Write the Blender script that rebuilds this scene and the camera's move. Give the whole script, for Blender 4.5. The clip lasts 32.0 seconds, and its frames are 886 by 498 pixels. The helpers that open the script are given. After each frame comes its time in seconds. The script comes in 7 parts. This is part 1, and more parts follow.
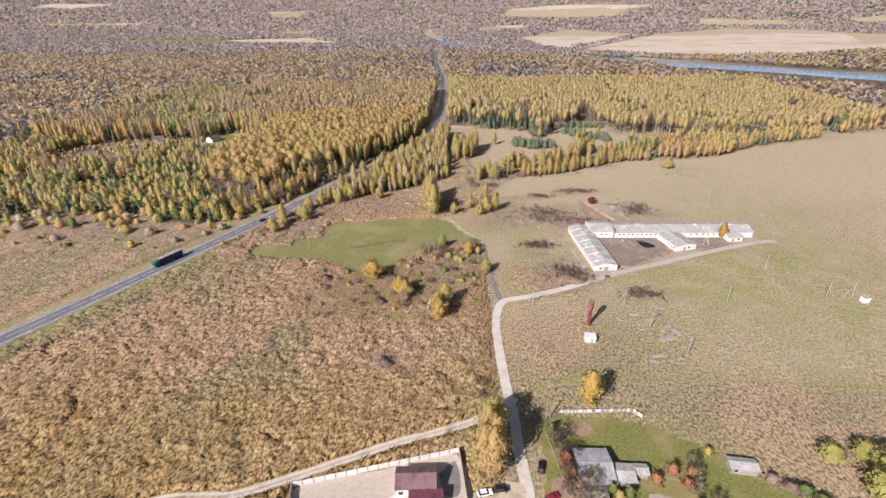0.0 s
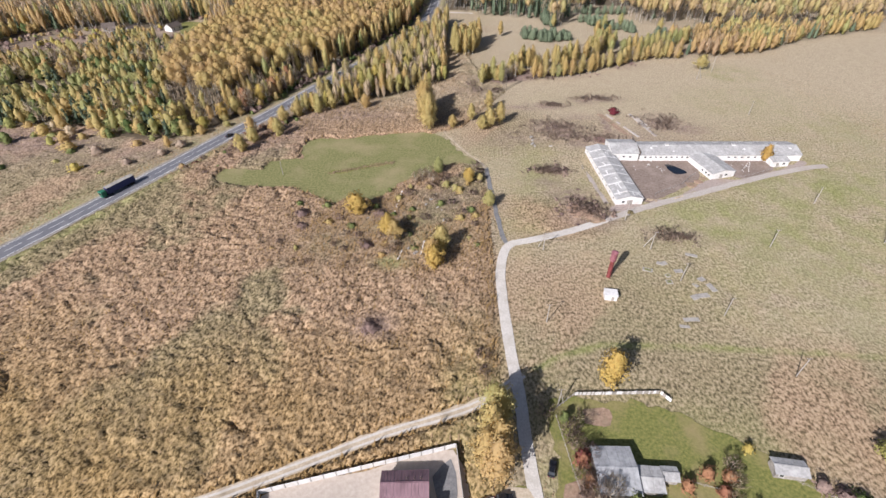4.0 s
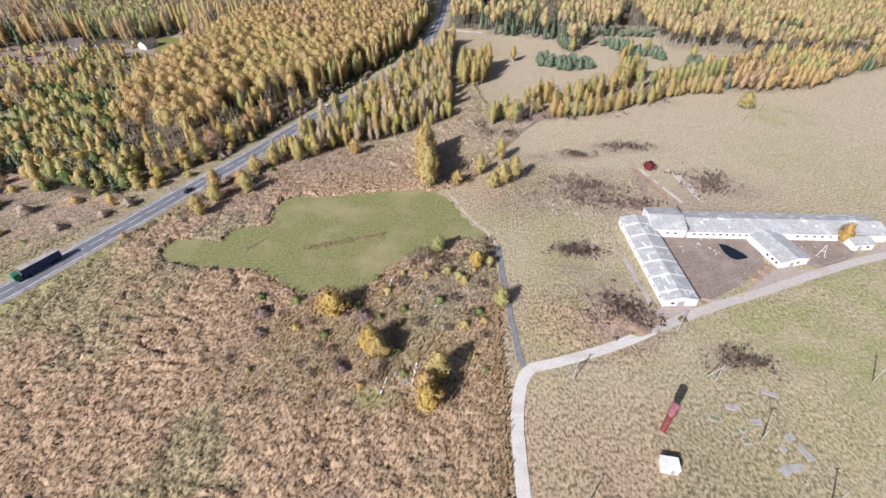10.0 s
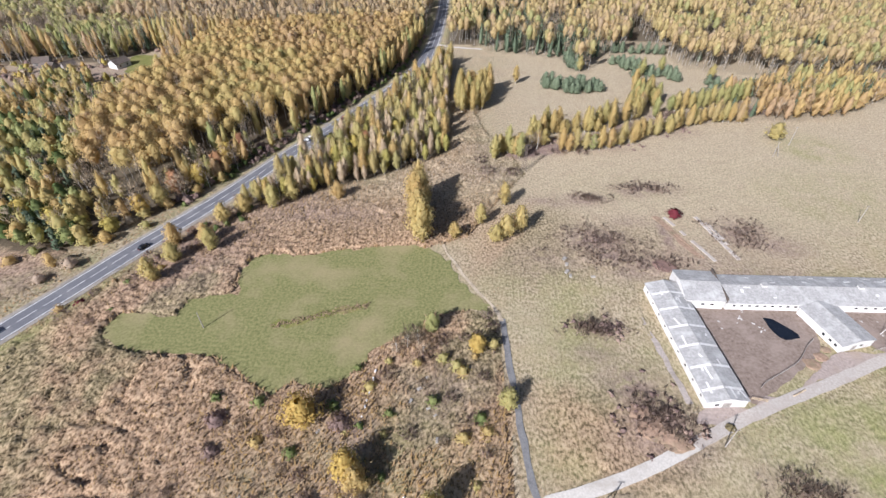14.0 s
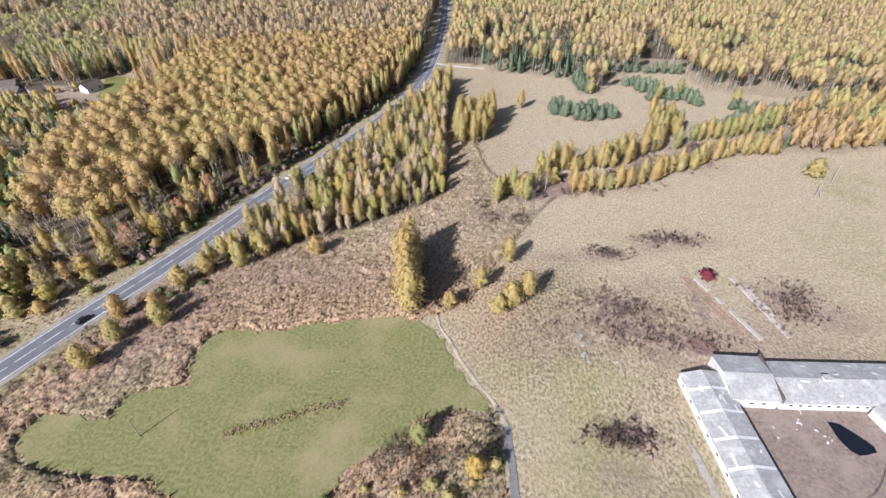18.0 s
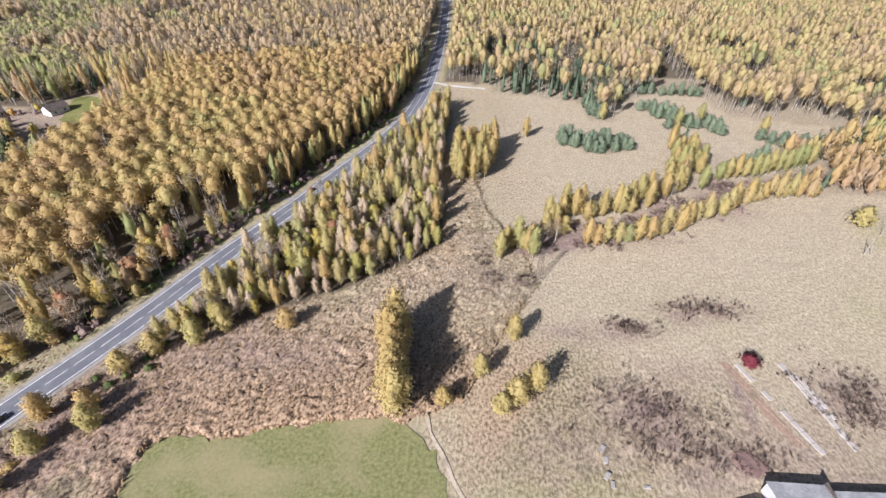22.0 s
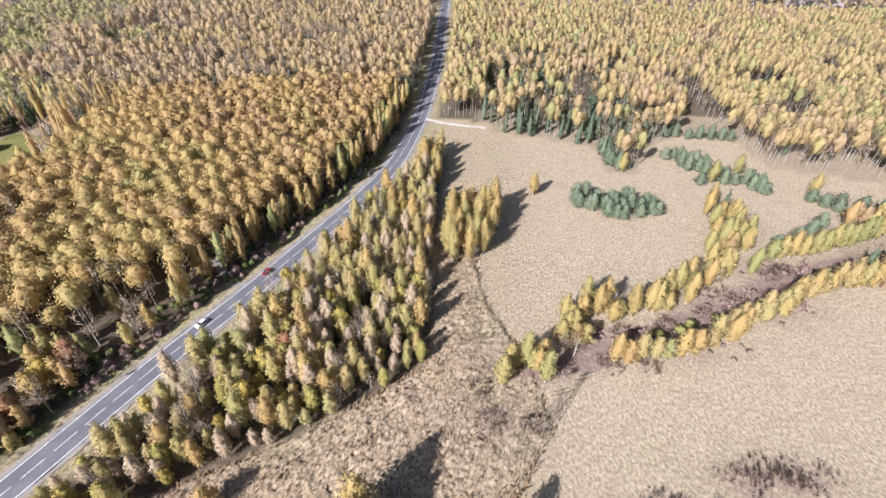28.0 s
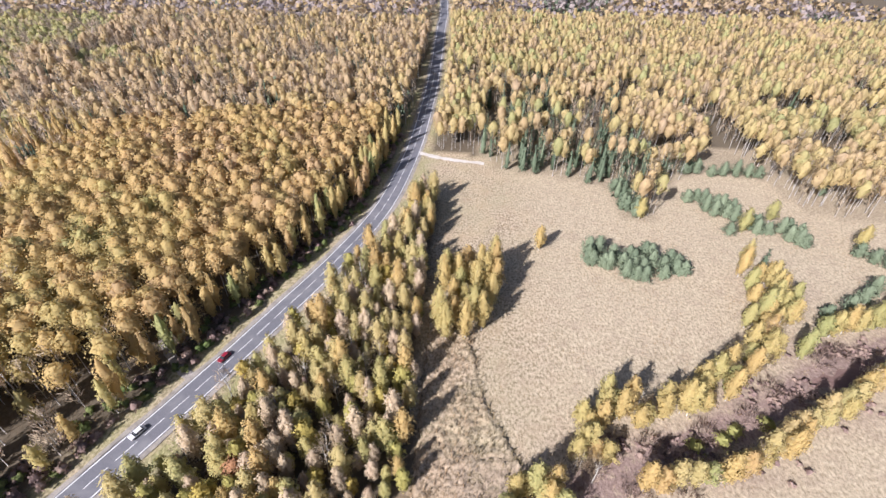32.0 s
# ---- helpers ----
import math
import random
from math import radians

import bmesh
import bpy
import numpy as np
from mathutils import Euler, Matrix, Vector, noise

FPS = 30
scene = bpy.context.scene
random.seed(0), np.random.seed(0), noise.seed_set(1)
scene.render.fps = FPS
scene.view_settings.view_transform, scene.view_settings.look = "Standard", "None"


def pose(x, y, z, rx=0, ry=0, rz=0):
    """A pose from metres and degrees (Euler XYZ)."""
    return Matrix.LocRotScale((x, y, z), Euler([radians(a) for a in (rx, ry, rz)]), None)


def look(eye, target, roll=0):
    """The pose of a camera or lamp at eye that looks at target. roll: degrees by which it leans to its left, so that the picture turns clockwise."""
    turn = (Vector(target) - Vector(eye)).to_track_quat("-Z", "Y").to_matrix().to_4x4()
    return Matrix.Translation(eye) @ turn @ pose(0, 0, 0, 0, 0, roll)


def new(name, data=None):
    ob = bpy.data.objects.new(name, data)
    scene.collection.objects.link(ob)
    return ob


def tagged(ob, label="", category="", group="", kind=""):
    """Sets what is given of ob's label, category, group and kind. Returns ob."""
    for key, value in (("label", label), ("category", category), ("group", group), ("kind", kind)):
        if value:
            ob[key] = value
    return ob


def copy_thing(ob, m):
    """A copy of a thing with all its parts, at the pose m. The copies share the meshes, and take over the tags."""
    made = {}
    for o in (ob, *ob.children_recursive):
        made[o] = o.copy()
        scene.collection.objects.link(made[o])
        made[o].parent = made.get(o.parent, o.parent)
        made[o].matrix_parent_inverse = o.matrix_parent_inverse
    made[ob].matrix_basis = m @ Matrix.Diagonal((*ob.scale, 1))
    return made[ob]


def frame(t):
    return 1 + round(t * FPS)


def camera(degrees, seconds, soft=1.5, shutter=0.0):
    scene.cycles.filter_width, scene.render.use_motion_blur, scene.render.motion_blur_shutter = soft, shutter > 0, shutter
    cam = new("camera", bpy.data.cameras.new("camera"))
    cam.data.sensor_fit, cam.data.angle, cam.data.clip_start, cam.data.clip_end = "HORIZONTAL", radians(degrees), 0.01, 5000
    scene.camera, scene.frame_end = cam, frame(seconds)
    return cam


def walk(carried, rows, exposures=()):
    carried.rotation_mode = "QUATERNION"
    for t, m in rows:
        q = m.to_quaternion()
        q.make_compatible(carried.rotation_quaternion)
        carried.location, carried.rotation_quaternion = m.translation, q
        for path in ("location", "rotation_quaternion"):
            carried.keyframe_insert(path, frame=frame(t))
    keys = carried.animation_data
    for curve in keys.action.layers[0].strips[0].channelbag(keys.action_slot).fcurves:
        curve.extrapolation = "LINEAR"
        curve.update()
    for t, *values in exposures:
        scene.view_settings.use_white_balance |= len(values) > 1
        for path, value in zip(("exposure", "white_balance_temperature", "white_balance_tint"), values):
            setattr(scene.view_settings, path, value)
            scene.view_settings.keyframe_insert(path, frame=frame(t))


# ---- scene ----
cam = camera(85.4, 32.0, soft=1.5)
PATH = [
    (0, (2.79, -29.287, 117.322), (1.83, -11.487, 108.242), -0.7),
    (0.5, (2.051, -24.172, 116.629), (1.241, -7.192, 106.089), -0.6),
    (1, (1.987, -19.024, 115.696), (1.247, -3.184, 103.506), -0.8),
    (1.5, (2.229, -14.284, 115.216), (1.479, 1.046, 102.396), -0.8),
    (2, (2.188, -9.686, 115.081), (1.438, 5.664, 102.281), -0.7),
    (2.5, (2.111, -5.096, 115.0), (1.351, 10.274, 102.22), -0.7),
    (3, (1.962, -0.417, 115.073), (1.202, 14.953, 102.293), -0.6),
    (3.5, (1.781, 3.899, 115.262), (1.011, 19.269, 102.482), -0.5),
    (5.5, (1.605, 22.788, 114.8), (0.745, 38.198, 102.08), -0.3),
    (6, (1.343, 27.319, 114.869), (0.473, 42.729, 102.159), -0.2),
    (6.5, (1.122, 31.782, 115.124), (0.232, 47.182, 102.394), -0.1),
    (7, (0.846, 36.176, 115.21), (-0.034, 51.586, 102.5), -0.0),
    (7.5, (0.73, 40.855, 115.218), (-0.17, 56.265, 102.498), 0.0),
    (8, (0.516, 45.608, 115.313), (-0.384, 61.008, 102.583), 0.1),
    (8.5, (0.223, 50.379, 115.325), (-0.677, 65.779, 102.595), 0.2),
    (9, (-0.154, 54.93, 115.248), (-1.034, 70.34, 102.528), 0.3),
    (9.5, (-0.301, 59.696, 115.289), (-1.201, 75.106, 102.569), 0.4),
    (10, (-0.365, 64.471, 115.426), (-1.264, 79.851, 102.676), 0.4),
    (10.5, (-0.547, 69.193, 115.632), (-1.447, 84.563, 102.872), 0.4),
    (11, (-0.528, 74.146, 115.826), (-1.418, 89.486, 103.026), 0.4),
    (11.5, (-0.914, 78.752, 115.625), (-1.774, 94.122, 102.845), 0.6),
    (12, (-1.231, 83.02, 115.204), (-2.071, 98.44, 102.504), 0.6),
    (12.5, (-1.172, 87.462, 115.009), (-2.012, 102.902, 102.329), 0.7),
    (13, (-1.142, 92.24, 115.005), (-1.982, 107.7, 102.345), 0.6),
    (13.5, (-1.407, 96.911, 115.341), (-2.247, 112.351, 102.661), 0.6),
    (14, (-1.484, 101.481, 115.595), (-2.324, 116.921, 102.915), 0.5),
    (14.5, (-1.43, 105.894, 115.754), (-2.3, 121.344, 103.084), 0.4),
    (16.5, (-0.969, 123.925, 114.973), (-1.889, 139.435, 102.373), 0.4),
    (17, (-0.76, 128.322, 114.85), (-1.7, 143.852, 102.29), 0.3),
    (17.5, (-0.342, 132.824, 114.997), (-1.322, 148.364, 102.447), 0.2),
    (18, (-0.121, 137.414, 115.027), (-1.131, 152.954, 102.477), 0.1),
    (18.5, (-0.17, 141.778, 115.083), (-1.18, 157.318, 102.543), 0.2),
    (19, (-0.177, 146.17, 115.108), (-1.187, 161.72, 102.568), 0.2),
    (19.5, (-0.103, 150.73, 115.2), (-1.113, 166.28, 102.67), 0.2),
    (20, (-0.053, 155.342, 115.383), (-1.083, 170.882, 102.833), 0.2),
    (20.5, (-0.182, 159.822, 115.664), (-1.212, 175.362, 103.124), 0.2),
    (21, (-0.419, 164.275, 115.808), (-1.448, 179.825, 103.268), 0.3),
    (21.5, (-0.431, 168.641, 115.992), (-1.461, 184.181, 103.452), 0.3),
    (22, (-0.468, 173.186, 116.217), (-1.488, 188.726, 103.667), 0.4),
    (22.5, (-0.424, 177.665, 116.448), (-1.454, 193.215, 103.898), 0.4),
    (23, (-0.37, 182.222, 116.672), (-1.4, 197.762, 104.132), 0.4),
    (23.5, (-0.246, 186.812, 116.604), (-1.296, 202.362, 104.074), 0.4),
    (24, (-0.15, 191.381, 116.674), (-1.22, 206.941, 104.154), 0.4),
    (24.5, (0.107, 195.908, 116.936), (-0.983, 211.468, 104.416), 0.4),
    (25, (0.097, 200.405, 117.134), (-0.983, 215.975, 104.624), 0.4),
    (25.5, (0.123, 205.038, 117.323), (-0.947, 220.588, 104.803), 0.5),
    (27.5, (-0.745, 223.332, 116.528), (-1.705, 238.932, 104.048), 1.3),
    (28, (-1.075, 227.741, 116.699), (-2.005, 243.351, 104.239), 1.2),
    (28.5, (-1.11, 232.273, 116.748), (-2.05, 247.903, 104.298), 1.3),
    (29, (-0.961, 236.817, 116.852), (-1.921, 252.457, 104.422), 1.2),
    (29.5, (-0.802, 241.219, 116.93), (-1.782, 256.869, 104.52), 1.2),
    (30, (-0.713, 245.839, 117.119), (-1.713, 261.499, 104.719), 1.1),
    (30.5, (-0.581, 250.538, 117.351), (-1.591, 266.208, 104.971), 1.0),
    (31, (-0.586, 255.116, 117.55), (-1.586, 270.786, 105.16), 1.1),
    (31.5, (-0.446, 259.673, 117.696), (-1.455, 275.363, 105.326), 1.0),
    (32, (-0.393, 264.172, 117.798), (-1.383, 279.882, 105.448), 1.0),
]
EXPOSURES = [(0.0, 0.64, 6500, 19), (3.0, 0.62, 6200, 17), (6.0, 0.7, 5950, 16), (14.0, 0.78, 5850, 15), (19.0, 0.86, 5800, 16), (25.0, 0.96, 5850, 18), (32.0, 1.06, 5950, 20)]
walk(cam, [(t, look(eye, target, roll)) for t, eye, target, roll in PATH], EXPOSURES)

# ---- daylight: a clear autumn noon, the sun behind the camera and to its left ----
SUN_ELEVATION, SUN_FROM = radians(34), (-0.58, -0.81)
world = bpy.data.worlds.new("sky")
scene.world = world
world.use_nodes = True
wt = world.node_tree
sky = wt.nodes.new("ShaderNodeTexSky")
sky.sky_type = "NISHITA"
sky.sun_disc = False
sky.sun_elevation = SUN_ELEVATION
sky.sun_rotation = math.atan2(SUN_FROM[0], SUN_FROM[1])
sky.dust_density = 2.0
wt.nodes["Background"].inputs["Strength"].default_value = 0.055
wt.links.new(sky.outputs["Color"], wt.nodes["Background"].inputs["Color"])
sun_data = bpy.data.lights.new("sun", "SUN")
sun_data.energy, sun_data.angle, sun_data.color = 5.0, radians(0.6), (1.0, 0.96, 0.9)
sun = new("sun", sun_data)
c = math.cos(SUN_ELEVATION)
sun.matrix_world = look((SUN_FROM[0] * c * 100, SUN_FROM[1] * c * 100, math.sin(SUN_ELEVATION) * 100), (0, 0, 0))

# ---- materials ----
def ramp(nt, fac, stops):
    node = nt.nodes.new("ShaderNodeValToRGB")
    el = node.color_ramp.elements
    while len(el) < len(stops):
        el.new(0.5)
    for e, (p, col) in zip(el, stops):
        e.position, e.color = p, (*col, 1)
    nt.links.new(fac, node.inputs["Fac"])
    return node.outputs["Color"]


def noise_tex(nt, scale, detail=4.0, rough=0.6, coords=None, squash=None):
    node = nt.nodes.new("ShaderNodeTexNoise")
    node.inputs["Scale"].default_value = scale
    node.inputs["Detail"].default_value = detail
    node.inputs["Roughness"].default_value = rough
    if coords is None:
        coords = nt.nodes.new("ShaderNodeNewGeometry").outputs["Position"]
    if squash:
        mp = nt.nodes.new("ShaderNodeMapping")
        mp.inputs["Scale"].default_value = squash
        nt.links.new(coords, mp.inputs["Vector"])
        coords = mp.outputs["Vector"]
    nt.links.new(coords, node.inputs["Vector"])
    return node.outputs["Fac"]


def mix(nt, a, b, fac, kind="MIX"):
    node = nt.nodes.new("ShaderNodeMix")
    node.data_type, node.blend_type = "RGBA", kind
    for key, val in (("A", a), ("B", b)):
        sock = [s for s in node.inputs if s.name == key and s.type == "RGBA"][0]
        if isinstance(val, tuple):
            sock.default_value = (*val, 1)
        else:
            nt.links.new(val, sock)
    if isinstance(fac, float):
        node.inputs["Factor"].default_value = fac
    else:
        nt.links.new(fac, node.inputs["Factor"])
    return [s for s in node.outputs if s.type == "RGBA"][0]


def attr(nt, name):
    node = nt.nodes.new("ShaderNodeAttribute")
    node.attribute_name = name
    return node.outputs["Fac"]


def window_of(nt, fac, lo, hi):
    node = nt.nodes.new("ShaderNodeMapRange")
    node.inputs["From Min"].default_value, node.inputs["From Max"].default_value = lo, hi
    nt.links.new(fac, node.inputs["Value"])
    return node.outputs["Result"]


def start(name, rough=0.85, metal=0.0, spec=0.3):
    m = bpy.data.materials.new(name)
    m.use_nodes = True
    b = m.node_tree.nodes["Principled BSDF"]
    b.inputs["Roughness"].default_value = rough
    b.inputs["Metallic"].default_value = metal
    b.inputs["Specular IOR Level"].default_value = spec
    return m, m.node_tree, b


def bump(nt, b, height, strength, dist):
    node = nt.nodes.new("ShaderNodeBump")
    node.inputs["Strength"].default_value, node.inputs["Distance"].default_value = strength, dist
    nt.links.new(height, node.inputs["Height"])
    nt.links.new(node.outputs["Normal"], b.inputs["Normal"])


def surface(name, dark, light, fine=3.0, broad=0.25, rough=0.85, metal=0.0, relief=0.3, dist=0.05, stain=None, spec=0.3):
    """A weathered surface: grain between two colours, broad stains and relief."""
    m, nt, b = start(name, rough, metal, spec)
    f = noise_tex(nt, fine, 6)
    col = ramp(nt, f, [(0.3, dark), (0.7, light)])
    w = noise_tex(nt, broad, 3)
    col = mix(nt, col, stain or tuple(0.7 * c for c in dark), window_of(nt, w, 0.48, 0.75))
    nt.links.new(col, b.inputs["Base Color"])
    bump(nt, b, f, relief, dist)
    return m


def foliage(name, stops, trans=0.25):
    """Leaves: one tint a tree, read from the mesh or from the object, varied clump by clump."""
    m, nt, b = start(name, 0.75, 0.0, 0.15)
    g = nt.nodes.new("ShaderNodeNewGeometry")
    t = attr(nt, "tint")
    info = nt.nodes.new("ShaderNodeObjectInfo")
    addn = nt.nodes.new("ShaderNodeMath")
    addn.operation = "MULTIPLY_ADD"
    nt.links.new(g.outputs["Random Per Island"], addn.inputs[0])
    addn.inputs[1].default_value = 0.14
    nt.links.new(t, addn.inputs[2])
    vary = nt.nodes.new("ShaderNodeMath")
    vary.operation = "MULTIPLY_ADD"
    nt.links.new(info.outputs["Random"], vary.inputs[0])
    vary.inputs[1].default_value = 0.16
    nt.links.new(addn.outputs[0], vary.inputs[2])
    less = nt.nodes.new("ShaderNodeMath")
    less.operation = "SUBTRACT"
    nt.links.new(vary.outputs[0], less.inputs[0])
    less.inputs[1].default_value = 0.15
    col = ramp(nt, less.outputs[0], stops)
    v = ramp(nt, g.outputs["Random Per Island"], [(0.0, (0.88, 0.88, 0.88)), (1.0, (1.0, 1.0, 1.0))])
    col = mix(nt, col, v, 1.0, "MULTIPLY")
    nt.links.new(col, b.inputs["Base Color"])
    out = nt.nodes["Material Output"]
    tr = nt.nodes.new("ShaderNodeBsdfTranslucent")
    nt.links.new(col, tr.inputs["Color"])
    ms = nt.nodes.new("ShaderNodeMixShader")
    ms.inputs["Fac"].default_value = trans
    nt.links.new(b.outputs["BSDF"], ms.inputs[1])
    nt.links.new(tr.outputs["BSDF"], ms.inputs[2])
    nt.links.new(ms.outputs["Shader"], out.inputs["Surface"])
    return m


def ground_material():
    """Dry meadow, reeds, green grass, heath and dark woodland floor, each where the ground sheet's marks say."""
    m, nt, b = start("meadow_earth", 0.95, 0.0, 0.1)
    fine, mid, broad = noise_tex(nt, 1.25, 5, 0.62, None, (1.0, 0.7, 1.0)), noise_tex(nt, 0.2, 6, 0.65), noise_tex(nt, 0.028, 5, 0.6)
    # Dark low ends of the straw and reed ramps paint in shade between blades.
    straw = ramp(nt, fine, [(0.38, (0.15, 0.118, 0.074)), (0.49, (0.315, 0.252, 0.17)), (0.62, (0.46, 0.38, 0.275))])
    straw = mix(nt, straw, (0.4, 0.315, 0.19), window_of(nt, noise_tex(nt, 0.1, 6, 0.7), 0.48, 0.78))
    straw = mix(nt, straw, (0.3, 0.268, 0.165), window_of(nt, broad, 0.42, 0.85))
    straw = mix(nt, straw, ramp(nt, fine, [(0.36, (0.24, 0.195, 0.128)), (0.64, (0.46, 0.385, 0.27))]), attr(nt, "pale"))
    straw = mix(nt, straw, (0.26, 0.2, 0.145), window_of(nt, mid, 0.48, 0.9))
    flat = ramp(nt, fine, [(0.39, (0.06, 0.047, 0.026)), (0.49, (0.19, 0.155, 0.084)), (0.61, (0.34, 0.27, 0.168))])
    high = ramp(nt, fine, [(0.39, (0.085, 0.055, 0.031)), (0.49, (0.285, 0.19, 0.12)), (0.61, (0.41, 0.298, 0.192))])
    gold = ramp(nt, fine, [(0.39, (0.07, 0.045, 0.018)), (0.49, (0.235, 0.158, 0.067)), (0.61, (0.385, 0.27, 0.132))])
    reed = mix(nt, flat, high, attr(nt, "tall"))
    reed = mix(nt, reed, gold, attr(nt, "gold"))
    green = ramp(nt, fine, [(0.3, (0.115, 0.125, 0.045)), (0.5, (0.215, 0.215, 0.085)), (0.68, (0.33, 0.305, 0.15))])
    col = mix(nt, straw, reed, attr(nt, "reed"))
    lush = nt.nodes.new("ShaderNodeMath")
    lush.operation = "MULTIPLY"
    nt.links.new(attr(nt, "lush"), lush.inputs[0])
    nt.links.new(window_of(nt, noise_tex(nt, 0.07, 6, 0.68), 0.34, 0.62), lush.inputs[1])
    col = mix(nt, col, green, lush.outputs[0])
    hz = nt.nodes.new("ShaderNodeMath")
    hz.operation = "MULTIPLY"
    nt.links.new(attr(nt, "heath"), hz.inputs[0])
    nt.links.new(window_of(nt, noise_tex(nt, 0.3, 6, 0.72), 0.3, 0.52), hz.inputs[1])
    col = mix(nt, col, ramp(nt, fine, [(0.3, (0.13, 0.09, 0.075)), (0.7, (0.29, 0.215, 0.18))]), hz.outputs[0])
    # Ground inside the wood outlines mixes towards a dark brown.
    col = mix(nt, col, (0.075, 0.06, 0.042), attr(nt, "wood_floor"))
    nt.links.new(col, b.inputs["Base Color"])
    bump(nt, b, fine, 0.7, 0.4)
    return m


M_GROUND = ground_material()
M_LAWN = surface("short_green_grass", (0.1, 0.106, 0.04), (0.238, 0.226, 0.1), 1.1, 0.05, 0.95, 0, 0.5, 0.2, (0.27, 0.225, 0.125), 0.1)
M_GARDEN = surface("garden_grass", (0.085, 0.1, 0.028), (0.22, 0.21, 0.07), 1.3, 0.09, 0.95, 0, 0.45, 0.2, (0.25, 0.2, 0.1), 0.1)
M_ASPHALT = surface("worn_asphalt", (0.105, 0.105, 0.116), (0.15, 0.15, 0.163), 4.0, 0.15, 0.62, 0, 0.15, 0.01, (0.18, 0.178, 0.182))
M_OLDASPHALT = surface("old_grey_asphalt", (0.13, 0.128, 0.13), (0.21, 0.205, 0.2), 2.0, 0.3, 0.9, 0, 0.2, 0.02)
M_PAINT = surface("white_road_paint", (0.6, 0.6, 0.58), (0.8, 0.8, 0.78), 3.0, 0.5, 0.7)
M_SHOULDER = surface("gravel_shoulder", (0.2, 0.18, 0.155), (0.34, 0.31, 0.27), 3.0, 0.2, 0.95, 0, 0.4, 0.04)
M_GRAVEL = surface("pale_gravel", (0.4, 0.37, 0.33), (0.56, 0.525, 0.475), 2.0, 0.2, 0.95, 0, 0.4, 0.04, (0.38, 0.34, 0.29))
M_DIRT = surface("packed_dirt", (0.33, 0.27, 0.19), (0.5, 0.42, 0.32), 1.5, 0.2, 0.95, 0, 0.4, 0.05)
M_MUD = surface("trodden_yard_mud", (0.13, 0.095, 0.075), (0.26, 0.205, 0.17), 1.0, 0.12, 0.95, 0, 0.5, 0.1, (0.27, 0.215, 0.18))
M_POND = surface("dark_puddle_water", (0.006, 0.008, 0.012), (0.012, 0.014, 0.02), 2.0, 0.3, 0.08, 0, 0.05, 0.01, None, 0.5)
# Bright blue base colour carries the reflected sky on the water.
M_RIVER = surface("river_water_sky_tint", (0.2, 0.31, 0.45), (0.24, 0.36, 0.5), 0.05, 0.01, 0.12, 0, 0.1, 0.1, None, 0.5)
M_BARK = surface("birch_bark", (0.3, 0.28, 0.25), (0.62, 0.6, 0.56), 2.0, 0.8, 0.85, 0, 0.3, 0.03, (0.1, 0.09, 0.08))
M_DARKBARK = surface("dark_bark", (0.07, 0.055, 0.045), (0.16, 0.13, 0.11), 3.0, 0.8, 0.9, 0, 0.4, 0.03)
M_BIRCH = foliage("autumn_birch_leaves", [(0.0, (0.5, 0.36, 0.22)), (0.25, (0.545, 0.39, 0.19)), (0.5, (0.575, 0.43, 0.185)), (0.78, (0.53, 0.455, 0.195)), (1.0, (0.39, 0.4, 0.17))], 0.52)
M_PALEBIRCH = foliage("faded_birch_leaves", [(0.0, (0.51, 0.39, 0.255)), (0.4, (0.56, 0.43, 0.225)), (0.75, (0.55, 0.46, 0.215)), (1.0, (0.42, 0.415, 0.19))], 0.52)
M_YELLOW = foliage("bright_yellow_leaves", [(0.0, (0.5, 0.315, 0.105)), (0.5, (0.5, 0.4, 0.115)), (1.0, (0.33, 0.335, 0.12))], 0.38)
M_RED = foliage("russet_leaves", [(0.0, (0.15, 0.028, 0.04)), (0.3, (0.19, 0.05, 0.05)), (0.5, (0.27, 0.12, 0.075)), (1.0, (0.36, 0.2, 0.1))])
M_SPRUCE = foliage("conifer_needles", [(0.0, (0.06, 0.085, 0.05)), (0.45, (0.115, 0.15, 0.095)), (1.0, (0.2, 0.24, 0.15))], 0.2)
M_BARE = foliage("bare_twigs", [(0.0, (0.42, 0.325, 0.27)), (0.5, (0.54, 0.43, 0.31)), (1.0, (0.6, 0.49, 0.33))], 0.45)
M_REED = foliage("dry_reed_tufts", [(0.0, (0.14, 0.115, 0.06)), (0.3, (0.215, 0.17, 0.095)), (0.6, (0.3, 0.22, 0.132)), (0.8, (0.34, 0.238, 0.14)), (1.0, (0.33, 0.215, 0.09))], 0.12)
M_PALESLATE = surface("pale_sheet_roofing", (0.22, 0.223, 0.228), (0.34, 0.345, 0.35), 1.4, 0.3, 0.75, 0, 0.3, 0.04, (0.42, 0.42, 0.425))
M_SLATE = surface("weathered_fibre_cement", (0.23, 0.225, 0.218), (0.37, 0.362, 0.35), 1.4, 0.3, 0.9, 0, 0.3, 0.04, (0.45, 0.445, 0.43))
M_WHITEWASH = surface("whitewashed_brick", (0.5, 0.49, 0.475), (0.66, 0.65, 0.635), 2.0, 0.5, 0.9, 0, 0.3, 0.02, (0.46, 0.43, 0.39))
M_MAUVE = surface("faded_mauve_roofing", (0.16, 0.095, 0.11), (0.23, 0.145, 0.16), 0.8, 0.3, 0.4, 0.1, 0.05, 0.02)
M_EARTH = surface("trodden_grey_earth", (0.24, 0.19, 0.165), (0.37, 0.31, 0.275), 1.2, 0.15, 0.95, 0, 0.4, 0.05, (0.28, 0.22, 0.17))
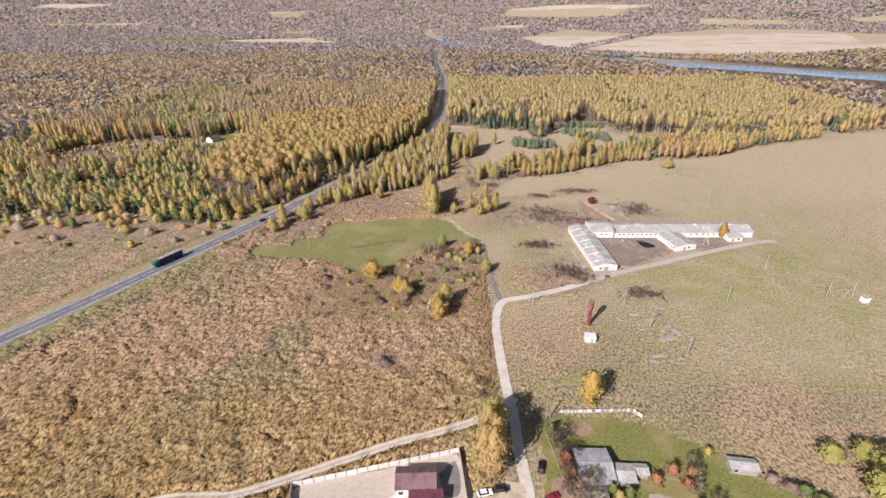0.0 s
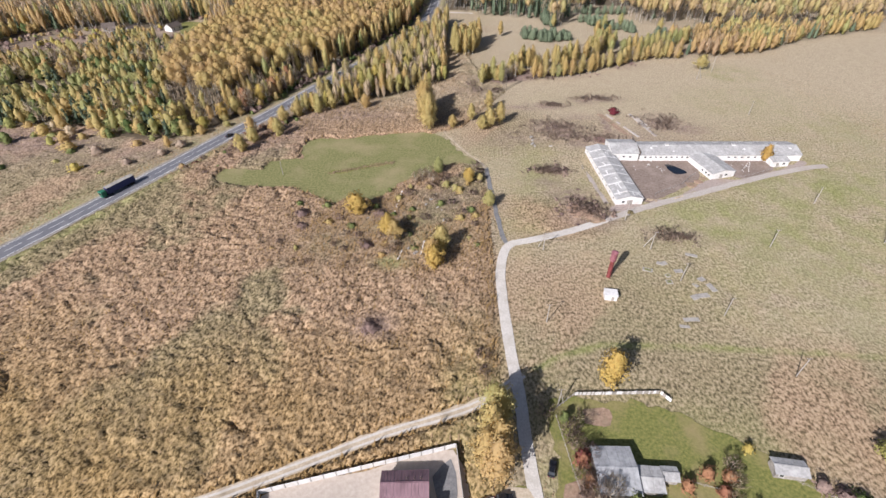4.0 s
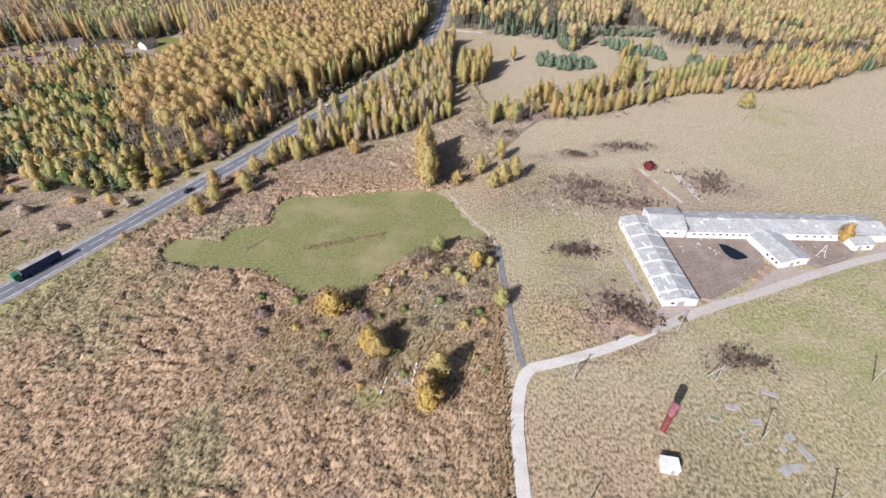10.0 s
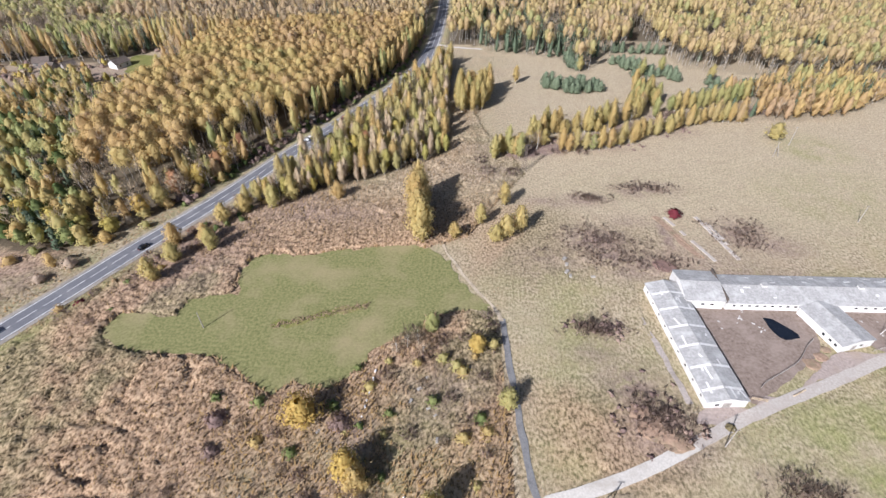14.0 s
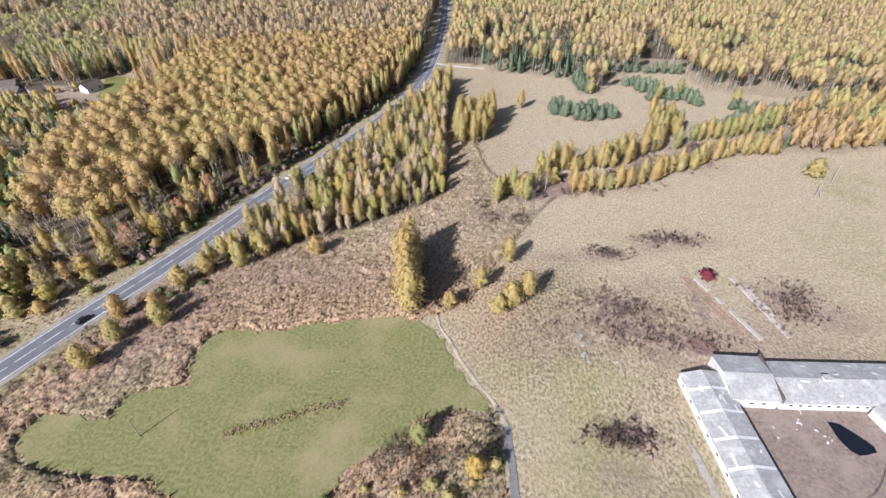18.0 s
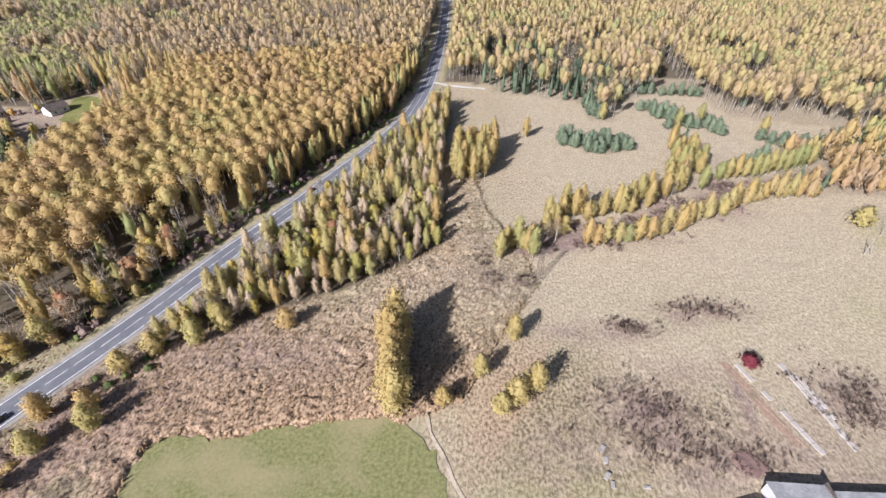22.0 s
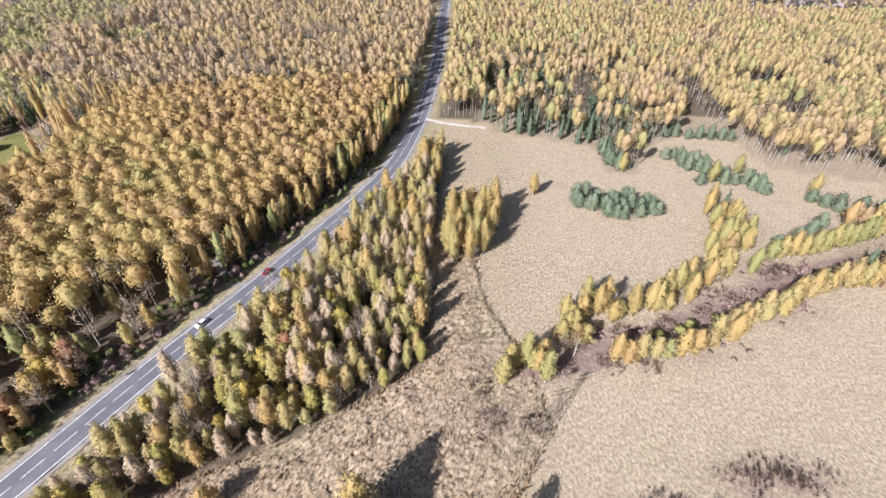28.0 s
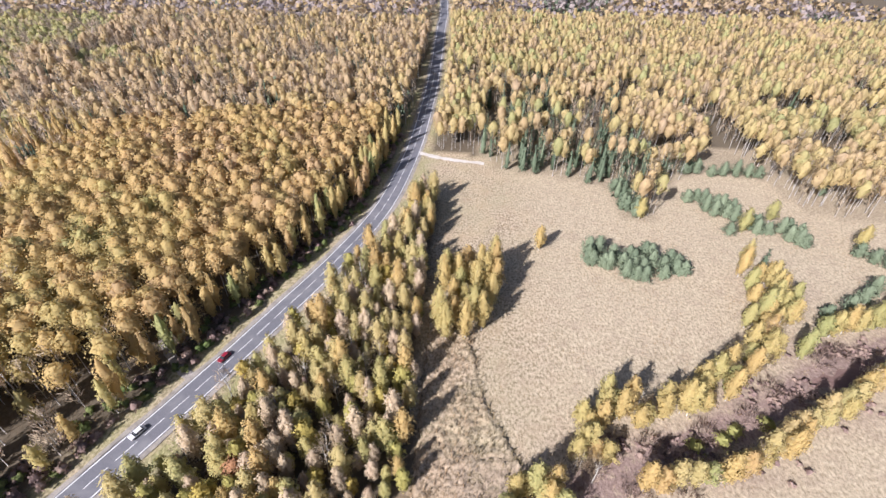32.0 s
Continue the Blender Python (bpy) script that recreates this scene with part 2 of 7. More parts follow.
M_PALEPAVE = surface("pale_concrete_paving", (0.44, 0.42, 0.4), (0.6, 0.58, 0.55), 1.5, 0.3, 0.9, 0, 0.2, 0.02)
M_MAROON = surface("maroon_metal_roofing", (0.1, 0.035, 0.05), (0.15, 0.055, 0.075), 0.8, 0.3, 0.45, 0.1, 0.05, 0.02)
M_CONCRETE = surface("grey_concrete", (0.24, 0.222, 0.2), (0.37, 0.345, 0.315), 2.0, 0.5, 0.9, 0, 0.3, 0.02)
M_RUST = surface("rusty_red_steel", (0.15, 0.035, 0.035), (0.26, 0.075, 0.07), 2.0, 0.6, 0.7, 0.2, 0.3, 0.02)
M_PINKRUST = surface("faded_pink_paint", (0.2, 0.075, 0.09), (0.3, 0.13, 0.15), 2.0, 0.6, 0.7, 0.1, 0.3, 0.02)
M_DARKGLASS = surface("dark_window_glass", (0.02, 0.022, 0.026), (0.04, 0.045, 0.05), 1.0, 0.3, 0.1, 0, 0.0, 0.01, None, 0.6)
M_GREENSHEET = surface("green_sheet_metal", (0.02, 0.12, 0.07), (0.035, 0.17, 0.1), 1.0, 0.4, 0.5, 0.1, 0.05, 0.01)
M_WOOD = surface("grey_weathered_boards", (0.2, 0.18, 0.16), (0.38, 0.35, 0.32), 2.5, 0.6, 0.9, 0, 0.3, 0.02)
M_TIMBER = surface("rough_pale_timber", (0.34, 0.26, 0.17), (0.52, 0.42, 0.3), 2.5, 0.6, 0.9, 0, 0.3, 0.02)
M_TYRE = surface("black_rubber", (0.015, 0.015, 0.016), (0.03, 0.03, 0.03), 5.0, 1.0, 0.8)
M_BLACK = surface("black_car_paint", (0.012, 0.012, 0.014), (0.02, 0.02, 0.024), 0.6, 0.3, 0.25, 0.2, 0, 0.01, None, 0.6)
M_WHITECAR = surface("white_car_paint", (0.7, 0.7, 0.7), (0.78, 0.78, 0.78), 0.6, 0.3, 0.3, 0.1, 0, 0.01, None, 0.6)
M_REDCAR = surface("crimson_car_paint", (0.22, 0.015, 0.03), (0.3, 0.025, 0.045), 0.6, 0.3, 0.3, 0.2, 0, 0.01, None, 0.6)
M_BLUE = surface("dark_blue_tarpaulin", (0.02, 0.028, 0.09), (0.035, 0.045, 0.13), 0.6, 0.3, 0.6)
M_TARN = surface("faded_plum_heath", (0.14, 0.09, 0.08), (0.24, 0.16, 0.13), 0.8, 0.1, 0.95, 0, 0.5, 0.2, None, 0.1)
M_STUBBLE = surface("pale_stubble", (0.4, 0.33, 0.26), (0.52, 0.44, 0.36), 0.05, 0.006, 0.95, 0, 0.3, 0.2, (0.3, 0.23, 0.17), 0.1)
M_SOIL = surface("reddish_garden_soil", (0.2, 0.13, 0.09), (0.34, 0.24, 0.17), 1.2, 0.2, 0.95, 0, 0.5, 0.08, (0.16, 0.13, 0.08))
M_FARMGRAVEL = surface("worn_farm_gravel", (0.31, 0.275, 0.245), (0.44, 0.4, 0.355), 1.5, 0.12, 0.95, 0, 0.4, 0.05, (0.32, 0.27, 0.23))
M_GREYTRACK = surface("grey_farm_gravel", (0.26, 0.225, 0.2), (0.4, 0.35, 0.315), 1.5, 0.15, 0.95, 0, 0.4, 0.05, (0.2, 0.17, 0.145))
M_GREENLEAF = foliage("dull_green_leaves", [(0.0, (0.09, 0.13, 0.04)), (1.0, (0.2, 0.22, 0.08))])
# Bare crowns, base colour lifted to pale mauve-grey for distance haze.
M_FAR = foliage("hazed_leafless_crowns", [(0.0, (0.36, 0.31, 0.31)), (0.5, (0.45, 0.38, 0.355)), (1.0, (0.41, 0.375, 0.325))], 0.5)
M_HEATH = foliage("pale_heath_twigs", [(0.0, (0.3, 0.22, 0.18)), (1.0, (0.46, 0.36, 0.28))], 0.55)
M_PLUM = foliage("plum_brown_twigs", [(0.0, (0.19, 0.13, 0.12)), (0.5, (0.3, 0.215, 0.185)), (1.0, (0.4, 0.3, 0.235))], 0.35)

# ---- builders ----
rng = np.random.default_rng(7)


def fill(name, verts, faces, mat, tint=None, normals=None):
    """A mesh from arrays: verts (n, 3), faces (m, 3 or 4)."""
    verts, faces = np.asarray(verts, np.float32), np.asarray(faces, np.int32)
    me = bpy.data.meshes.new(name)
    k = faces.shape[1]
    me.vertices.add(len(verts))
    me.vertices.foreach_set("co", verts.ravel())
    me.loops.add(faces.size)
    me.loops.foreach_set("vertex_index", faces.ravel())
    me.polygons.add(len(faces))
    me.polygons.foreach_set("loop_start", np.arange(0, faces.size, k, dtype=np.int32))
    me.materials.append(mat)
    if tint is not None:
        a = me.attributes.new("tint", "FLOAT", "FACE")
        a.data.foreach_set("value", np.asarray(tint, np.float32))
    me.update(calc_edges=True)
    if normals is not None:
        me.polygons.foreach_set("use_smooth", np.ones(len(faces), bool))
        me.normals_split_custom_set_from_vertices(np.asarray(normals, np.float32))
    return me


def lattice(p, s, seed):
    """Smooth noise from -1 to 1 at points p, of wavelength 1 / s."""
    r = np.random.default_rng(seed).random((256, 256)) * 2 - 1
    c, n = math.cos(seed), math.sin(seed)
    q = np.stack([p[:, 0] * c - p[:, 1] * n, p[:, 0] * n + p[:, 1] * c], 1) * s + 5000.0
    i = np.floor(q).astype(int)
    f = q - i
    f = f * f * (3 - 2 * f)
    x0, y0, x1, y1 = i[:, 0] % 256, i[:, 1] % 256, (i[:, 0] + 1) % 256, (i[:, 1] + 1) % 256
    a = r[x0, y0] * (1 - f[:, 0]) + r[x1, y0] * f[:, 0]
    b = r[x0, y1] * (1 - f[:, 0]) + r[x1, y1] * f[:, 0]
    return a * (1 - f[:, 1]) + b * f[:, 1]


def swath(p):
    """Coordinates along and across the lie of the reeds."""
    return np.stack([(p[:, 0] * 0.42 + p[:, 1] * 0.9) * 0.35, -p[:, 0] * 0.9 + p[:, 1] * 0.42], 1)


def tallness(p):
    """Where the reeds stand tall (1) or lie flat (0)."""
    west = np.clip((10 - p[:, 0]) / 50, 0, 1) * np.clip((235 - p[:, 1]) / 60, 0, 1)
    v = 1.2 * lattice(swath(p), 0.045, 41) + 0.35 * lattice(p, 0.09, 42) + 0.2 * lattice(p, 0.3, 43) - 0.36 + 0.42 * west + 0.3 * (p[:, 1] > 222)
    return 0.5 + 0.5 * np.tanh(7.0 * v)


def part(name, bm, mat, parent, label=""):
    me = bpy.data.meshes.new(name)
    bmesh.ops.recalc_face_normals(bm, faces=bm.faces)
    bm.to_mesh(me)
    bm.free()
    me.materials.append(mat)
    ob = new(name, me)
    ob.parent = parent
    if label:
        ob["label"] = label
    return ob


def thing(name, m, label, category, group="", kind=""):
    ob = new(name)
    ob.empty_display_size = 0.5
    ob.matrix_world = m
    return tagged(ob, label, category, group, kind)


def box(bm, x0, x1, y0, y1, z0, z1, m=None, bevel=0.0):
    g = bmesh.ops.create_cube(bm, size=1)
    vs = g["verts"]
    for v in vs:
        v.co = Vector((x0 + (v.co.x + 0.5) * (x1 - x0), y0 + (v.co.y + 0.5) * (y1 - y0), z0 + (v.co.z + 0.5) * (z1 - z0)))
    if bevel:
        es = {e for v in vs for e in v.link_edges}
        vs = [v for v in bmesh.ops.bevel(bm, geom=list(es), offset=bevel, segments=1, affect="EDGES")["verts"]]
    if m is not None:
        bmesh.ops.transform(bm, matrix=m, verts=list({v for v in vs}))
    return bm


def boxed(x0, x1, y0, y1, z0, z1, bevel=0.0):
    return box(bmesh.new(), x0, x1, y0, y1, z0, z1, None, bevel)


def tube(bm, a, b, r0, r1, n=8):
    a, b = Vector(a), Vector(b)
    d = b - a
    g = bmesh.ops.create_cone(bm, cap_ends=True, segments=n, radius1=r0, radius2=r1, depth=d.length)
    bmesh.ops.transform(bm, matrix=Matrix.Translation((a + b) / 2) @ d.to_track_quat("Z", "Y").to_matrix().to_4x4(), verts=g["verts"])
    return bm


def smooth_line(pts, step=4.0):
    """A curve through the points, sampled at even steps."""
    p = np.array(pts, float)
    p = np.vstack([2 * p[0] - p[1], p, 2 * p[-1] - p[-2]])
    out = []
    for i in range(1, len(p) - 2):
        n = max(2, int(np.linalg.norm(p[i + 1] - p[i]) / step))
        for t in np.arange(n) / n:
            out.append(0.5 * (2 * p[i] + (p[i + 1] - p[i - 1]) * t + (2 * p[i - 1] - 5 * p[i] + 4 * p[i + 1] - p[i + 2]) * t * t + (3 * p[i] - p[i - 1] - 3 * p[i + 1] + p[i + 2]) * t ** 3))
    out.append(p[-2])
    return np.array(out)


def side(line, d):
    t = np.gradient(line, axis=0)
    t /= np.linalg.norm(t, axis=1)[:, None]
    return line + np.stack([t[:, 1], -t[:, 0]], 1) * (d[:, None] if isinstance(d, np.ndarray) else d)


def ribbon(name, line, d0, d1, z, mat, wobble=0.0, parent=None):
    n = len(line)
    a = side(line, d0 + wobble * rng.normal(size=n)) if wobble else side(line, d0)
    b = side(line, d1 + wobble * rng.normal(size=n)) if wobble else side(line, d1)
    v = np.zeros((2 * n, 3))
    v[0::2, :2], v[1::2, :2], v[:, 2] = a, b, z
    i = np.arange(n - 1) * 2
    ob = new(name, fill(name, v, np.stack([i, i + 1, i + 3, i + 2], 1), mat))
    ob.parent = parent
    return ob


def patch(name, pts, z, mat, ragged=0.8, step=2.0):
    """A flat area with an uneven edge."""
    q = smooth_line(list(pts) + [pts[0]], step)[:-1]
    q = q + rng.normal(size=q.shape) * ragged * 0.5
    bm = bmesh.new()
    vs = [bm.verts.new((x, y, z)) for x, y in q]
    f = bm.faces.new(vs)
    if f.normal.z < 0:
        f.normal_flip()
    bmesh.ops.triangulate(bm, faces=[f])
    me = bpy.data.meshes.new(name)
    bm.to_mesh(me)
    bm.free()
    me.materials.append(mat)
    return new(name, me)


def inside(p, poly):
    x, y = p[:, 0], p[:, 1]
    hit = np.zeros(len(p), bool)
    q = np.array(poly, float)
    for (x0, y0), (x1, y1) in zip(q, np.roll(q, -1, 0)):
        if y0 != y1:
            hit ^= ((y0 > y) != (y1 > y)) & (x < (x1 - x0) * (y - y0) / (y1 - y0) + x0)
    return hit


def dist_to(p, line):
    """The distance of each point from a line of points."""
    line = np.asarray(line, float)
    best = np.full(len(p), 1e9)
    for a, b in zip(line[:-1], line[1:]):
        ab = b - a
        t = np.clip(((p - a) @ ab) / (ab @ ab), 0, 1)
        best = np.minimum(best, np.hypot(*(p - a - t[:, None] * ab).T))
    return best


HWY = smooth_line([(-250, -10), (-205, 75), (-181.5, 118), (-164.8, 150), (-140.2, 200), (-123.6, 236), (-107, 270), (-91.2, 308), (-74.2, 345), (-61.2, 376), (-49.2, 406), (-38.4, 442), (-32.7, 490), (-31, 540), (-31.5, 620), (-36, 736), (-42, 870), (-70, 1150), (-85, 1400)])
GRAVEL = smooth_line([(30, -60), (26, 0), (23.1, 34.8), (21.2, 45.6), (20.2, 58.2), (19, 72.9), (18.4, 85.7), (16.9, 100.6), (15.6, 122), (15.8, 138), (19.3, 150), (28.9, 154), (46.6, 161.3), (74, 175.8), (103.5, 189), (135.5, 203.4), (161.7, 213), (172, 215)], 2.5)
LANE = smooth_line([(20.5, 149.5), (18.6, 151.5), (17.3, 156), (15.7, 169), (14.3, 183), (12, 208)], 2.5)
TRACK = smooth_line([(20, 92), (6.5, 81.5), (-16.5, 72.4), (-31.7, 65.3), (-45.9, 58.6), (-59.5, 53), (-77, 51.2), (-89, 45.5), (-98.3, 39.3), (-106, 32.5), (-125, 12)], 2.5)
RIVER = [(-190, 2400), (-110, 1850), (0, 1500), (165, 1333), (290, 1228), (377, 1115), (462, 1052), (590, 955), (690, 850), (900, 640), (1300, 500), (2000, 420)]
FAR_FIELDS = ([(280, 1380), (480, 1700), (750, 2110), (1140, 2280), (1360, 2110), (1600, 1800), (1500, 1400), (1100, 1280), (930, 1240), (730, 1140), (490, 1190), (360, 1300)], [(160, 1910), (440, 2400), (660, 2120), (600, 1920), (380, 1570), (280, 1420), (210, 1520)],
              [(1190, 2790), (1480, 2490), (1370, 2310), (1040, 2480)], [(180, 3080), (260, 3430), (640, 3580), (1220, 3360), (940, 3210), (830, 2950), (540, 2950)], [(30, 2590), (210, 2730), (330, 2660), (270, 2460), (60, 2430)],
              [(-970, 1960), (-660, 2060), (-440, 1750), (-400, 1630), (-780, 1690)], [(-1260, 3240), (-1060, 3290), (-850, 3520), (-1010, 3230), (-970, 2990), (-1140, 3000)], [(-890, 2380), (-770, 2440), (-640, 2160), (-800, 2190)],
              [(-2470, 2870), (-2500, 3080), (-2250, 3230), (-2180, 3170), (-2260, 2890)], [(-2110, 2380), (-1680, 2610), (-1610, 2500), (-2060, 2310)], [(1650, 2440), (2000, 2500), (2000, 2200), (1650, 2300)], [(-1420, 2010), (-970, 1960), (-780, 1690), (-1040, 1740), (-1270, 1790)])


def elevation(p):
    """The land is flat and climbs to low hills far away."""
    t = np.clip((np.hypot(p[:, 0], p[:, 1]) - 2300) / 2600, 0, 1)
    return 200 * t * t * (3 - 2 * t)

# ---- ground: one sheet out to the horizon, finer near the flight ----
REED_FIELD = [(-250, -60), (8, -60), (14, 20), (13, 150), (11, 206), (-2, 215), (-20, 240), (0, 250), (12, 275), (26, 300), (20, 322), (8, 345), (2, 372), (-12, 380), (-11, 322), (-60, 290), (-100, 262), (-128, 215), (-160, 150), (-210, 50)]
WEST_ROUGH = [(-330, 60), (-228, 60), (-200, 108), (-172, 163), (-152, 204), (-140, 228), (-180, 246), (-330, 246)]
HOLLOW = [(22, 319), (44, 327), (64, 337), (92, 351), (114, 367), (142, 377), (170, 384)]
LAWN = [(-113, 196), (-111, 202), (-100, 203), (-93, 202), (-92, 210), (-78, 214), (-80, 220), (-79, 232), (-70, 236), (-64, 234), (-47, 239), (-21, 244), (-9, 238), (0, 222), (8, 213), (-11, 208), (-14, 201), (-24, 195.5), (-30, 187), (-37, 179), (-48, 180), (-53, 176), (-64, 182), (-74, 187.6), (-90, 187), (-102, 188.4), (-109, 190.5)]
HEDGE_A = smooth_line([(13, 316), (30, 326), (39, 343), (57, 346), (85, 362), (106, 386), (104, 410)], 2.0)
HEDGE_B = smooth_line([(46, 324), (68, 328), (77, 333), (96, 344), (127, 362), (156, 366)], 2.0)
FOREST_L = [(-109, 290), (-119, 270), (-136, 249), (-150, 230), (-165, 228), (-205, 244), (-330, 238), (-460, 250), (-900, 300), (-900, 1250), (-83, 1250), (-51, 870), (-45, 736), (-40.5, 620), (-40, 540), (-41.5, 490), (-48.5, 444), (-60, 409), (-72.5, 378), (-85.5, 348), (-102, 311)]
STRIP = [(-96, 262), (-78, 272), (-54, 285), (-32, 300), (-11, 318), (-14, 373), (-16, 449), (-19, 462), (-25, 440), (-36.5, 405), (-48.5, 375), (-61.5, 345), (-78, 308), (-94, 272)]
FOREST_R = [(-20, 500), (8, 494), (12, 482), (48, 475), (66, 467), (68, 442), (80, 442), (84, 466), (120, 492), (145, 483), (150, 455), (182, 448), (224, 440), (300, 440), (700, 560), (700, 1010), (420, 1040), (200, 1290), (-70, 1250), (-60, 1150), (-32, 870), (-26, 736), (-20, 620)]
FOREST_R2 = [(142, 374), (178, 369), (213, 378), (260, 408), (400, 470), (700, 560), (300, 445), (224, 440), (190, 425), (165, 405), (150, 405)]

GOLD_WOOD = [(-100, 240), (-140, 236), (-165, 262), (-188, 304), (-196, 330), (-197, 362), (-191, 395), (-190, 415), (-194, 448), (-192, 478), (-175, 492), (-148, 500), (-110, 514), (-30, 522), (-30, 400)]
CLEARINGS = ((-322, 385, 50, 40), (-234, 426, 24, 36), (-226, 400, 16, 26), (-288, 416, 34, 20), (-262, 296, 24, 12), (-350, 300, 30, 10))


def zones(p):
    reed = inside(p, REED_FIELD) * np.clip((300 - p[:, 1]) / 55, 0.25, 1)
    reed = np.maximum(reed, 0.85 * inside(p, WEST_ROUGH))
    for x, y, rx, ry, k in ((38, 170, 20, 16, 0.9), (95, 82, 60, 26, 0.8), (22, 250, 22, 26, 0.7), (55, 248, 26, 14, 0.5)):
        reed = np.maximum(reed, k * np.exp(-((p[:, 0] - x) / rx) ** 4 - ((p[:, 1] - y) / ry) ** 4))
    reed = np.maximum(reed, 0.7 * np.exp(-((p[:, 0] - 45) / 45) ** 4 - ((p[:, 1] - 105) / 40) ** 4))
    lush = np.zeros(len(p))
    for x, y, rx, ry, a in ((110, 165, 45, 30, 1.0), (160, 190, 60, 40, 1.0), (105, 130, 45, 25, .55), (62, 192, 26, 22, .45), (30, 215, 16, 14, .6), (190, 255, 40, 22, .55), (40, 197, 22, 20, .8), (35, 222, 26, 12, .7), (176, 335, 16, 14, .9), (165, 290, 40, 26, .45), (75, 290, 30, 14, .3), (130, 235, 30, 5, .7), (150, 150, 60, 40, .8), (25, 160, 10, 20, .5), (60, 70, 30, 16, .6), (26, 60, 8, 50, .6), (5, 80, 9, 30, .4), (-18, 160, 22, 14, .75), (-24, 138, 7, 4, 1.0), (-48, 150, 12, 10, .6), (95, 188, 7, 4, 1.0)):
        lush = np.maximum(lush, a * np.exp(-((p[:, 0] - x) / rx) ** 2 - ((p[:, 1] - y) / ry) ** 2))
    lush = np.maximum(lush, 1.3 * np.exp(-(dist_to(p, [(24, 94), (32, 99), (45, 103.5), (75, 104), (114, 103), (150, 101), (230, 98)]) / 1.3) ** 2))
    d = dist_to(p, HWY[::6])
    lush = np.maximum(lush, 0.9 * np.exp(-((d - 9) / 4.0) ** 2))
    wood_floor = np.zeros(len(p))
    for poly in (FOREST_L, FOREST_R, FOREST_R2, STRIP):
        wood_floor = np.maximum(wood_floor, 0.85 * inside(p, poly) * np.where((p[:, 0] > 0) & (p[:, 1] < 520), 0.3, 1.0))
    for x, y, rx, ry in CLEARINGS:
        wood_floor[((p[:, 0] - x) / rx) ** 2 + ((p[:, 1] - y) / ry) ** 2 < 1] = 0
    heath = np.zeros(len(p))
    for x, y, rx, ry, a in ((-322, 385, 60, 45, .9), (-250, 400, 50, 40, .8), (-230, 225, 60, 18, .9), (50, 251, 14, 9, 1.0), (108, 258, 12, 11, .9), (79, 291, 15, 4.5, 1.0), (51, 281, 11, 3.5, .9), (32, 278, 8, 3, .7), (66, 265, 10, 5, .5), (78, 256, 2.5, 13, 1.0), (52, 171, 11, 9, 1.0), (60, 240, 24, 6, .7), (55, 332, 24, 7, 1.0), (95, 352, 22, 7, 1.0), (28, 322, 12, 6, .8), (120, 372, 22, 6, 1.0), (112, 400, 12, 8, .6), (-28, 165, 8, 8, .8), (80, 292, 13, 5, .8), (72, 288, 8, 5, .8), (49, 279, 9, 4, .8), (38, 276, 6, 3, .6), (112, 262, 10, 7, .8), (120, 252, 12, 7, .8), (54, 243, 10, 7, .9), (62, 234, 12, 5, .8), (45, 250, 9, 5, .6), (43, 206, 8, 4, .8), (53, 174, 9, 7, 1.0), (48, 184, 9, 9, .9), (40, 196, 9, 6, .6), (66, 238, 14, 7, .9), (82, 158, 10, 5, .7), (-25, 107, 7, 5, .9), (60, 335, 16, 6, .8), (85, 350, 16, 6, .9), (118, 369, 18, 5, .9), (15, 322, 18, 8, .5), (-5, 180, 16, 14, .5), (-40, 155, 25, 16, .35), (10, 300, 14, 9, .45), (100, 236, 30, 5, .6), (-160, 215, 45, 16, .55), (-230, 215, 40, 18, .6), (-70, 262, 40, 9, .7), (-104, 240, 24, 30, .8), (-80, 268, 24, 14, .8), (80, 240, 45, 14, .55), (30, 238, 20, 10, .5)):
        heath = np.maximum(heath, a * np.exp(-((p[:, 0] - x) / rx) ** 2 - ((p[:, 1] - y) / ry) ** 2))
    gold = np.clip((115 - p[:, 1] + 14 * lattice(p, 0.03, 61)) / 45, 0, 1) * np.clip((30 - p[:, 0]) / 20, 0, 1) * (0.75 + 0.25 * lattice(p, 0.07, 62))
    heath = np.maximum(heath, 1.6 * np.exp(-(dist_to(p, HOLLOW) / (5 + 2 * lattice(p, 0.08, 71))) ** 2))
    pale = np.clip((p[:, 1] - 225 - 0.1 * p[:, 0] + 12 * lattice(p, 0.03, 81)) / 50, 0, 1) * np.clip((p[:, 0] - 12) / 25, 0, 1)
    return reed, lush, wood_floor, heath, tallness(p), gold, pale


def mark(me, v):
    for key, val in zip(("reed", "lush", "wood_floor", "heath", "tall", "gold", "pale"), zones(v[:, :2])):
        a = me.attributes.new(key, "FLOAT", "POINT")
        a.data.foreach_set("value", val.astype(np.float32))


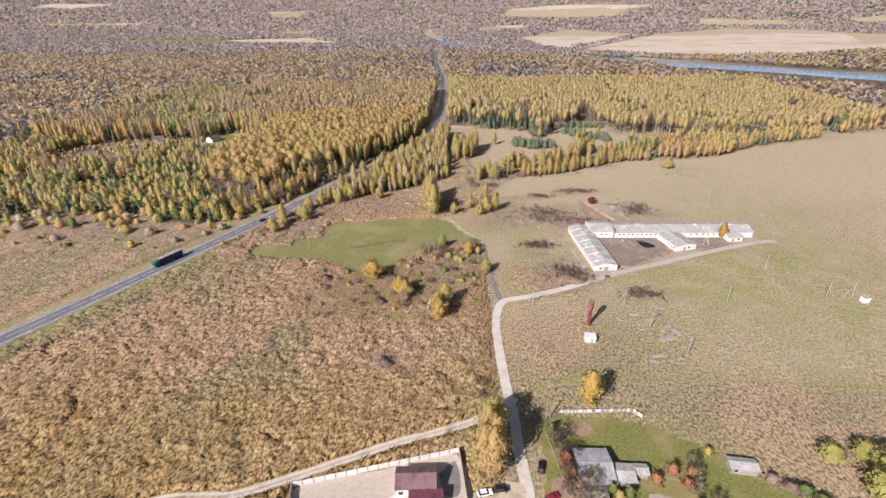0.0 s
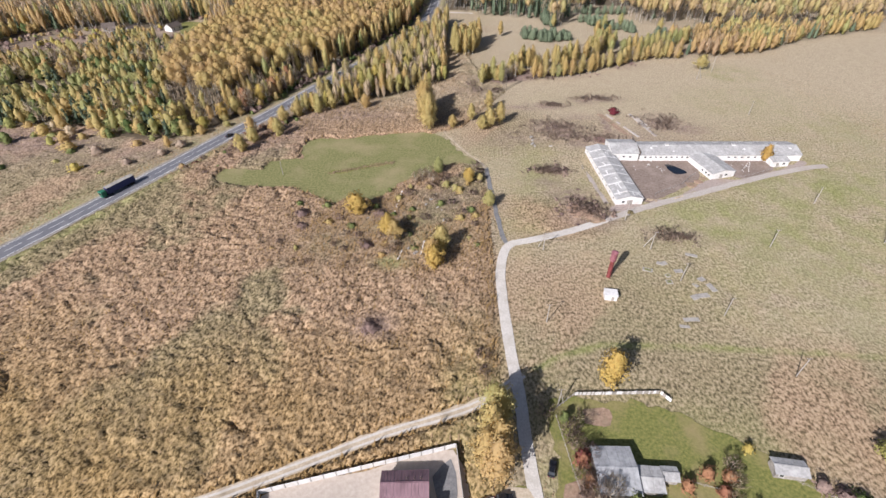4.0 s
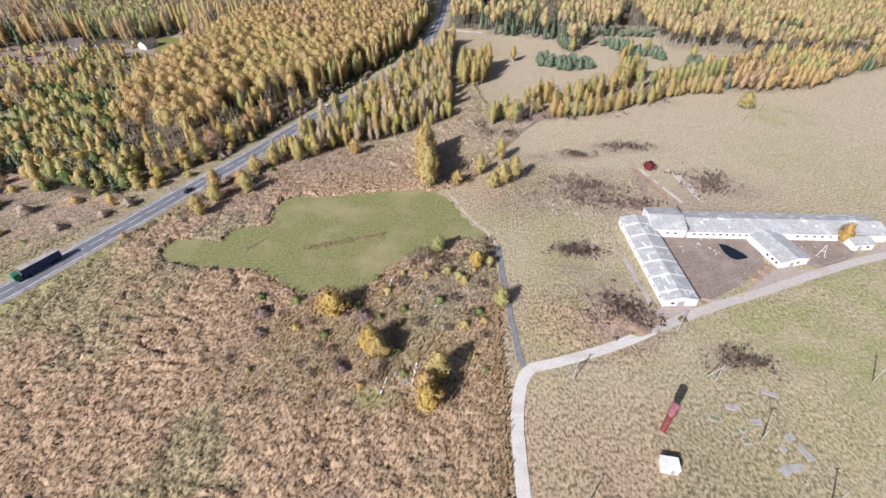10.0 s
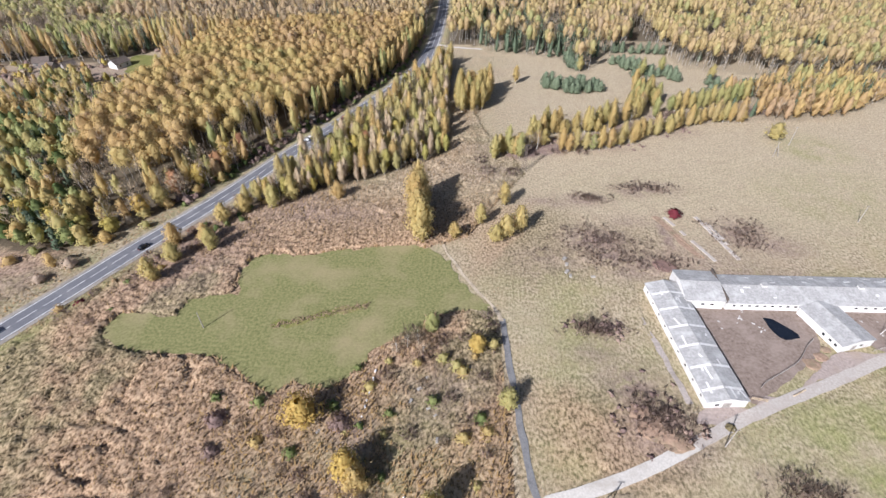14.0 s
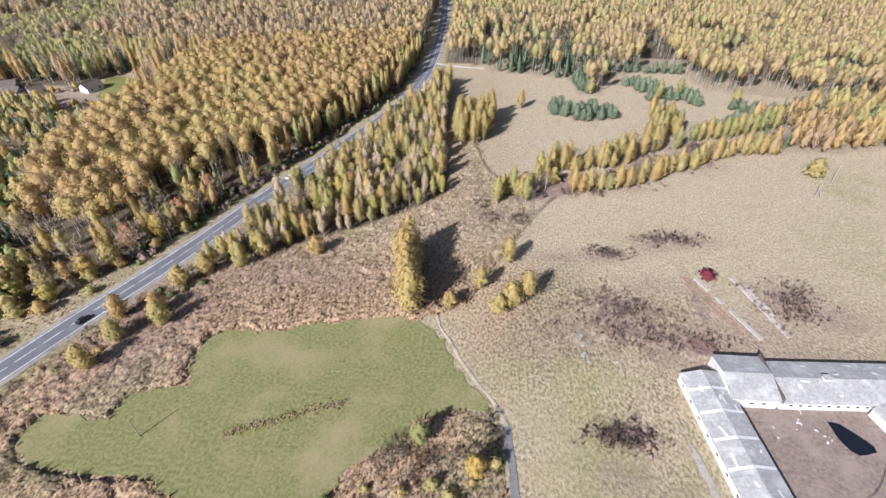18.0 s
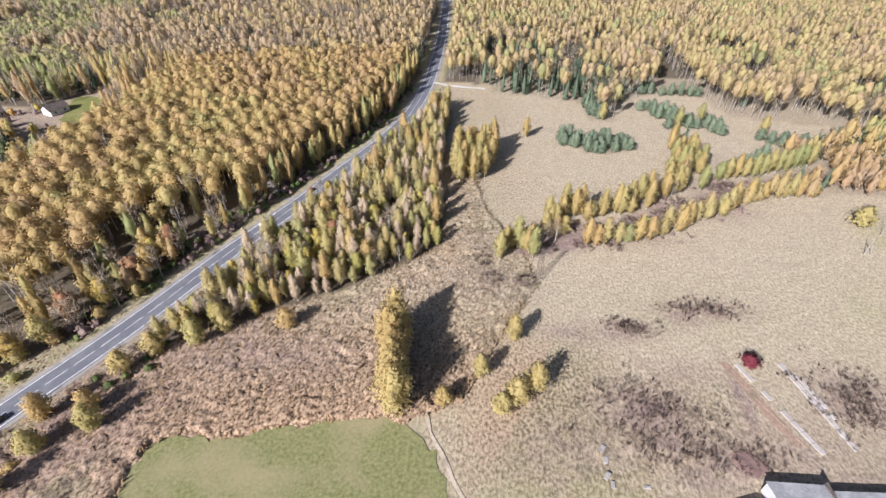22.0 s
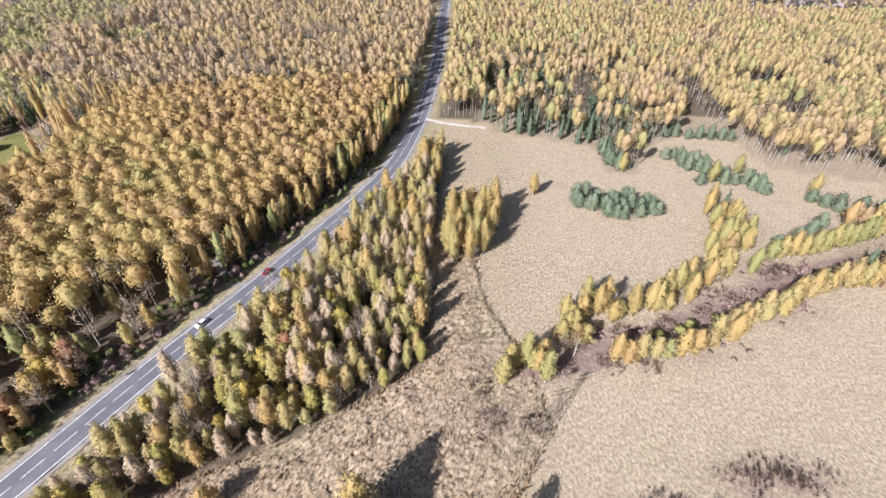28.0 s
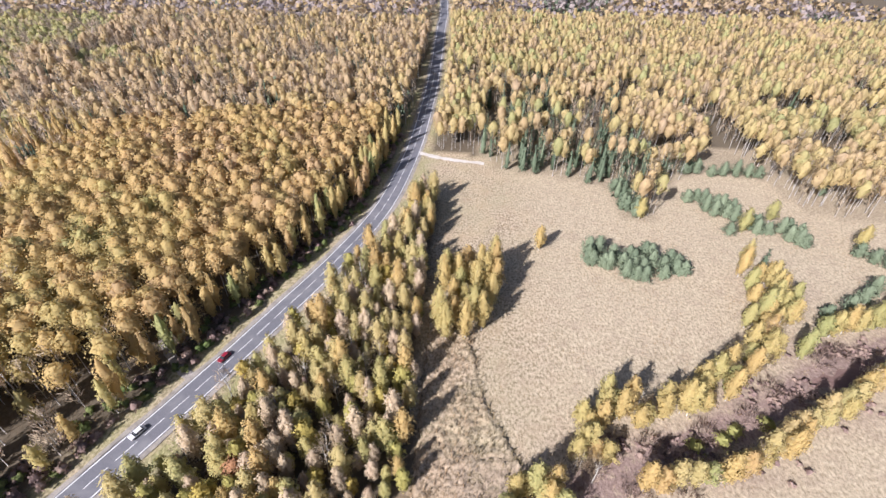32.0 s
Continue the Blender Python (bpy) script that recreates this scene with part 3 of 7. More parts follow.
def ground_sheet():
    near = np.concatenate([np.arange(-320, 321, 4.0)])
    xs = np.concatenate([[-4900, -3500, -2500, -1700, -1200, -900, -650, -480, -380], near, [380, 480, 650, 900, 1200, 1700, 2500, 3500, 4900]])
    ys = np.concatenate([[-2500, -1200, -600, -300, -150], np.arange(-80, 561, 4.0), [600, 660, 740, 850, 1000, 1200, 1500, 2000, 2700, 3500, 4300, 4900]])
    X, Y = np.meshgrid(xs, ys)
    Z = np.array([noise.noise(Vector((x * 0.05, y * 0.05, 0))) * 0.12 - 0.1 for x, y in zip(X.ravel(), Y.ravel())])
    v = np.stack([X.ravel(), Y.ravel(), Z], 1)
    v[:, 2] += elevation(v[:, :2])
    nx = len(xs)
    i = (np.arange(len(ys) - 1)[:, None] * nx + np.arange(nx - 1)).ravel()
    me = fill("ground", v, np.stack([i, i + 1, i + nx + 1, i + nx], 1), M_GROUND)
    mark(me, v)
    return tagged(new("ground", me), "dry straw-coloured autumn meadow with greener patches", "ground", kind="structure")


ground_sheet()
for nm, lab, pts, z, mt, rag in (
    ("lawn_field", "mown green field beside tall dry reeds", LAWN, 0.05, M_LAWN, 1.6),
    ("yard_ground", "trampled brown mud of the farm yard", [(76, 217), (78, 183), (86, 185), (99, 194), (109, 203), (110, 217), (92, 218)], 0.05, M_MUD, 0.4),
    ("yard_ground_east", "trampled dark mud between barn wings", [(120, 219), (126, 203), (136, 205), (146, 212), (146, 221), (132, 221)], 0.05, M_MUD, 0.4),
    ("village_green", "mown garden grass of the village plots", [(26, 84), (31, 85), (51, 84.4), (64, 79.2), (76, 72.5), (85, 65), (93, 60), (100, 50), (108, 10), (100, -40), (30, -40), (26, 30)], 0.05, M_GARDEN, 1.2),
    ("verge_green", "short grass beside the gravel road", [(5, 56), (19, 60), (22, 40), (24, 0), (6, 0), (4, 30)], 0.05, M_GARDEN, 1.0)):
    tagged(patch(nm, pts, z, mt, rag), lab, "ground", kind="structure")
tagged(patch("puddle", [(96.6, 214), (99.5, 213.6), (104.6, 207.4), (103, 205.6), (99.6, 205.2), (97.2, 208)], 0.09, M_POND, 0.3), "dark standing water in the muddy yard", "puddle", kind="structure")
tagged(ribbon("river", smooth_line(RIVER, 30), -48, 48, 0.3, M_RIVER, 4.0), "wide blue river among woods and fields", "river", kind="structure")

# roads
road = tagged(ribbon("road", HWY, -4.1, 4.1, 0.1, M_ASPHALT), "two-lane asphalt highway with white markings", "road", kind="structure")
tagged(ribbon("road_shoulder_west", HWY, -5.6, -4.1, 0.06, M_SHOULDER, 0.15), "pale gravel shoulder of the highway", "shoulder", kind="structure")
tagged(ribbon("road_shoulder_east", HWY, 4.1, 5.5, 0.06, M_SHOULDER, 0.15), "pale gravel shoulder of the highway", "shoulder", kind="structure")
ribbon("edge_line", HWY, -3.75, -3.5, 0.115, M_PAINT, 0, road)
ribbon("edge_line", HWY, 3.5, 3.75, 0.115, M_PAINT, 0, road)
CUT = int(np.argmin(np.hypot(*(GRAVEL - [60, 168]).T)))
tagged(ribbon("farm_road", GRAVEL[CUT:], -1.7, 1.7, 0.08, M_FARMGRAVEL, 0.08), "grey gravel farm road before the barns", "road", kind="structure")
tagged(ribbon("gravel_road", GRAVEL[:CUT + 1], -1.7, 1.7, 0.085, M_GRAVEL, 0.05), "pale gravel village road", "road", kind="structure")
tagged(ribbon("old_lane", LANE, -0.95, 0.95, 0.07, M_OLDASPHALT, 0.12), "narrow broken asphalt lane", "road", kind="structure")
track = tagged(ribbon("dirt_track", TRACK, -1.5, 1.5, 0.07, M_DIRT, 0.2), "rutted sandy dirt track", "track", kind="structure")
for o in (-0.8, 0.8):
    ribbon("rut", TRACK, o - 0.32, o + 0.32, 0.075, M_GRAVEL, 0.04, track)
tagged(ribbon("field_path", smooth_line([(12, 207), (9, 214), (4, 220), (-3, 232), (-9, 244), (-12, 262), (-8, 290)], 3), -0.5, 0.5, 0.085, M_DIRT, 0.15), "trodden dirt path between field and reeds", "path", kind="structure")
tagged(ribbon("turnout", smooth_line([(-30, 496), (-20, 492), (-8, 489), (6, 487)], 2), -1.6, 1.6, 0.078, M_GRAVEL, 0.3), "sandy turnout from the highway", "track", kind="structure")
tagged(ribbon("forest_turnout", smooth_line([(-79, 346), (-87, 352), (-96, 361)], 2), -1.6, 1.6, 0.078, M_SHOULDER, 0.3), "gravel turnout into the wood", "track", kind="structure")
tagged(ribbon("lawn_ditch", smooth_line([(-61, 200), (-52, 203), (-42, 207.5), (-32, 211)], 2), -1.6, 1.4, 0.07, M_GARDEN, 0.7), "overgrown ditch across the mown field", "ditch", kind="structure")
for k, f in enumerate(FAR_FIELDS):
    q = smooth_line(list(f) + [f[0]], 60)[:-1]
    c = q.mean(0)
    v = np.vstack([np.column_stack([q, elevation(q) + 0.6 + 0.3 * k]), [[c[0], c[1], float(elevation(c[None])[0]) + 0.6 + 0.3 * k]]])
    i = np.arange(len(q))
    tagged(new("far_field", fill("far_field", v, np.stack([i, (i + 1) % len(q), np.full(len(q), len(q))], 1), M_LAWN if k == 11 else M_STUBBLE)), "wide green winter crop beyond the woods" if k == 11 else "wide bare stubble field beyond the woods", "field", kind="structure")

# ---- trees ----
SHAPES = {"birch": (0.1, 0.4, 1.7, 0.75), "canopy": (0.52, 0.45, 2.5, 0.5), "round": (0.1, 0.42, 2.0, 0.5), "pine": (0.03, 0.28, 1.5, 0.75), "bush": (0.0, 0.3, 2.0, 0.5), "bare": (0.2, 0.55, 1.8, 0.7), "spruce": (0.05, 0.08, 1.0, 1.0)}


def outline(kind, u):
    """The relative radius of a crown at the height u, from its base (0) to its top (1)."""
    base, peak, a, b = SHAPES[kind]
    low = np.clip(u / peak, 0.03, 1) ** 0.55
    high = np.clip(1 - np.clip((u - peak) / (1 - peak), 0, 1) ** a, 0.0, 1) ** b
    return np.where(u < peak, low, high)


def crown(kind, n, leaf, seed):
    """Leaves of a tree of unit height and width: three corners each, as places (n, 3, 3), offsets in metres and normals."""
    r = np.random.default_rng(seed)
    base, peak = SHAPES[kind][:2]
    grid = np.linspace(0, 1, 200)
    cum = np.cumsum(outline(kind, grid) + 0.06)
    lobes = [(r.integers(1, 5), r.uniform(1.0, 3.2), r.random() * 6.3, r.uniform(0.6, 1.2)) for k in range(5)]

    def bumps(a, u):
        g = sum(w * np.cos(m * a + 6.28 * q * u + ph) for m, q, ph, w in lobes) / 2.2
        ga = sum(-w * m * np.sin(m * a + 6.28 * q * u + ph) for m, q, ph, w in lobes) / 2.2
        gu = sum(-w * q * np.sin(m * a + 6.28 * q * u + ph) for m, q, ph, w in lobes) / 2.2
        return g, ga, gu

    def shape(a, u, k):
        g, ga, gu = bumps(a, u)
        rough = {"spruce": 0.06, "pine": 0.16, "bare": 0.24}.get(kind, 0.26)
        rad = 0.5 * outline(kind, u) * (0.88 + rough * g) * k
        if kind in ("spruce", "pine"):
            rad = rad * (0.85 + 0.2 * np.sin(u * (52 if kind == "spruce" else 34)))
        p = np.stack([rad * np.cos(a), rad * np.sin(a), base + (1 - base) * u], -1)
        up = (u - (0.3 if kind in ("spruce", "pine") else peak)) * 1.5 + 0.12
        soft = np.stack([np.cos(a) + 0.3 * rough * 2.5 * ga * np.sin(a), np.sin(a) - 0.3 * rough * 2.5 * ga * np.cos(a), up - 0.5 * rough * gu], -1)
        return p, soft / np.linalg.norm(soft, axis=-1)[..., None]

    # boughs spread over the crown's outline, with leaves bunched round their ends
    nb = max(5, n // {"canopy": 6, "birch": 7, "round": 8, "bush": 8}.get(kind, 5))
    ub = np.clip(np.interp((np.arange(nb) + r.random(nb)) / nb, cum / cum[-1], grid), 0.0, 1.0)
    ab = np.arange(nb) * 2.4 + r.normal(0, 0.5, nb)
    tip, lean = shape(ab, ub, 0.62 + 0.42 * np.sqrt(r.random(nb)))
    tip += r.normal(0, 0.012, tip.shape)
    k = r.integers(0, nb, n)
    off = r.normal(size=(n, 3)) + lean[k] * 0.35
    p = tip[k] + off * (np.array([0.07, 0.07, 0.04]) if kind in ("canopy", "birch") else np.array([0.06, 0.06, 0.035]))
    p[:, 2] = np.clip(p[:, 2], 0.01, 1.0)
    a = ab[k]
    soft = lean[k] * 0.75 + off * np.array([0.16, 0.16, 0.18]) + [0, 0, 0.34]
    soft /= np.linalg.norm(soft, axis=1)[:, None]
    sz = leaf * (0.65 + 0.7 * r.random(n))
    if kind == "bare":
        way = np.stack([np.cos(a) * 0.55, np.sin(a) * 0.55, np.ones(n)], 1) + r.normal(size=(n, 3)) * 0.3
        way /= np.linalg.norm(way, axis=1)[:, None]
        across = np.cross(way, r.normal(size=(n, 3)))
        across /= np.linalg.norm(across, axis=1)[:, None]
        q = np.stack([-across * 0.22, across * 0.22, way * 3.4], 1) * sz[:, None, None]
        return np.repeat(p[:, None], 3, 1), q, np.repeat(soft[:, None], 3, 1)
    nrm = soft + r.normal(size=(n, 3)) * 0.45
    nrm /= np.linalg.norm(nrm, axis=1)[:, None]
    t = np.cross(nrm, np.array([0.0, 0.0, 1.0]) + r.normal(size=(n, 3)) * 0.6)
    t /= np.linalg.norm(t, axis=1)[:, None]
    b = np.cross(nrm, t)
    spin = r.random(n) * 6.3
    q = np.empty((n, 3, 3))
    for j in range(3):
        an = spin + 2.09 * j + r.normal(0, 0.3, n)
        q[:, j] = (t * np.cos(an)[:, None] * 0.9 + b * np.sin(an)[:, None] * (1.25 if kind == "birch" else 1.0)) * (sz * 0.72)[:, None]
    P, N = np.repeat(p[:, None], 3, 1), np.repeat(soft[:, None], 3, 1)
    if n < 20:
        return P, q, N
    # the dense inside of the crown
    lev, sides = (7, 8) if n > 300 else (5, 6) if n > 90 else (4, 5)
    uu = np.linspace(0.02, 0.97, lev)
    an = np.arange(sides) * 2 * np.pi / sides + r.random() * 6
    U, A = np.meshgrid(uu, an, indexing="ij")
    ring, nr = shape(A, U, 0.7)
    i, nx = np.arange(sides), np.roll(np.arange(sides), -1)
    def faces(v):
        lo, hi = v[:-1], v[1:]
        return np.concatenate([np.stack([lo[:, i], lo[:, nx], hi[:, nx]], 2).reshape(-1, 3, 3), np.stack([lo[:, i], hi[:, nx], hi[:, i]], 2).reshape(-1, 3, 3)])
    hull = faces(ring)
    return np.concatenate([P, hull]), np.concatenate([q, np.zeros_like(hull)]), np.concatenate([N, faces(nr)])


def wood(name, kind, trees, n, leaf, mat, label, trunk=None, variants=8, category="trees"):
    """Many trees joined into one mesh. trees: rows of x, y, height, width, tint."""
    if not len(trees):
        return
    temps = [crown(kind, n, leaf, 100 + i) for i in range(variants)]
    which = rng.integers(0, variants, len(trees))
    V, T, N = [], [], []
    for i in range(variants):
        s = trees[which == i]
        if not len(s):
            continue
        a = rng.random(len(s)) * 2 * np.pi
        c, sn = np.cos(a)[:, None], np.sin(a)[:, None]
        p, o, nn = temps[i]
        o, t, nn = o.reshape(-1, 3), p.reshape(-1, 3), nn.reshape(-1, 3)
        x = (t[:, 0] * c - t[:, 1] * sn) * s[:, 3:4] + o[:, 0] * c - o[:, 1] * sn + s[:, 0:1] + t[:, 2] * rng.normal(0, 0.5, (len(s), 1))
        y = (t[:, 0] * sn + t[:, 1] * c) * s[:, 3:4] + o[:, 0] * sn + o[:, 1] * c + s[:, 1:2] + t[:, 2] * rng.normal(0, 0.5, (len(s), 1))
        z = np.maximum(t[:, 2] * s[:, 2:3] + o[:, 2], 0.02) + elevation(s[:, :2])[:, None]
        N.append(np.stack([nn[:, 0] * c - nn[:, 1] * sn, nn[:, 0] * sn + nn[:, 1] * c, nn[:, 2] + 0 * x], 2).reshape(-1, 3))
        V.append(np.stack([x, y, z], 2).reshape(-1, 3))
        T.append(np.repeat(s[:, 4], len(p)))
    V = np.concatenate(V)
    ob = new(name, fill(name, V, np.arange(len(V)).reshape(-1, 3), mat, np.concatenate(T), np.concatenate(N)))
    tagged(ob, label, category, kind="stuff")
    if trunk is not None:
        m = len(trees)
        h, w = trees[:, 2] * 0.85, 0.009 * trees[:, 2]
        ring = np.array([(1, 0), (-0.5, 0.87), (-0.5, -0.87)])
        v = np.zeros((m, 6, 3))
        for j in range(3):
            v[:, j, :2] = trees[:, :2] + ring[j] * w[:, None]
            v[:, j + 3, :2] = trees[:, :2] + ring[j] * w[:, None] * 0.35
            v[:, j, 2], v[:, j + 3, 2] = -0.3, h
        f = (np.arange(m)[:, None, None] * 6 + np.array([(0, 1, 4, 3), (1, 2, 5, 4), (2, 0, 3, 5)])).reshape(-1, 4)
        tagged(new(name + "_trunks", fill(name + "_trunks", v.reshape(-1, 3), f, trunk)), "slender pale trunks of the woodland trees", "trunks", kind="stuff")


def scatter(x0, x1, y0, y1, step, jitter=0.45):
    X, Y = np.meshgrid(np.arange(x0, x1, step), np.arange(y0, y1, step))
    p = np.stack([X.ravel(), Y.ravel()], 1)
    return p + rng.uniform(-jitter, jitter, p.shape) * step


def field_noise(p, s, off=0.0):
    return np.array([noise.noise(Vector((x * s + off, y * s, off))) for x, y in p])


def stand(p, h, w, tint, spread=0.18, uneven=0.2):
    m = len(p)
    return np.column_stack([p, h * rng.uniform(1 - uneven, 1 + uneven * 0.8, m), w * rng.uniform(0.8, 1.25, m), np.clip(tint + rng.normal(0, spread, m), 0, 1)])




def open_ground(p):
    o = np.zeros(len(p), bool)
    for x, y, rx, ry in CLEARINGS:
        o |= ((p[:, 0] - x) / rx) ** 2 + ((p[:, 1] - y) / ry) ** 2 < 1
    return o


def forests():
    # the even golden plantation beside the highway
    p = scatter(-205, -36, 236, 540, 5.3, 0.45)
    p = p[inside(p, FOREST_L) & inside(p, GOLD_WOOD)]
    front = dist_to(p, [(-165, 262), (-140, 250), (-122, 270), (-112, 296), (-99, 318)])
    p = p[(front > 30) | (rng.random(len(p)) < 0.66)]
    gold = field_noise(p, 0.02, 3.0)
    front = dist_to(p, [(-165, 262), (-140, 250), (-122, 270), (-112, 296), (-99, 318)])
    verge = dist_to(p, HWY[::3])
    u = rng.random(len(p))
    tint = np.clip(0.43 + 0.3 * gold + 0.1 * rng.normal(size=len(p)), 0, 1)
    bare = (u > 0.975) | (u > 1 - 0.62 * np.exp(-(front / 24) ** 2))
    edge = ~bare & ((verge < 19) | (front < 16))
    con = ~bare & ~edge & (u < 0.006)
    leafy = ~(bare | edge | con)
    hh = 18.5 * np.clip(0.62 + front / 50, 0.62, 1)
    near = p[:, 1] < 430
    wood("birch_plantation", "canopy", stand(p[leafy & near], hh[leafy & near], 7.8, tint[leafy & near], 0.07, 0.12), 480, 0.52, M_BIRCH, "dense golden-brown autumn birch plantation", M_BARK, 10)
    wood("birch_plantation_far", "canopy", stand(p[leafy & ~near], hh[leafy & ~near], 7.8, tint[leafy & ~near], 0.07, 0.12), 190, 0.8, M_BIRCH, "dense golden-brown autumn birch plantation", M_BARK, 10)
    wood("plantation_edge", "birch", stand(p[edge], hh[edge] * 0.92, 4.6, tint[edge] + 0.12, 0.2), 300, 0.46, M_BIRCH, "leafy birches at the plantation edge", M_BARK)
    wood("plantation_bare_trees", "bare", stand(p[bare], hh[bare], 4.6, 0.6), 170, 0.42, M_BARE, "leafless grey birches at the plantation edge", M_BARK)
    wood("plantation_conifers", "spruce", stand(p[con], hh[con] * 0.9, 4.6, 0.4), 160, 0.8, M_SPRUCE, "dark green conifers in the plantation", M_DARKBARK)
    # undergrowth below the edge of the wood
    q = np.concatenate([side(HWY, -o) + rng.normal(0, 1.0, HWY.shape) for o in (9.5, 11.0, 13.0, 15.0, 17.5)])
    q = q[(q[:, 1] > 262) & (q[:, 1] < 520)]
    q = q[rng.random(len(q)) < 0.75]
    k = rng.random(len(q))
    for nm, kd, sel, h, m, lab in (("edge_undergrowth", "bush", k < 0.4, 2.2, M_GREENLEAF, "low dull green undergrowth below the wood edge"), ("edge_brushwood", "bush", k >= 0.4, 2.4, M_PLUM, "dark leafless brushwood below the wood edge")):
        wood(nm, kd, stand(q[sel], h, 3.6, 0.5, 0.25, 0.4), 90, 0.5, m, lab, None, 6, "shrubs")
    # scrub in the clearings
    q = scatter(-385, -205, 335, 470, 5.5)
    q = q[open_ground(q) & ~inside(q, [(-258, 410), (-252, 455), (-215, 455), (-214, 408)])]
    q = q[rng.random(len(q)) < 0.3 + 0.5 * (field_noise(q, 0.04, 2.0) > 0)]
    k = rng.random(len(q))
    for nm, lo, hi, h, m, lab in (("clearing_scrub", 0.0, 0.5, 2.6, M_PLUM, "leafless brown scrub in the clearing"), ("clearing_bushes", 0.5, 0.78, 3.6, M_BIRCH, "golden bushes in the clearing"), ("clearing_willows", 0.78, 1.0, 4.5, M_YELLOW, "yellow-green willows in the clearing")):
        sel = (k >= lo) & (k < hi)
        wood(nm, "bush", stand(q[sel], h, 5.0, 0.6, 0.3, 0.4), 70, 0.6, m, lab, None, 6, "shrubs")
    q = np.concatenate([rng.normal(0, 1, (n, 2)) * [rx * 0.6, ry * 0.6] + [x, y] for x, y, rx, ry, n in ((52, 176, 9, 8, 60), (43, 206, 8, 3, 30), (60, 334, 18, 4, 70), (98, 355, 18, 4, 80), (125, 374, 18, 4, 60))])
    wood("heath_scrub", "bush", stand(q, 0.9, 2.2, 0.6, 0.3, 0.5), 40, 0.36, M_PLUM, "low plum-brown heath scrub in dry grass", None, 6, "shrubs")
    q = np.concatenate([rng.normal(0, 1, (n, 2)) * [rx * 0.55, ry * 0.55] + [x, y] for x, y, rx, ry, n in ((50, 251, 14, 9, 80), (108, 258, 12, 11, 80), (79, 291, 15, 4, 50), (51, 281, 11, 3, 36), (64, 240, 20, 5, 60), (43, 206, 9, 4, 40), (53, 174, 9, 7, 60), (82, 158, 8, 4, 30))])
    wood("heath_twigs", "bare", stand(q, 1.3, 3.2, 0.6, 0.3, 0.4), 34, 0.3, M_HEATH, "low leafless twiggy heath in dry grass", None, 6, "shrubs")
    # mixed old wood behind and beyond it
    p = scatter(-430, -30, 235, 720, 5.2)
    p = p[inside(p, FOREST_L) & ~inside(p, GOLD_WOOD) & ~open_ground(p)]
    gold, patchy = field_noise(p, 0.016, 13.0), field_noise(p, 0.03, 9.0)
    low = (p[:, 1] < 345) | ((p[:, 0] < -193) & (p[:, 1] < 418))
    green = (p[:, 0] < -250) & (p[:, 1] > 440) & (gold > -0.15)
    u = rng.random(len(p))
    con = u < np.where(low, 0.14, 0.05 + 0.22 * (patchy > 0.2))
    bare = ~con & (u > np.where(low, 0.88, 0.66 - 0.25 * (patchy < -0.2)))
    leafy = ~(con | bare)
    tint = np.clip(np.where(low, 0.64, np.where(green, 0.95, 0.32)) + 0.35 * gold, 0, 1)
    hh = np.where(low, 12.0, np.where(green, 15.0, 21.0))
    near = p[:, 1] < 480
    bushy = leafy & near & (u < 0.52) & low
    slim = leafy & near & ~bushy
    wood("mixed_birch_wood", "birch", stand(p[slim], hh[slim], 5.6, tint[slim], 0.16), 170, 0.62, M_BIRCH, "mixed autumn birches in gold and olive", M_BARK)
    dull = bushy & (u < 0.28)
    bushy &= ~dull & (u < 0.46)
    wood("mixed_green_wood", "round", stand(p[dull], hh[dull] * 0.75, 6.8, 0.5, 0.3, 0.35), 220, 0.56, M_GREENLEAF, "broad dull green willows and alders", M_DARKBARK)
    wood("mixed_willow_wood", "round", stand(p[bushy], hh[bushy] * 0.8, 7.2, tint[bushy], 0.2, 0.35), 240, 0.56, M_BIRCH, "broad willows in gold and olive", M_DARKBARK)
    wood("mixed_birch_wood_far", "canopy", stand(p[leafy & ~near], hh[leafy & ~near] * 0.95, 7.4, tint[leafy & ~near], 0.14, 0.12), 80, 1.0, M_PALEBIRCH, "mixed autumn wood in brown and gold", M_BARK)
    wood("mixed_bare_wood", "bare", stand(p[bare], hh[bare] * 1.02, 5.6, 0.5, 0.25), 110, 0.62, M_BARE, "leafless grey-pink trees with pale trunks", M_BARK)
    wood("mixed_conifer_wood", "spruce", stand(p[con], hh[con] * 0.9, 5.0, 0.4), 90, 1.1, M_SPRUCE, "dark green conifers among the birches", M_DARKBARK)
    # east wood
    p = scatter(-40, 430, 366, 760, 4.9)
    p = p[inside(p, FOREST_R) | inside(p, FOREST_R2)]
    p = p[(field_noise(p, 0.035, 31.0) < 0.24) | (p[:, 1] > 600)]
    u, g = rng.random(len(p)), field_noise(p, 0.02, 5.0)
    low = inside(p, FOREST_R2)
    con = u < 0.06 + 0.42 * ((p[:, 0] < 90) & (p[:, 0] > 4) & (p[:, 1] < 600) & (g > -0.25)) + 0.16 * low
    bare = ~con & (u > 0.74 + 0.12 * low)
    leafy = ~con & ~bare
    h = np.where(low, 13.0, 19.0)
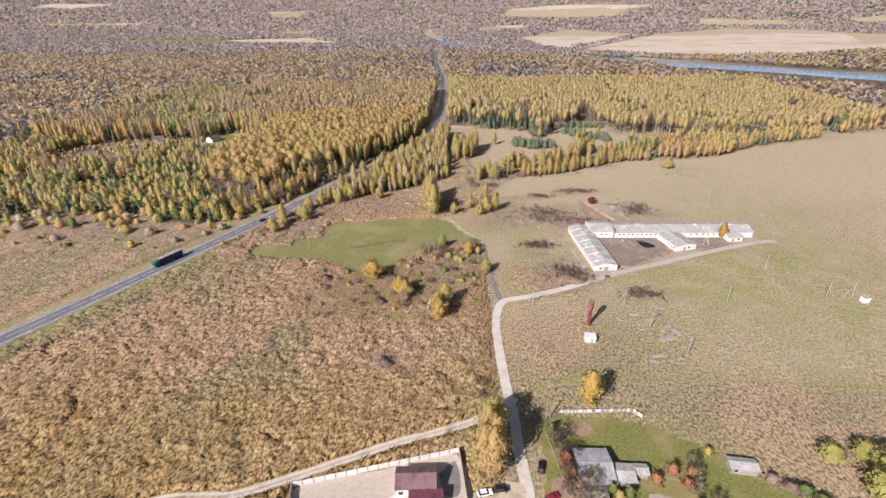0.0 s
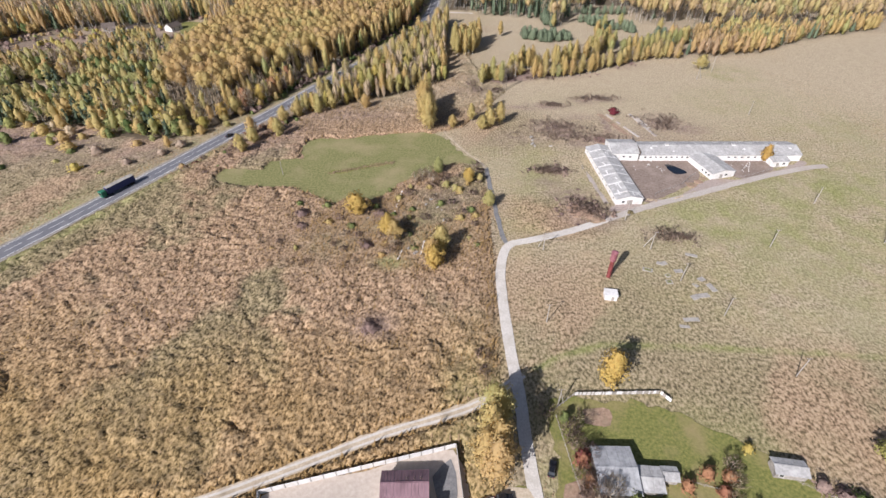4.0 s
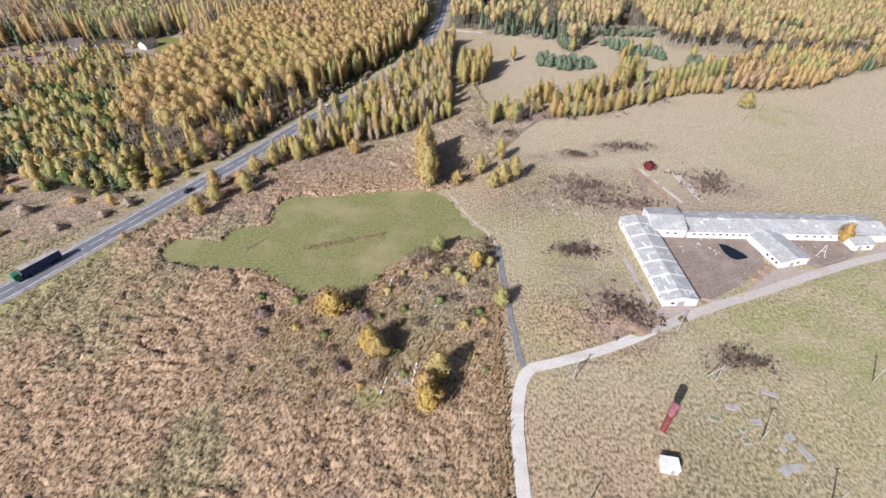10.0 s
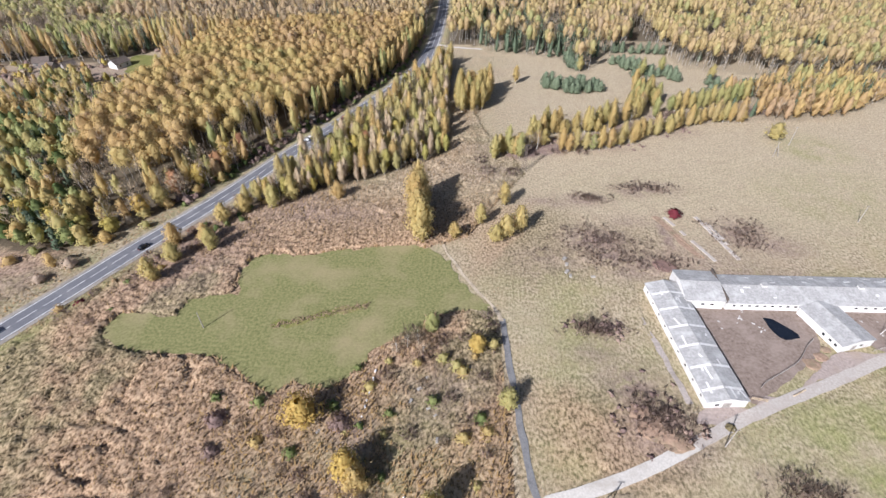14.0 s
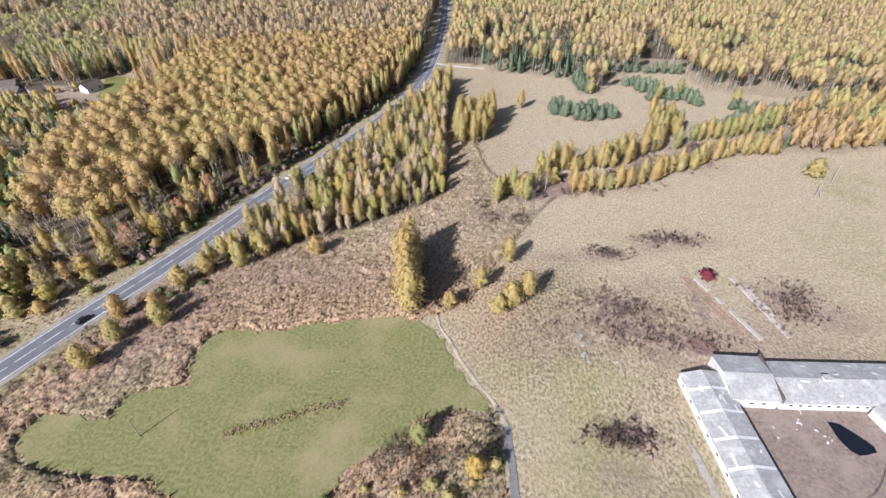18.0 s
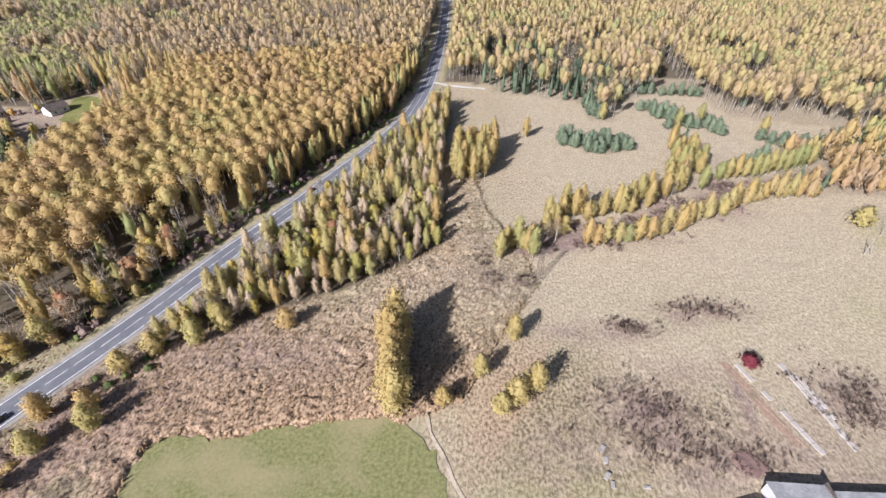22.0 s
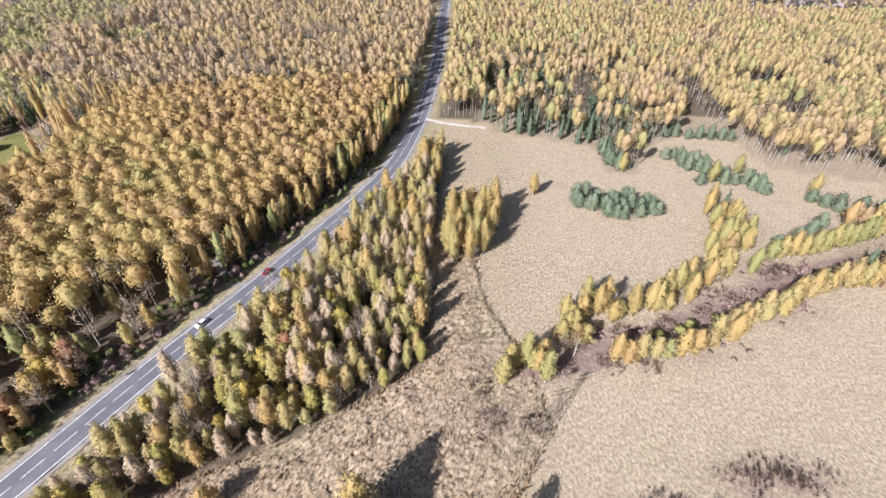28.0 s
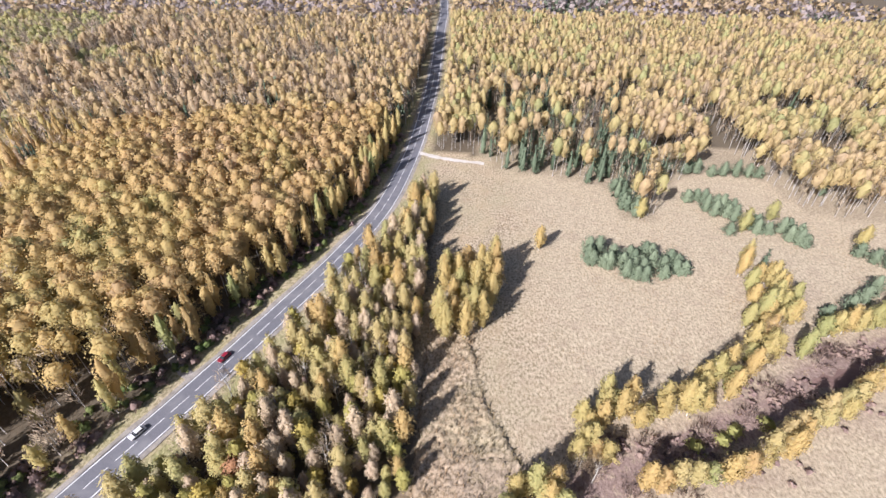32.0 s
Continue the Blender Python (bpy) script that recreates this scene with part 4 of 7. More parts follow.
    for nm, sel, n, leaf, kd in (("east_young_wood", leafy & low, 200, 0.5, "birch"), ("east_birch_wood", leafy & ~low & (p[:, 1] < 530), 190, 0.52, "canopy"), ("east_birch_wood_far", leafy & ~low & (p[:, 1] >= 530), 76, 0.8, "canopy")):
        wood(nm, kd, stand(p[sel], h[sel], 6.6, 0.5 + 0.5 * g[sel], 0.22, 0.14), n, leaf, M_PALEBIRCH if kd == "canopy" else M_BIRCH, "tall autumn birch wood with pale trunks", M_BARK)
    wood("east_bare_wood", "bare", stand(p[bare], h[bare], 4.6, 0.6), 90, 0.6, M_BARE, "leafless grey-pink birches in the wood", M_BARK)
    wood("east_conifer_wood", "spruce", stand(p[con], h[con] * 0.85, 4.8, 0.45), 130, 0.8, M_SPRUCE, "dark green spruces in the wood", M_DARKBARK)
    # far woods, growing coarser with distance
    bank = np.array(RIVER, float)
    for k, (step, lo, hi, n) in enumerate(((9.0, 690, 1300, 15), (15.0, 1300, 2300, 11), (24.0, 2300, 4800, 8))):
        w = 0.95 * hi + 300
        p = scatter(-w, w, lo - 480 if k == 0 else lo, hi, step)
        keep = ~((np.abs(p[:, 0]) < 420) & (p[:, 1] < 720)) & (np.abs(p[:, 0]) < p[:, 1] * 0.95 + 200)
        for f in FAR_FIELDS:
            keep &= ~inside(p, f)
        keep &= dist_to(p, HWY[::8]) > 12
        keep &= dist_to(p, bank) > np.where(p[:, 0] > 380, 200, 62) * np.where(p @ np.array([0.6, 0.8]) > bank[6] @ np.array([0.6, 0.8]), 0.4, 1.0)
        keep &= ~inside(p, [(137, 300), (137, 345), (176, 363), (213, 373), (257, 402), (295, 422), (420, 470), (800, 560), (800, 100)])
        p = p[keep]
        g = field_noise(p, 0.006, 1.0) + 0.3 * field_noise(p, 0.02, 3.0)
        u = rng.random(len(p))
        c = u < 0.06 + 0.5 * (g > 0.34)
        b = ~c & (u > (0.62, 0.42, 0.25)[k] - 0.25 * g)
        a = ~c & ~b
        hgt = (16.0, 13.0, 12.0)[k] * np.where(dist_to(p, bank) < 170, 0.68, 1.0)
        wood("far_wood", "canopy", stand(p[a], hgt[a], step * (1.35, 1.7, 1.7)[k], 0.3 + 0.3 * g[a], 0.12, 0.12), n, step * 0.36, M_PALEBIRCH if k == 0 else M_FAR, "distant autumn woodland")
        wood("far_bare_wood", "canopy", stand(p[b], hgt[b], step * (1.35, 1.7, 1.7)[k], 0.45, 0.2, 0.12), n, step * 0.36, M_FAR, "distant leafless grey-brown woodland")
        wood("far_conifers", "spruce", stand(p[c], hgt[c] * 1.05, step * 1.1, 0.5, 0.18, 0.12), n, step * 0.36, M_SPRUCE, "distant dark conifer stands")


forests()


def tree(kind, mat, bark, x, y, h, w, tint, name, label, category="tree", group=""):
    """One tree of its own, with a trunk and a crown."""
    e = thing(name, pose(x, y, 0, 0, 0, 0), label, category, group)
    n = int({"birch": 1100, "round": 1000, "spruce": 600, "pine": 620, "bush": 420, "bare": 420}[kind] * (0.6 if h < 5 else 1))
    leaf = {"birch": 0.42, "round": 0.45, "spruce": 0.5, "pine": 0.42, "bush": 0.36, "bare": 0.3}[kind] * (w / 5.5) ** 0.5
    p, o, nn = crown(kind, n, leaf, int(rng.integers(0, 10 ** 6)))
    q = (p * [w, w, h] + o).reshape(-1, 3)
    q[:, 2] = np.maximum(q[:, 2], 0.02)
    me = fill("crown", q, np.arange(len(q)).reshape(-1, 3), mat, np.full(len(p), tint), nn.reshape(-1, 3))
    ob = new("crown", me)
    ob.parent = e
    bm = bmesh.new()
    r = 0.011 * h + 0.03
    tube(bm, (0, 0, -0.3), (0.02 * h, 0, h * 0.5), r, r * 0.65, 6)
    tube(bm, (0.02 * h, 0, h * 0.5), (0, 0.02 * h, h * 0.93), r * 0.65, r * 0.2, 5)
    limbs = []
    for k in range(6 if kind == "bare" else 4):
        a, z = rng.random() * 6.3, h * rng.uniform(0.3, 0.65)
        lb = bmesh.new() if kind == "bare" else bm
        tube(lb, (0.02 * h * z / h, 0, z), (math.cos(a) * w * 0.33, math.sin(a) * w * 0.33, z + h * 0.2), r * 0.38, r * 0.1, 4)
        if kind == "bare":
            limbs.append(lb)
    stem = part("trunk", bm, bark, e)
    for lb in limbs:
        part("limb", lb, bark, stem)
    return e


def roadside_strip():
    """The belt of young trees between highway and meadow: a few models, copied."""
    models = []
    for kd, m, bk, h, w, t, nm, lab, grp in (
        ("birch", M_PALEBIRCH, M_BARK, 15, 4.6, 0.75, "roadside_birch", "slender yellow birch in the belt beside the highway", "belt birches"),
        ("birch", M_BIRCH, M_BARK, 14, 4.4, 0.8, "roadside_birch", "slender yellow birch in the belt beside the highway", "belt birches"),
        ("birch", M_BIRCH, M_BARK, 16, 4.8, 0.5, "roadside_birch", "slender yellow birch in the belt beside the highway", "belt birches"),
        ("birch", M_PALEBIRCH, M_BARK, 12, 4.2, 0.9, "roadside_birch", "slender yellow birch in the belt beside the highway", "belt birches"),
        ("round", M_YELLOW, M_DARKBARK, 11, 4.4, 0.5, "roadside_aspen", "bright yellow young aspen in the belt beside the highway", "belt aspens"),
        ("round", M_YELLOW, M_DARKBARK, 12, 4.2, 0.75, "roadside_aspen", "bright yellow young aspen in the belt beside the highway", "belt aspens"),
        ("birch", M_BARE, M_BARK, 14, 3.8, 0.85, "thin_leaved_birch", "beige thin-leaved birch in the belt beside the highway", "belt thin birches"),
        ("birch", M_BARE, M_BARK, 12, 3.6, 0.6, "thin_leaved_birch", "beige thin-leaved birch in the belt beside the highway", "belt thin birches"),
        ("bare", M_BARE, M_BARK, 13, 4.2, 0.8, "bare_sapling", "leafless pale-stemmed sapling beside the highway", "belt bare saplings"),
        ("bare", M_BARE, M_BARK, 15, 4.4, 0.6, "bare_sapling", "leafless pale-stemmed sapling beside the highway", "belt bare saplings"),
        ("bush", M_YELLOW, M_DARKBARK, 6, 4.0, 0.85, "belt_willow", "low olive willow under the roadside birches", "belt willows"),
        ("bush", M_PLUM, M_DARKBARK, 4, 3.6, 0.6, "belt_brush", "dark leafless brush under the roadside birches", "belt brush")):
        models.append(tree(kd, m, bk, -60, 320, h, w, t, nm, lab, "shrub" if kd == "bush" else "tree", grp))
    p = scatter(-110, 0, 255, 480, 3.9)
    p = p[inside(p, STRIP)]
    share = np.cumsum([0.14, 0.13, 0.1, 0.08, 0.06, 0.06, 0.11, 0.1, 0.06, 0.05, 0.05, 0.06])
    for i, (x, y) in enumerate(p):
        j = min(11, int(np.searchsorted(share, rng.random() * 0.999)))
        s = rng.uniform(0.72, 1.18) * (0.8 if dist_to(np.array([[x, y]]), [(-96, 262), (-54, 285), (-11, 318)])[0] < 8 else 1.0)
        m = pose(x, y, 0, 0, 0, rng.uniform(0, 360)) @ Matrix.Diagonal((s, s, s, 1))
        if i < 12:
            models[i].matrix_world = m
        else:
            copy_thing(models[j], pose(x, y, 0, 0, 0, rng.uniform(0, 360))).scale = (s, s, s)


roadside_strip()


# the row of tall birches in the meadow and the lone trees round it
def lone_trees():
    for i in range(10):
        t = i / 9
        tree("birch", M_BIRCH, M_BARK, -17.5 - 3.5 * t + rng.normal() * 1.6, 245 + 28 * t, 17 + 4 * rng.random(), 8.5, 0.55 + 0.1 * rng.normal(), "tall_birch", "tall golden birch in a tight row in the meadow", "tree", "birch row in the meadow")
    for i, (x, y) in enumerate(((-75, 270), (-56, 273), (-92, 260), (-95, 235), (-106, 228), (-108, 217), (-81, 264), (-98, 253), (-110, 237), (-99, 240))):
        tree("birch", M_BIRCH, M_BARK, x, y, 9 + 4 * rng.random(), 5.8, 0.62 + 0.15 * rng.normal(), "young_birch", "young yellow-green birch on the grass verge of the highway", "tree", "young birches by the highway")
    for x, y, h, w, t in ((15, 273, 12, 5, .6), (15, 251, 11, 7, .7), (20.5, 255, 13, 6, .6), (11, 248, 8, 6, .7), (5, 259, 10, 4.6, .75), (-5, 249, 8, 4.6, .6), (-10, 201, 9, 4.6, .95), (160, 345, 10, 9, .7)):
        tree("birch", M_BIRCH, M_BARK, x, y, h, w, t, "meadow_birch", "small yellow-green birch standing in dry grass", "tree", "small birches in the meadow")


lone_trees()


def hedges():
    for line, nm, lab, gap, h, grp in ((HEDGE_A, "hedgerow_birch", "yellow birch in a straggling hedgerow across the meadow", 1.35, 13.5, "hedgerow birches"), (HEDGE_B, "row_birch", "dense yellow birch in a planted row at the field edge", 2.0, 12.0, "field-edge birch row")):
        s = np.arange(0, len(line) - 1, gap / 2.0)
        for i in s.astype(int):
            if rng.random() < (0.12 if line is HEDGE_B else 0.1):
                continue
            x, y = line[i] + rng.normal(0, 1.0 if line is HEDGE_B else 3.0, 2)
            if line is HEDGE_A and rng.random() < 0.05:
                tree("spruce", M_SPRUCE, M_DARKBARK, x, y, 15, 5, 0.3, "hedgerow_spruce", "dark green spruce standing among hedgerow birches", "tree", "hedgerow spruces")
            elif rng.random() < 0.15:
                tree("bare", M_BARE, M_BARK, x, y, h * rng.uniform(0.5, 0.9), 5.0, 0.8, "bare_hedge_tree", "nearly leafless pinkish tree among hedgerow birches", "tree", "bare hedgerow trees")
            else:
                tree("birch", M_PALEBIRCH if line is HEDGE_B and rng.random() < 0.6 else M_BIRCH, M_BARK, x, y, h * rng.uniform(0.6, 1.15), 4.6, (0.66 if line is HEDGE_B else 0.72) + 0.13 * rng.normal(), nm, lab, "tree", grp)
    p = scatter(-9, 15, 364, 404, 5.2)
    p = p[inside(p, [(-9, 366), (6, 364), (14, 392), (10, 403), (-8, 400)])]
    for x, y in p:
        tree("birch", M_BIRCH, M_BARK, x, y, 18 * rng.uniform(0.7, 1.15), 5.2, 0.6 + 0.12 * rng.normal(), "clump_birch", "yellow birch in a clump on the open meadow", "tree", "meadow birch clump")
    tree("birch", M_BIRCH, M_BARK, 28, 417, 12, 4.4, 0.6, "meadow_birch", "small yellow-green birch standing in dry grass", "tree", "small birches in the meadow")
    p = np.concatenate([scatter(44, 84, 401, 418, 4.6), scatter(100, 140, 428, 462, 5.2), scatter(66, 82, 440, 470, 4.8)])
    k = inside(p, [(43, 410), (60, 400), (84, 406), (82, 414), (62, 419), (46, 418)]) | (dist_to(p, [(101, 459), (119, 441), (138, 431)]) < 4.2) | inside(p, [(68, 442), (78, 440), (80, 468), (66, 470)])
    more = [(123, 388), (132, 392), (140, 397), (146, 402), (158, 420.5), (166, 422.6), (162, 417), (154, 424), (175, 421), (173, 405), (174.5, 411.5), (180, 415), (108.6, 435), (120, 436.5), (130.5, 437.5), (134, 430), (106, 459), (111, 452), (100, 489), (106, 486), (112, 487), (118.9, 485.3), (125, 486), (131, 486), (137, 486), (142, 485.8)]
    for x, y, h in ((115.6, 378.6, 10), (119, 379, 12), (124, 381, 13), (128.3, 381.6, 11), (133, 383, 13), (137, 384, 12), (141, 386, 14), (146, 388, 13), (151, 390, 12), (155.6, 391.7, 14), (160, 394, 13), (165, 396, 14), (113.7, 435.8, 13), (129.7, 446, 11), (157, 429, 12), (73.5, 443, 11)):
        tree("birch", M_BIRCH, M_BARK, x, y, h, 4.8, 0.8 + 0.12 * rng.normal(), "meadow_birch", "small yellow-green birch standing in dry grass", "tree", "small birches in the meadow")
    for x, y in [*p[k], *more]:
        tree("pine", M_SPRUCE, M_DARKBARK, x, y, 8.0 * rng.uniform(0.75, 1.2), 7.0, 0.75 + 0.12 * rng.normal(), "young_pine", "bushy blue-green young pine on the meadow", "tree", "young meadow pines")


hedges()

# ---- farm ----
def prism(bm, pts, z0, z1):
    """A solid over a plan polygon."""
    lo = [bm.verts.new((x, y, z0)) for x, y in pts]
    hi = [bm.verts.new((x, y, z1)) for x, y in pts]
    bm.faces.new(lo)
    bm.faces.new(hi)
    n = len(pts)
    for i in range(n):
        bm.faces.new((lo[i], lo[(i + 1) % n], hi[(i + 1) % n], hi[i]))
    return bm


def slab(bm, quad, t=0.12):
    """A thin plate from four corners in space, t thick downwards."""
    hi = [bm.verts.new(q) for q in quad]
    lo = [bm.verts.new((q[0], q[1], q[2] - t)) for q in quad]
    bm.faces.new(hi)
    bm.faces.new(lo[::-1])
    for i in range(4):
        bm.faces.new((hi[i], hi[(i + 1) % 4], lo[(i + 1) % 4], lo[i]))
    return bm


def gable_house(e, w, d, eave, ridge, wall, roof, over=0.4, panels=0, along="x", hipped=0.0):
    """Walls with gables and two roof slopes of sheets; w along x, d along y, the ridge along x."""
    bm = bmesh.new()
    x, y = w / 2, d / 2
    v = [bm.verts.new(c) for c in ((-x, -y, -0.2), (x, -y, -0.2), (x, y, -0.2), (-x, y, -0.2), (-x, -y, eave), (x, -y, eave), (x, y, eave), (-x, y, eave))]
    hx = hipped * w / 2
    r = [bm.verts.new((-x + hx, 0, ridge - 0.06)), bm.verts.new((x - hx, 0, ridge - 0.06))]
    for f in ((0, 1, 5, 4), (2, 3, 7, 6), (3, 2, 1, 0)):
        bm.faces.new([v[i] for i in f])
    bm.faces.new((v[1], v[2], v[6], v[5]))
    bm.faces.new((v[3], v[0], v[4], v[7]))
    bm.faces.new((v[5], v[6], r[1]))
    bm.faces.new((v[7], v[4], r[0]))
    bm.faces.new((v[4], v[5], r[1], r[0]))
    bm.faces.new((v[6], v[7], r[0], r[1]))
    part("wall", bm, wall, e)
    drop = (ridge - eave) / y * over
    n = max(1, panels)
    for s in (-1, 1):
        if hipped:
            bm = bmesh.new()
            slab(bm, [(-x - over, s * (y + over), eave - drop + 0.1), (x + over, s * (y + over), eave - drop + 0.1), (x - hx, 0, ridge + 0.1), (-x + hx, 0, ridge + 0.1)])
            part("roof_slope", bm, roof, e)
            bm = bmesh.new()
            slab(bm, [(s * (x + over), -y - over, eave - drop + 0.1), (s * (x + over), y + over, eave - drop + 0.1), (s * (x - hx), 0.02, ridge + 0.1), (s * (x - hx), -0.02, ridge + 0.1)])
            part("roof_slope", bm, roof, e)
            continue
        xs = np.linspace(-x - over, x + over, n + 1)
        for i in range(n):
            bm = bmesh.new()
            g = 0.02 if n > 1 else 0.0
            k = 0.04 * (i % 2)
            slab(bm, [(xs[i] + g, s * (y + over), eave - drop + 0.1 + k), (xs[i + 1] - g, s * (y + over), eave - drop + 0.1 + k), (xs[i + 1] - g, 0.0, ridge + 0.1 + k), (xs[i] + g, 0.0, ridge + 0.1 + k)])
            part("roof_sheet", bm, roof, e)
    part("ridge_cap", boxed(-x - over + hx, x + over - hx, -0.18, 0.18, ridge + 0.1, ridge + 0.19), roof, e)
    return e


def opening(e, x, y, z, w, h, ang, mat=None, name="window"):
    """A window or door: a dark pane in a pale frame, standing 4 cm proud of the wall."""
    m = pose(x, y, z, 0, 0, ang)
    bm = bmesh.new()
    for a in ((-w / 2 - 0.08, w / 2 + 0.08, -0.05, 0.03, h, h + 0.08), (-w / 2 - 0.08, w / 2 + 0.08, -0.05, 0.03, -0.08, 0), (-w / 2 - 0.08, -w / 2, -0.05, 0.03, 0, h), (w / 2, w / 2 + 0.08, -0.05, 0.03, 0, h)):
        box(bm, *a)
    fr = part(name, bm, M_WHITEWASH, e)
    fr.matrix_local = m
    part("pane" if name == "window" else "leaf", boxed(-w / 2, w / 2, -0.03, 0.0, 0, h), mat or M_DARKGLASS, fr)
    return fr


def farm():
    # long west wing
    e = thing("cattle_barn", pose(69.1, 202.5, 0, 0, 0, 95.5), "long whitewashed cattle barn with grey fibre-cement roof", "barn", "farm buildings")
    gable_house(e, 46, 11.4, 2.9, 4.2, M_WHITEWASH, M_SLATE, 0.3, 11)
    opening(e, -23.02, -0.2, 0, 2.4, 2.2, -90, M_WOOD, "door")
    opening(e, -23.02, 2.6, 0.9, 1.2, 0.9, -90)
    for i in range(9):
        opening(e, -20 + 5.0 * i, 5.72, 1.3, 0.9, 0.6, 180)
    tilt = math.degrees(math.atan(1.3 / 5.7))
    for x in (-19.5, -12, -4.5, 3, 10.5, 17.5):
        for s in (-1, 1):
            pt = part("joint_strip", boxed(-0.4, 0.4, -2.85, 2.85, 0, 0.03), M_WHITEWASH, e)
            pt.matrix_local = pose(x, s * 2.95, 3.53 + 0.2, -s * tilt, 0, rng.normal() * 1.5)
    for k in range(16):
        x, y, w = rng.uniform(-21, 20), rng.uniform(0.8, 5.0) * rng.choice([-1, 1]), rng.uniform(0.5, 2.2)
        pt = part("lime_patch", boxed(-w, w, -0.28, 0.28, 0, 0.02), M_WHITEWASH, e)
        pt.matrix_local = pose(x, y, 4.2 - abs(y) * 1.3 / 5.7 + 0.17, -math.copysign(tilt, y), 0, rng.normal() * 12)
    # higher head block
    e = thing("barn_head_block", pose(78.4, 224.3, 0, 0, 0, 0), "whitewashed head block of the barn, grey roof", "barn", "farm buildings")
    gable_house(e, 12.6, 14.4, 3.8, 5.6, M_WHITEWASH, M_SLATE, 0.3, 4)
    for x in (-1.5, 1.5):
        opening(e, x + 1, -7.22, 1.7, 1.1, 0.7, 0)
    part("valley_gap", boxed(6.62, 6.85, -7.6, 7.6, 3.2, 5.2), M_DARKBARK, e, "dark joint between the two roofs")
    # main range
    e = thing("cattle_barn", pose(123.4, 225.1, 0, 0, 0, 2.0), "long whitewashed cattle barn, patched grey roof", "barn", "farm buildings")
    barn = e
    gable_house(e, 76, 13.4, 3.2, 4.9, M_WHITEWASH, M_SLATE, 0.35, 20)
    for i in range(9):
        opening(e, -35.6 + 2.5 * i, -6.72, 1.6, 1.0, 0.7, 0)
    for i in range(6):
        opening(e, 4.0 + 3.1 * i, -6.72, 1.6, 1.1, 0.7, 0)
    for x in (-24, 8, 27):
        sk = part("ridge_vent", box(bmesh.new(), x - 0.8, x + 0.8, -0.7, 0.7, 4.7, 5.6, None, 0.05), M_WHITEWASH, e)
        part("vent_cap", boxed(x - 1.0, x + 1.0, -0.9, 0.9, 5.6, 5.72), M_SLATE, sk)
    # middle wing
    e = thing("barn_wing", pose(116.6, 210.6, 0, 0, 0, -74), "whitewashed barn wing with low grey roof", "barn", "farm buildings")
    gable_house(e, 16.4, 12.0, 2.9, 4.0, M_WHITEWASH, M_SLATE, 0.3, 5)
    for x in (2, 4.5, 6.5):
        opening(e, x, -6.02, 1.0, 0.9, 0.9, 0)
    opening(e, 8.22, -1, 0, 1.6, 2.0, 90, M_WOOD, "door")
    opening(e, 8.22, 1.6, 1.0, 1.2, 0.9, 90)
    e = thing("barn_annex", pose(149.2, 217.6, 0, 0, 0, 8), "small whitewashed annex at the end of the barn", "annex", "farm buildings")
    gable_house(e, 8, 7.4, 2.7, 3.5, M_WHITEWASH, M_SLATE, 0.3, 3)
    opening(e, -1.5, -3.72, 0, 1.4, 2.0, 0, M_WOOD, "door")
    opening(e, 1.6, -3.72, 1.0, 1.2, 0.9, 0)
    # concrete apron and strips
    tagged(patch("barn_apron", [(62, 174), (66, 179), (79, 180), (84, 184), (92, 185), (112, 200), (128, 202), (150, 212), (163, 220), (160, 214), (128, 199.5), (104, 191), (86, 181), (74, 174.5)], 0.06, M_EARTH, 0.5), "grey packed gravel apron before the barns", "ground", kind="structure")
    tagged(ribbon("concrete_path", smooth_line([(62.2, 180), (59.4, 198), (56.4, 213)], 3), -0.8, 0.8, 0.07, M_GREYTRACK, 0.25), "narrow concrete path along the barn", "path", kind="structure")
    for x, y, w, d in ((2, 5.6, 2.6, 0.5), (-5, 5.2, 1.8, 0.5), (14, 5.7, 3.0, 0.5), (20, 4.8, 2.2, 0.6), (23, 5.6, 1.6, 0.8), (28, 5.3, 2.6, 0.5), (-14, 5.7, 1.6, 0.5), (-27, 5.0, 1.4, 0.6), (33, 3.0, 2.4, 0.4), (-30, -1.0, 2.2, 0.5), (-22, -4.6, 1.0, 0.5), (6, 3.4, 2.2, 0.7), (-9, 2.6, 1.6, 0.8), (17, 3.9, 2.6, 0.6), (25, 2.2, 1.8, 0.9), (30, 4.1, 2.4, 0.7), (34, -2.5, 1.4, 1.0), (-20, 1.8, 1.8, 0.6), (12, -3.0, 1.2, 0.8), (-32, -2.4, 1.0, 1.2)):
        z = 4.9 - abs(y) * (4.9 - 3.2) / 6.7 + 0.16
        sl = math.degrees(math.atan((4.9 - 3.2) / 6.7)) * (-1 if y > 0 else 1)
        pt = part("repair_sheet", boxed(-w / 2, w / 2, -d / 2, d / 2, 0, 0.03), M_WHITEWASH, barn)
        pt.matrix_local = pose(x, y, z + 0.03, sl, 0, rng.normal() * 4)
    # corral fence
    line = smooth_line([(84, 186.5), (86, 188.3), (92, 191.8), (99.3, 196.6), (103.9, 201.9), (107.5, 205)], 2.4)
    fence = thing("corral_fence", pose(line[0][0], line[0][1], 0), "rough timber corral fence of posts and rails", "fence")
    rails(fence, line, M_WOOD, 1.3)
    line = smooth_line([(124, 202), (129.2, 203.6), (136, 206.4), (142.2, 209.4), (149, 213)], 2.4)
    fence = thing("corral_fence", pose(line[0][0], line[0][1], 0), "rough timber corral fence of posts and rails", "fence")
    rails(fence, line, M_WOOD, 1.3)
    e = thing("field_gate", pose(79.5, 182.6, 0, 0, 0, -8), "pale timber gate leaning open by the barn", "gate")
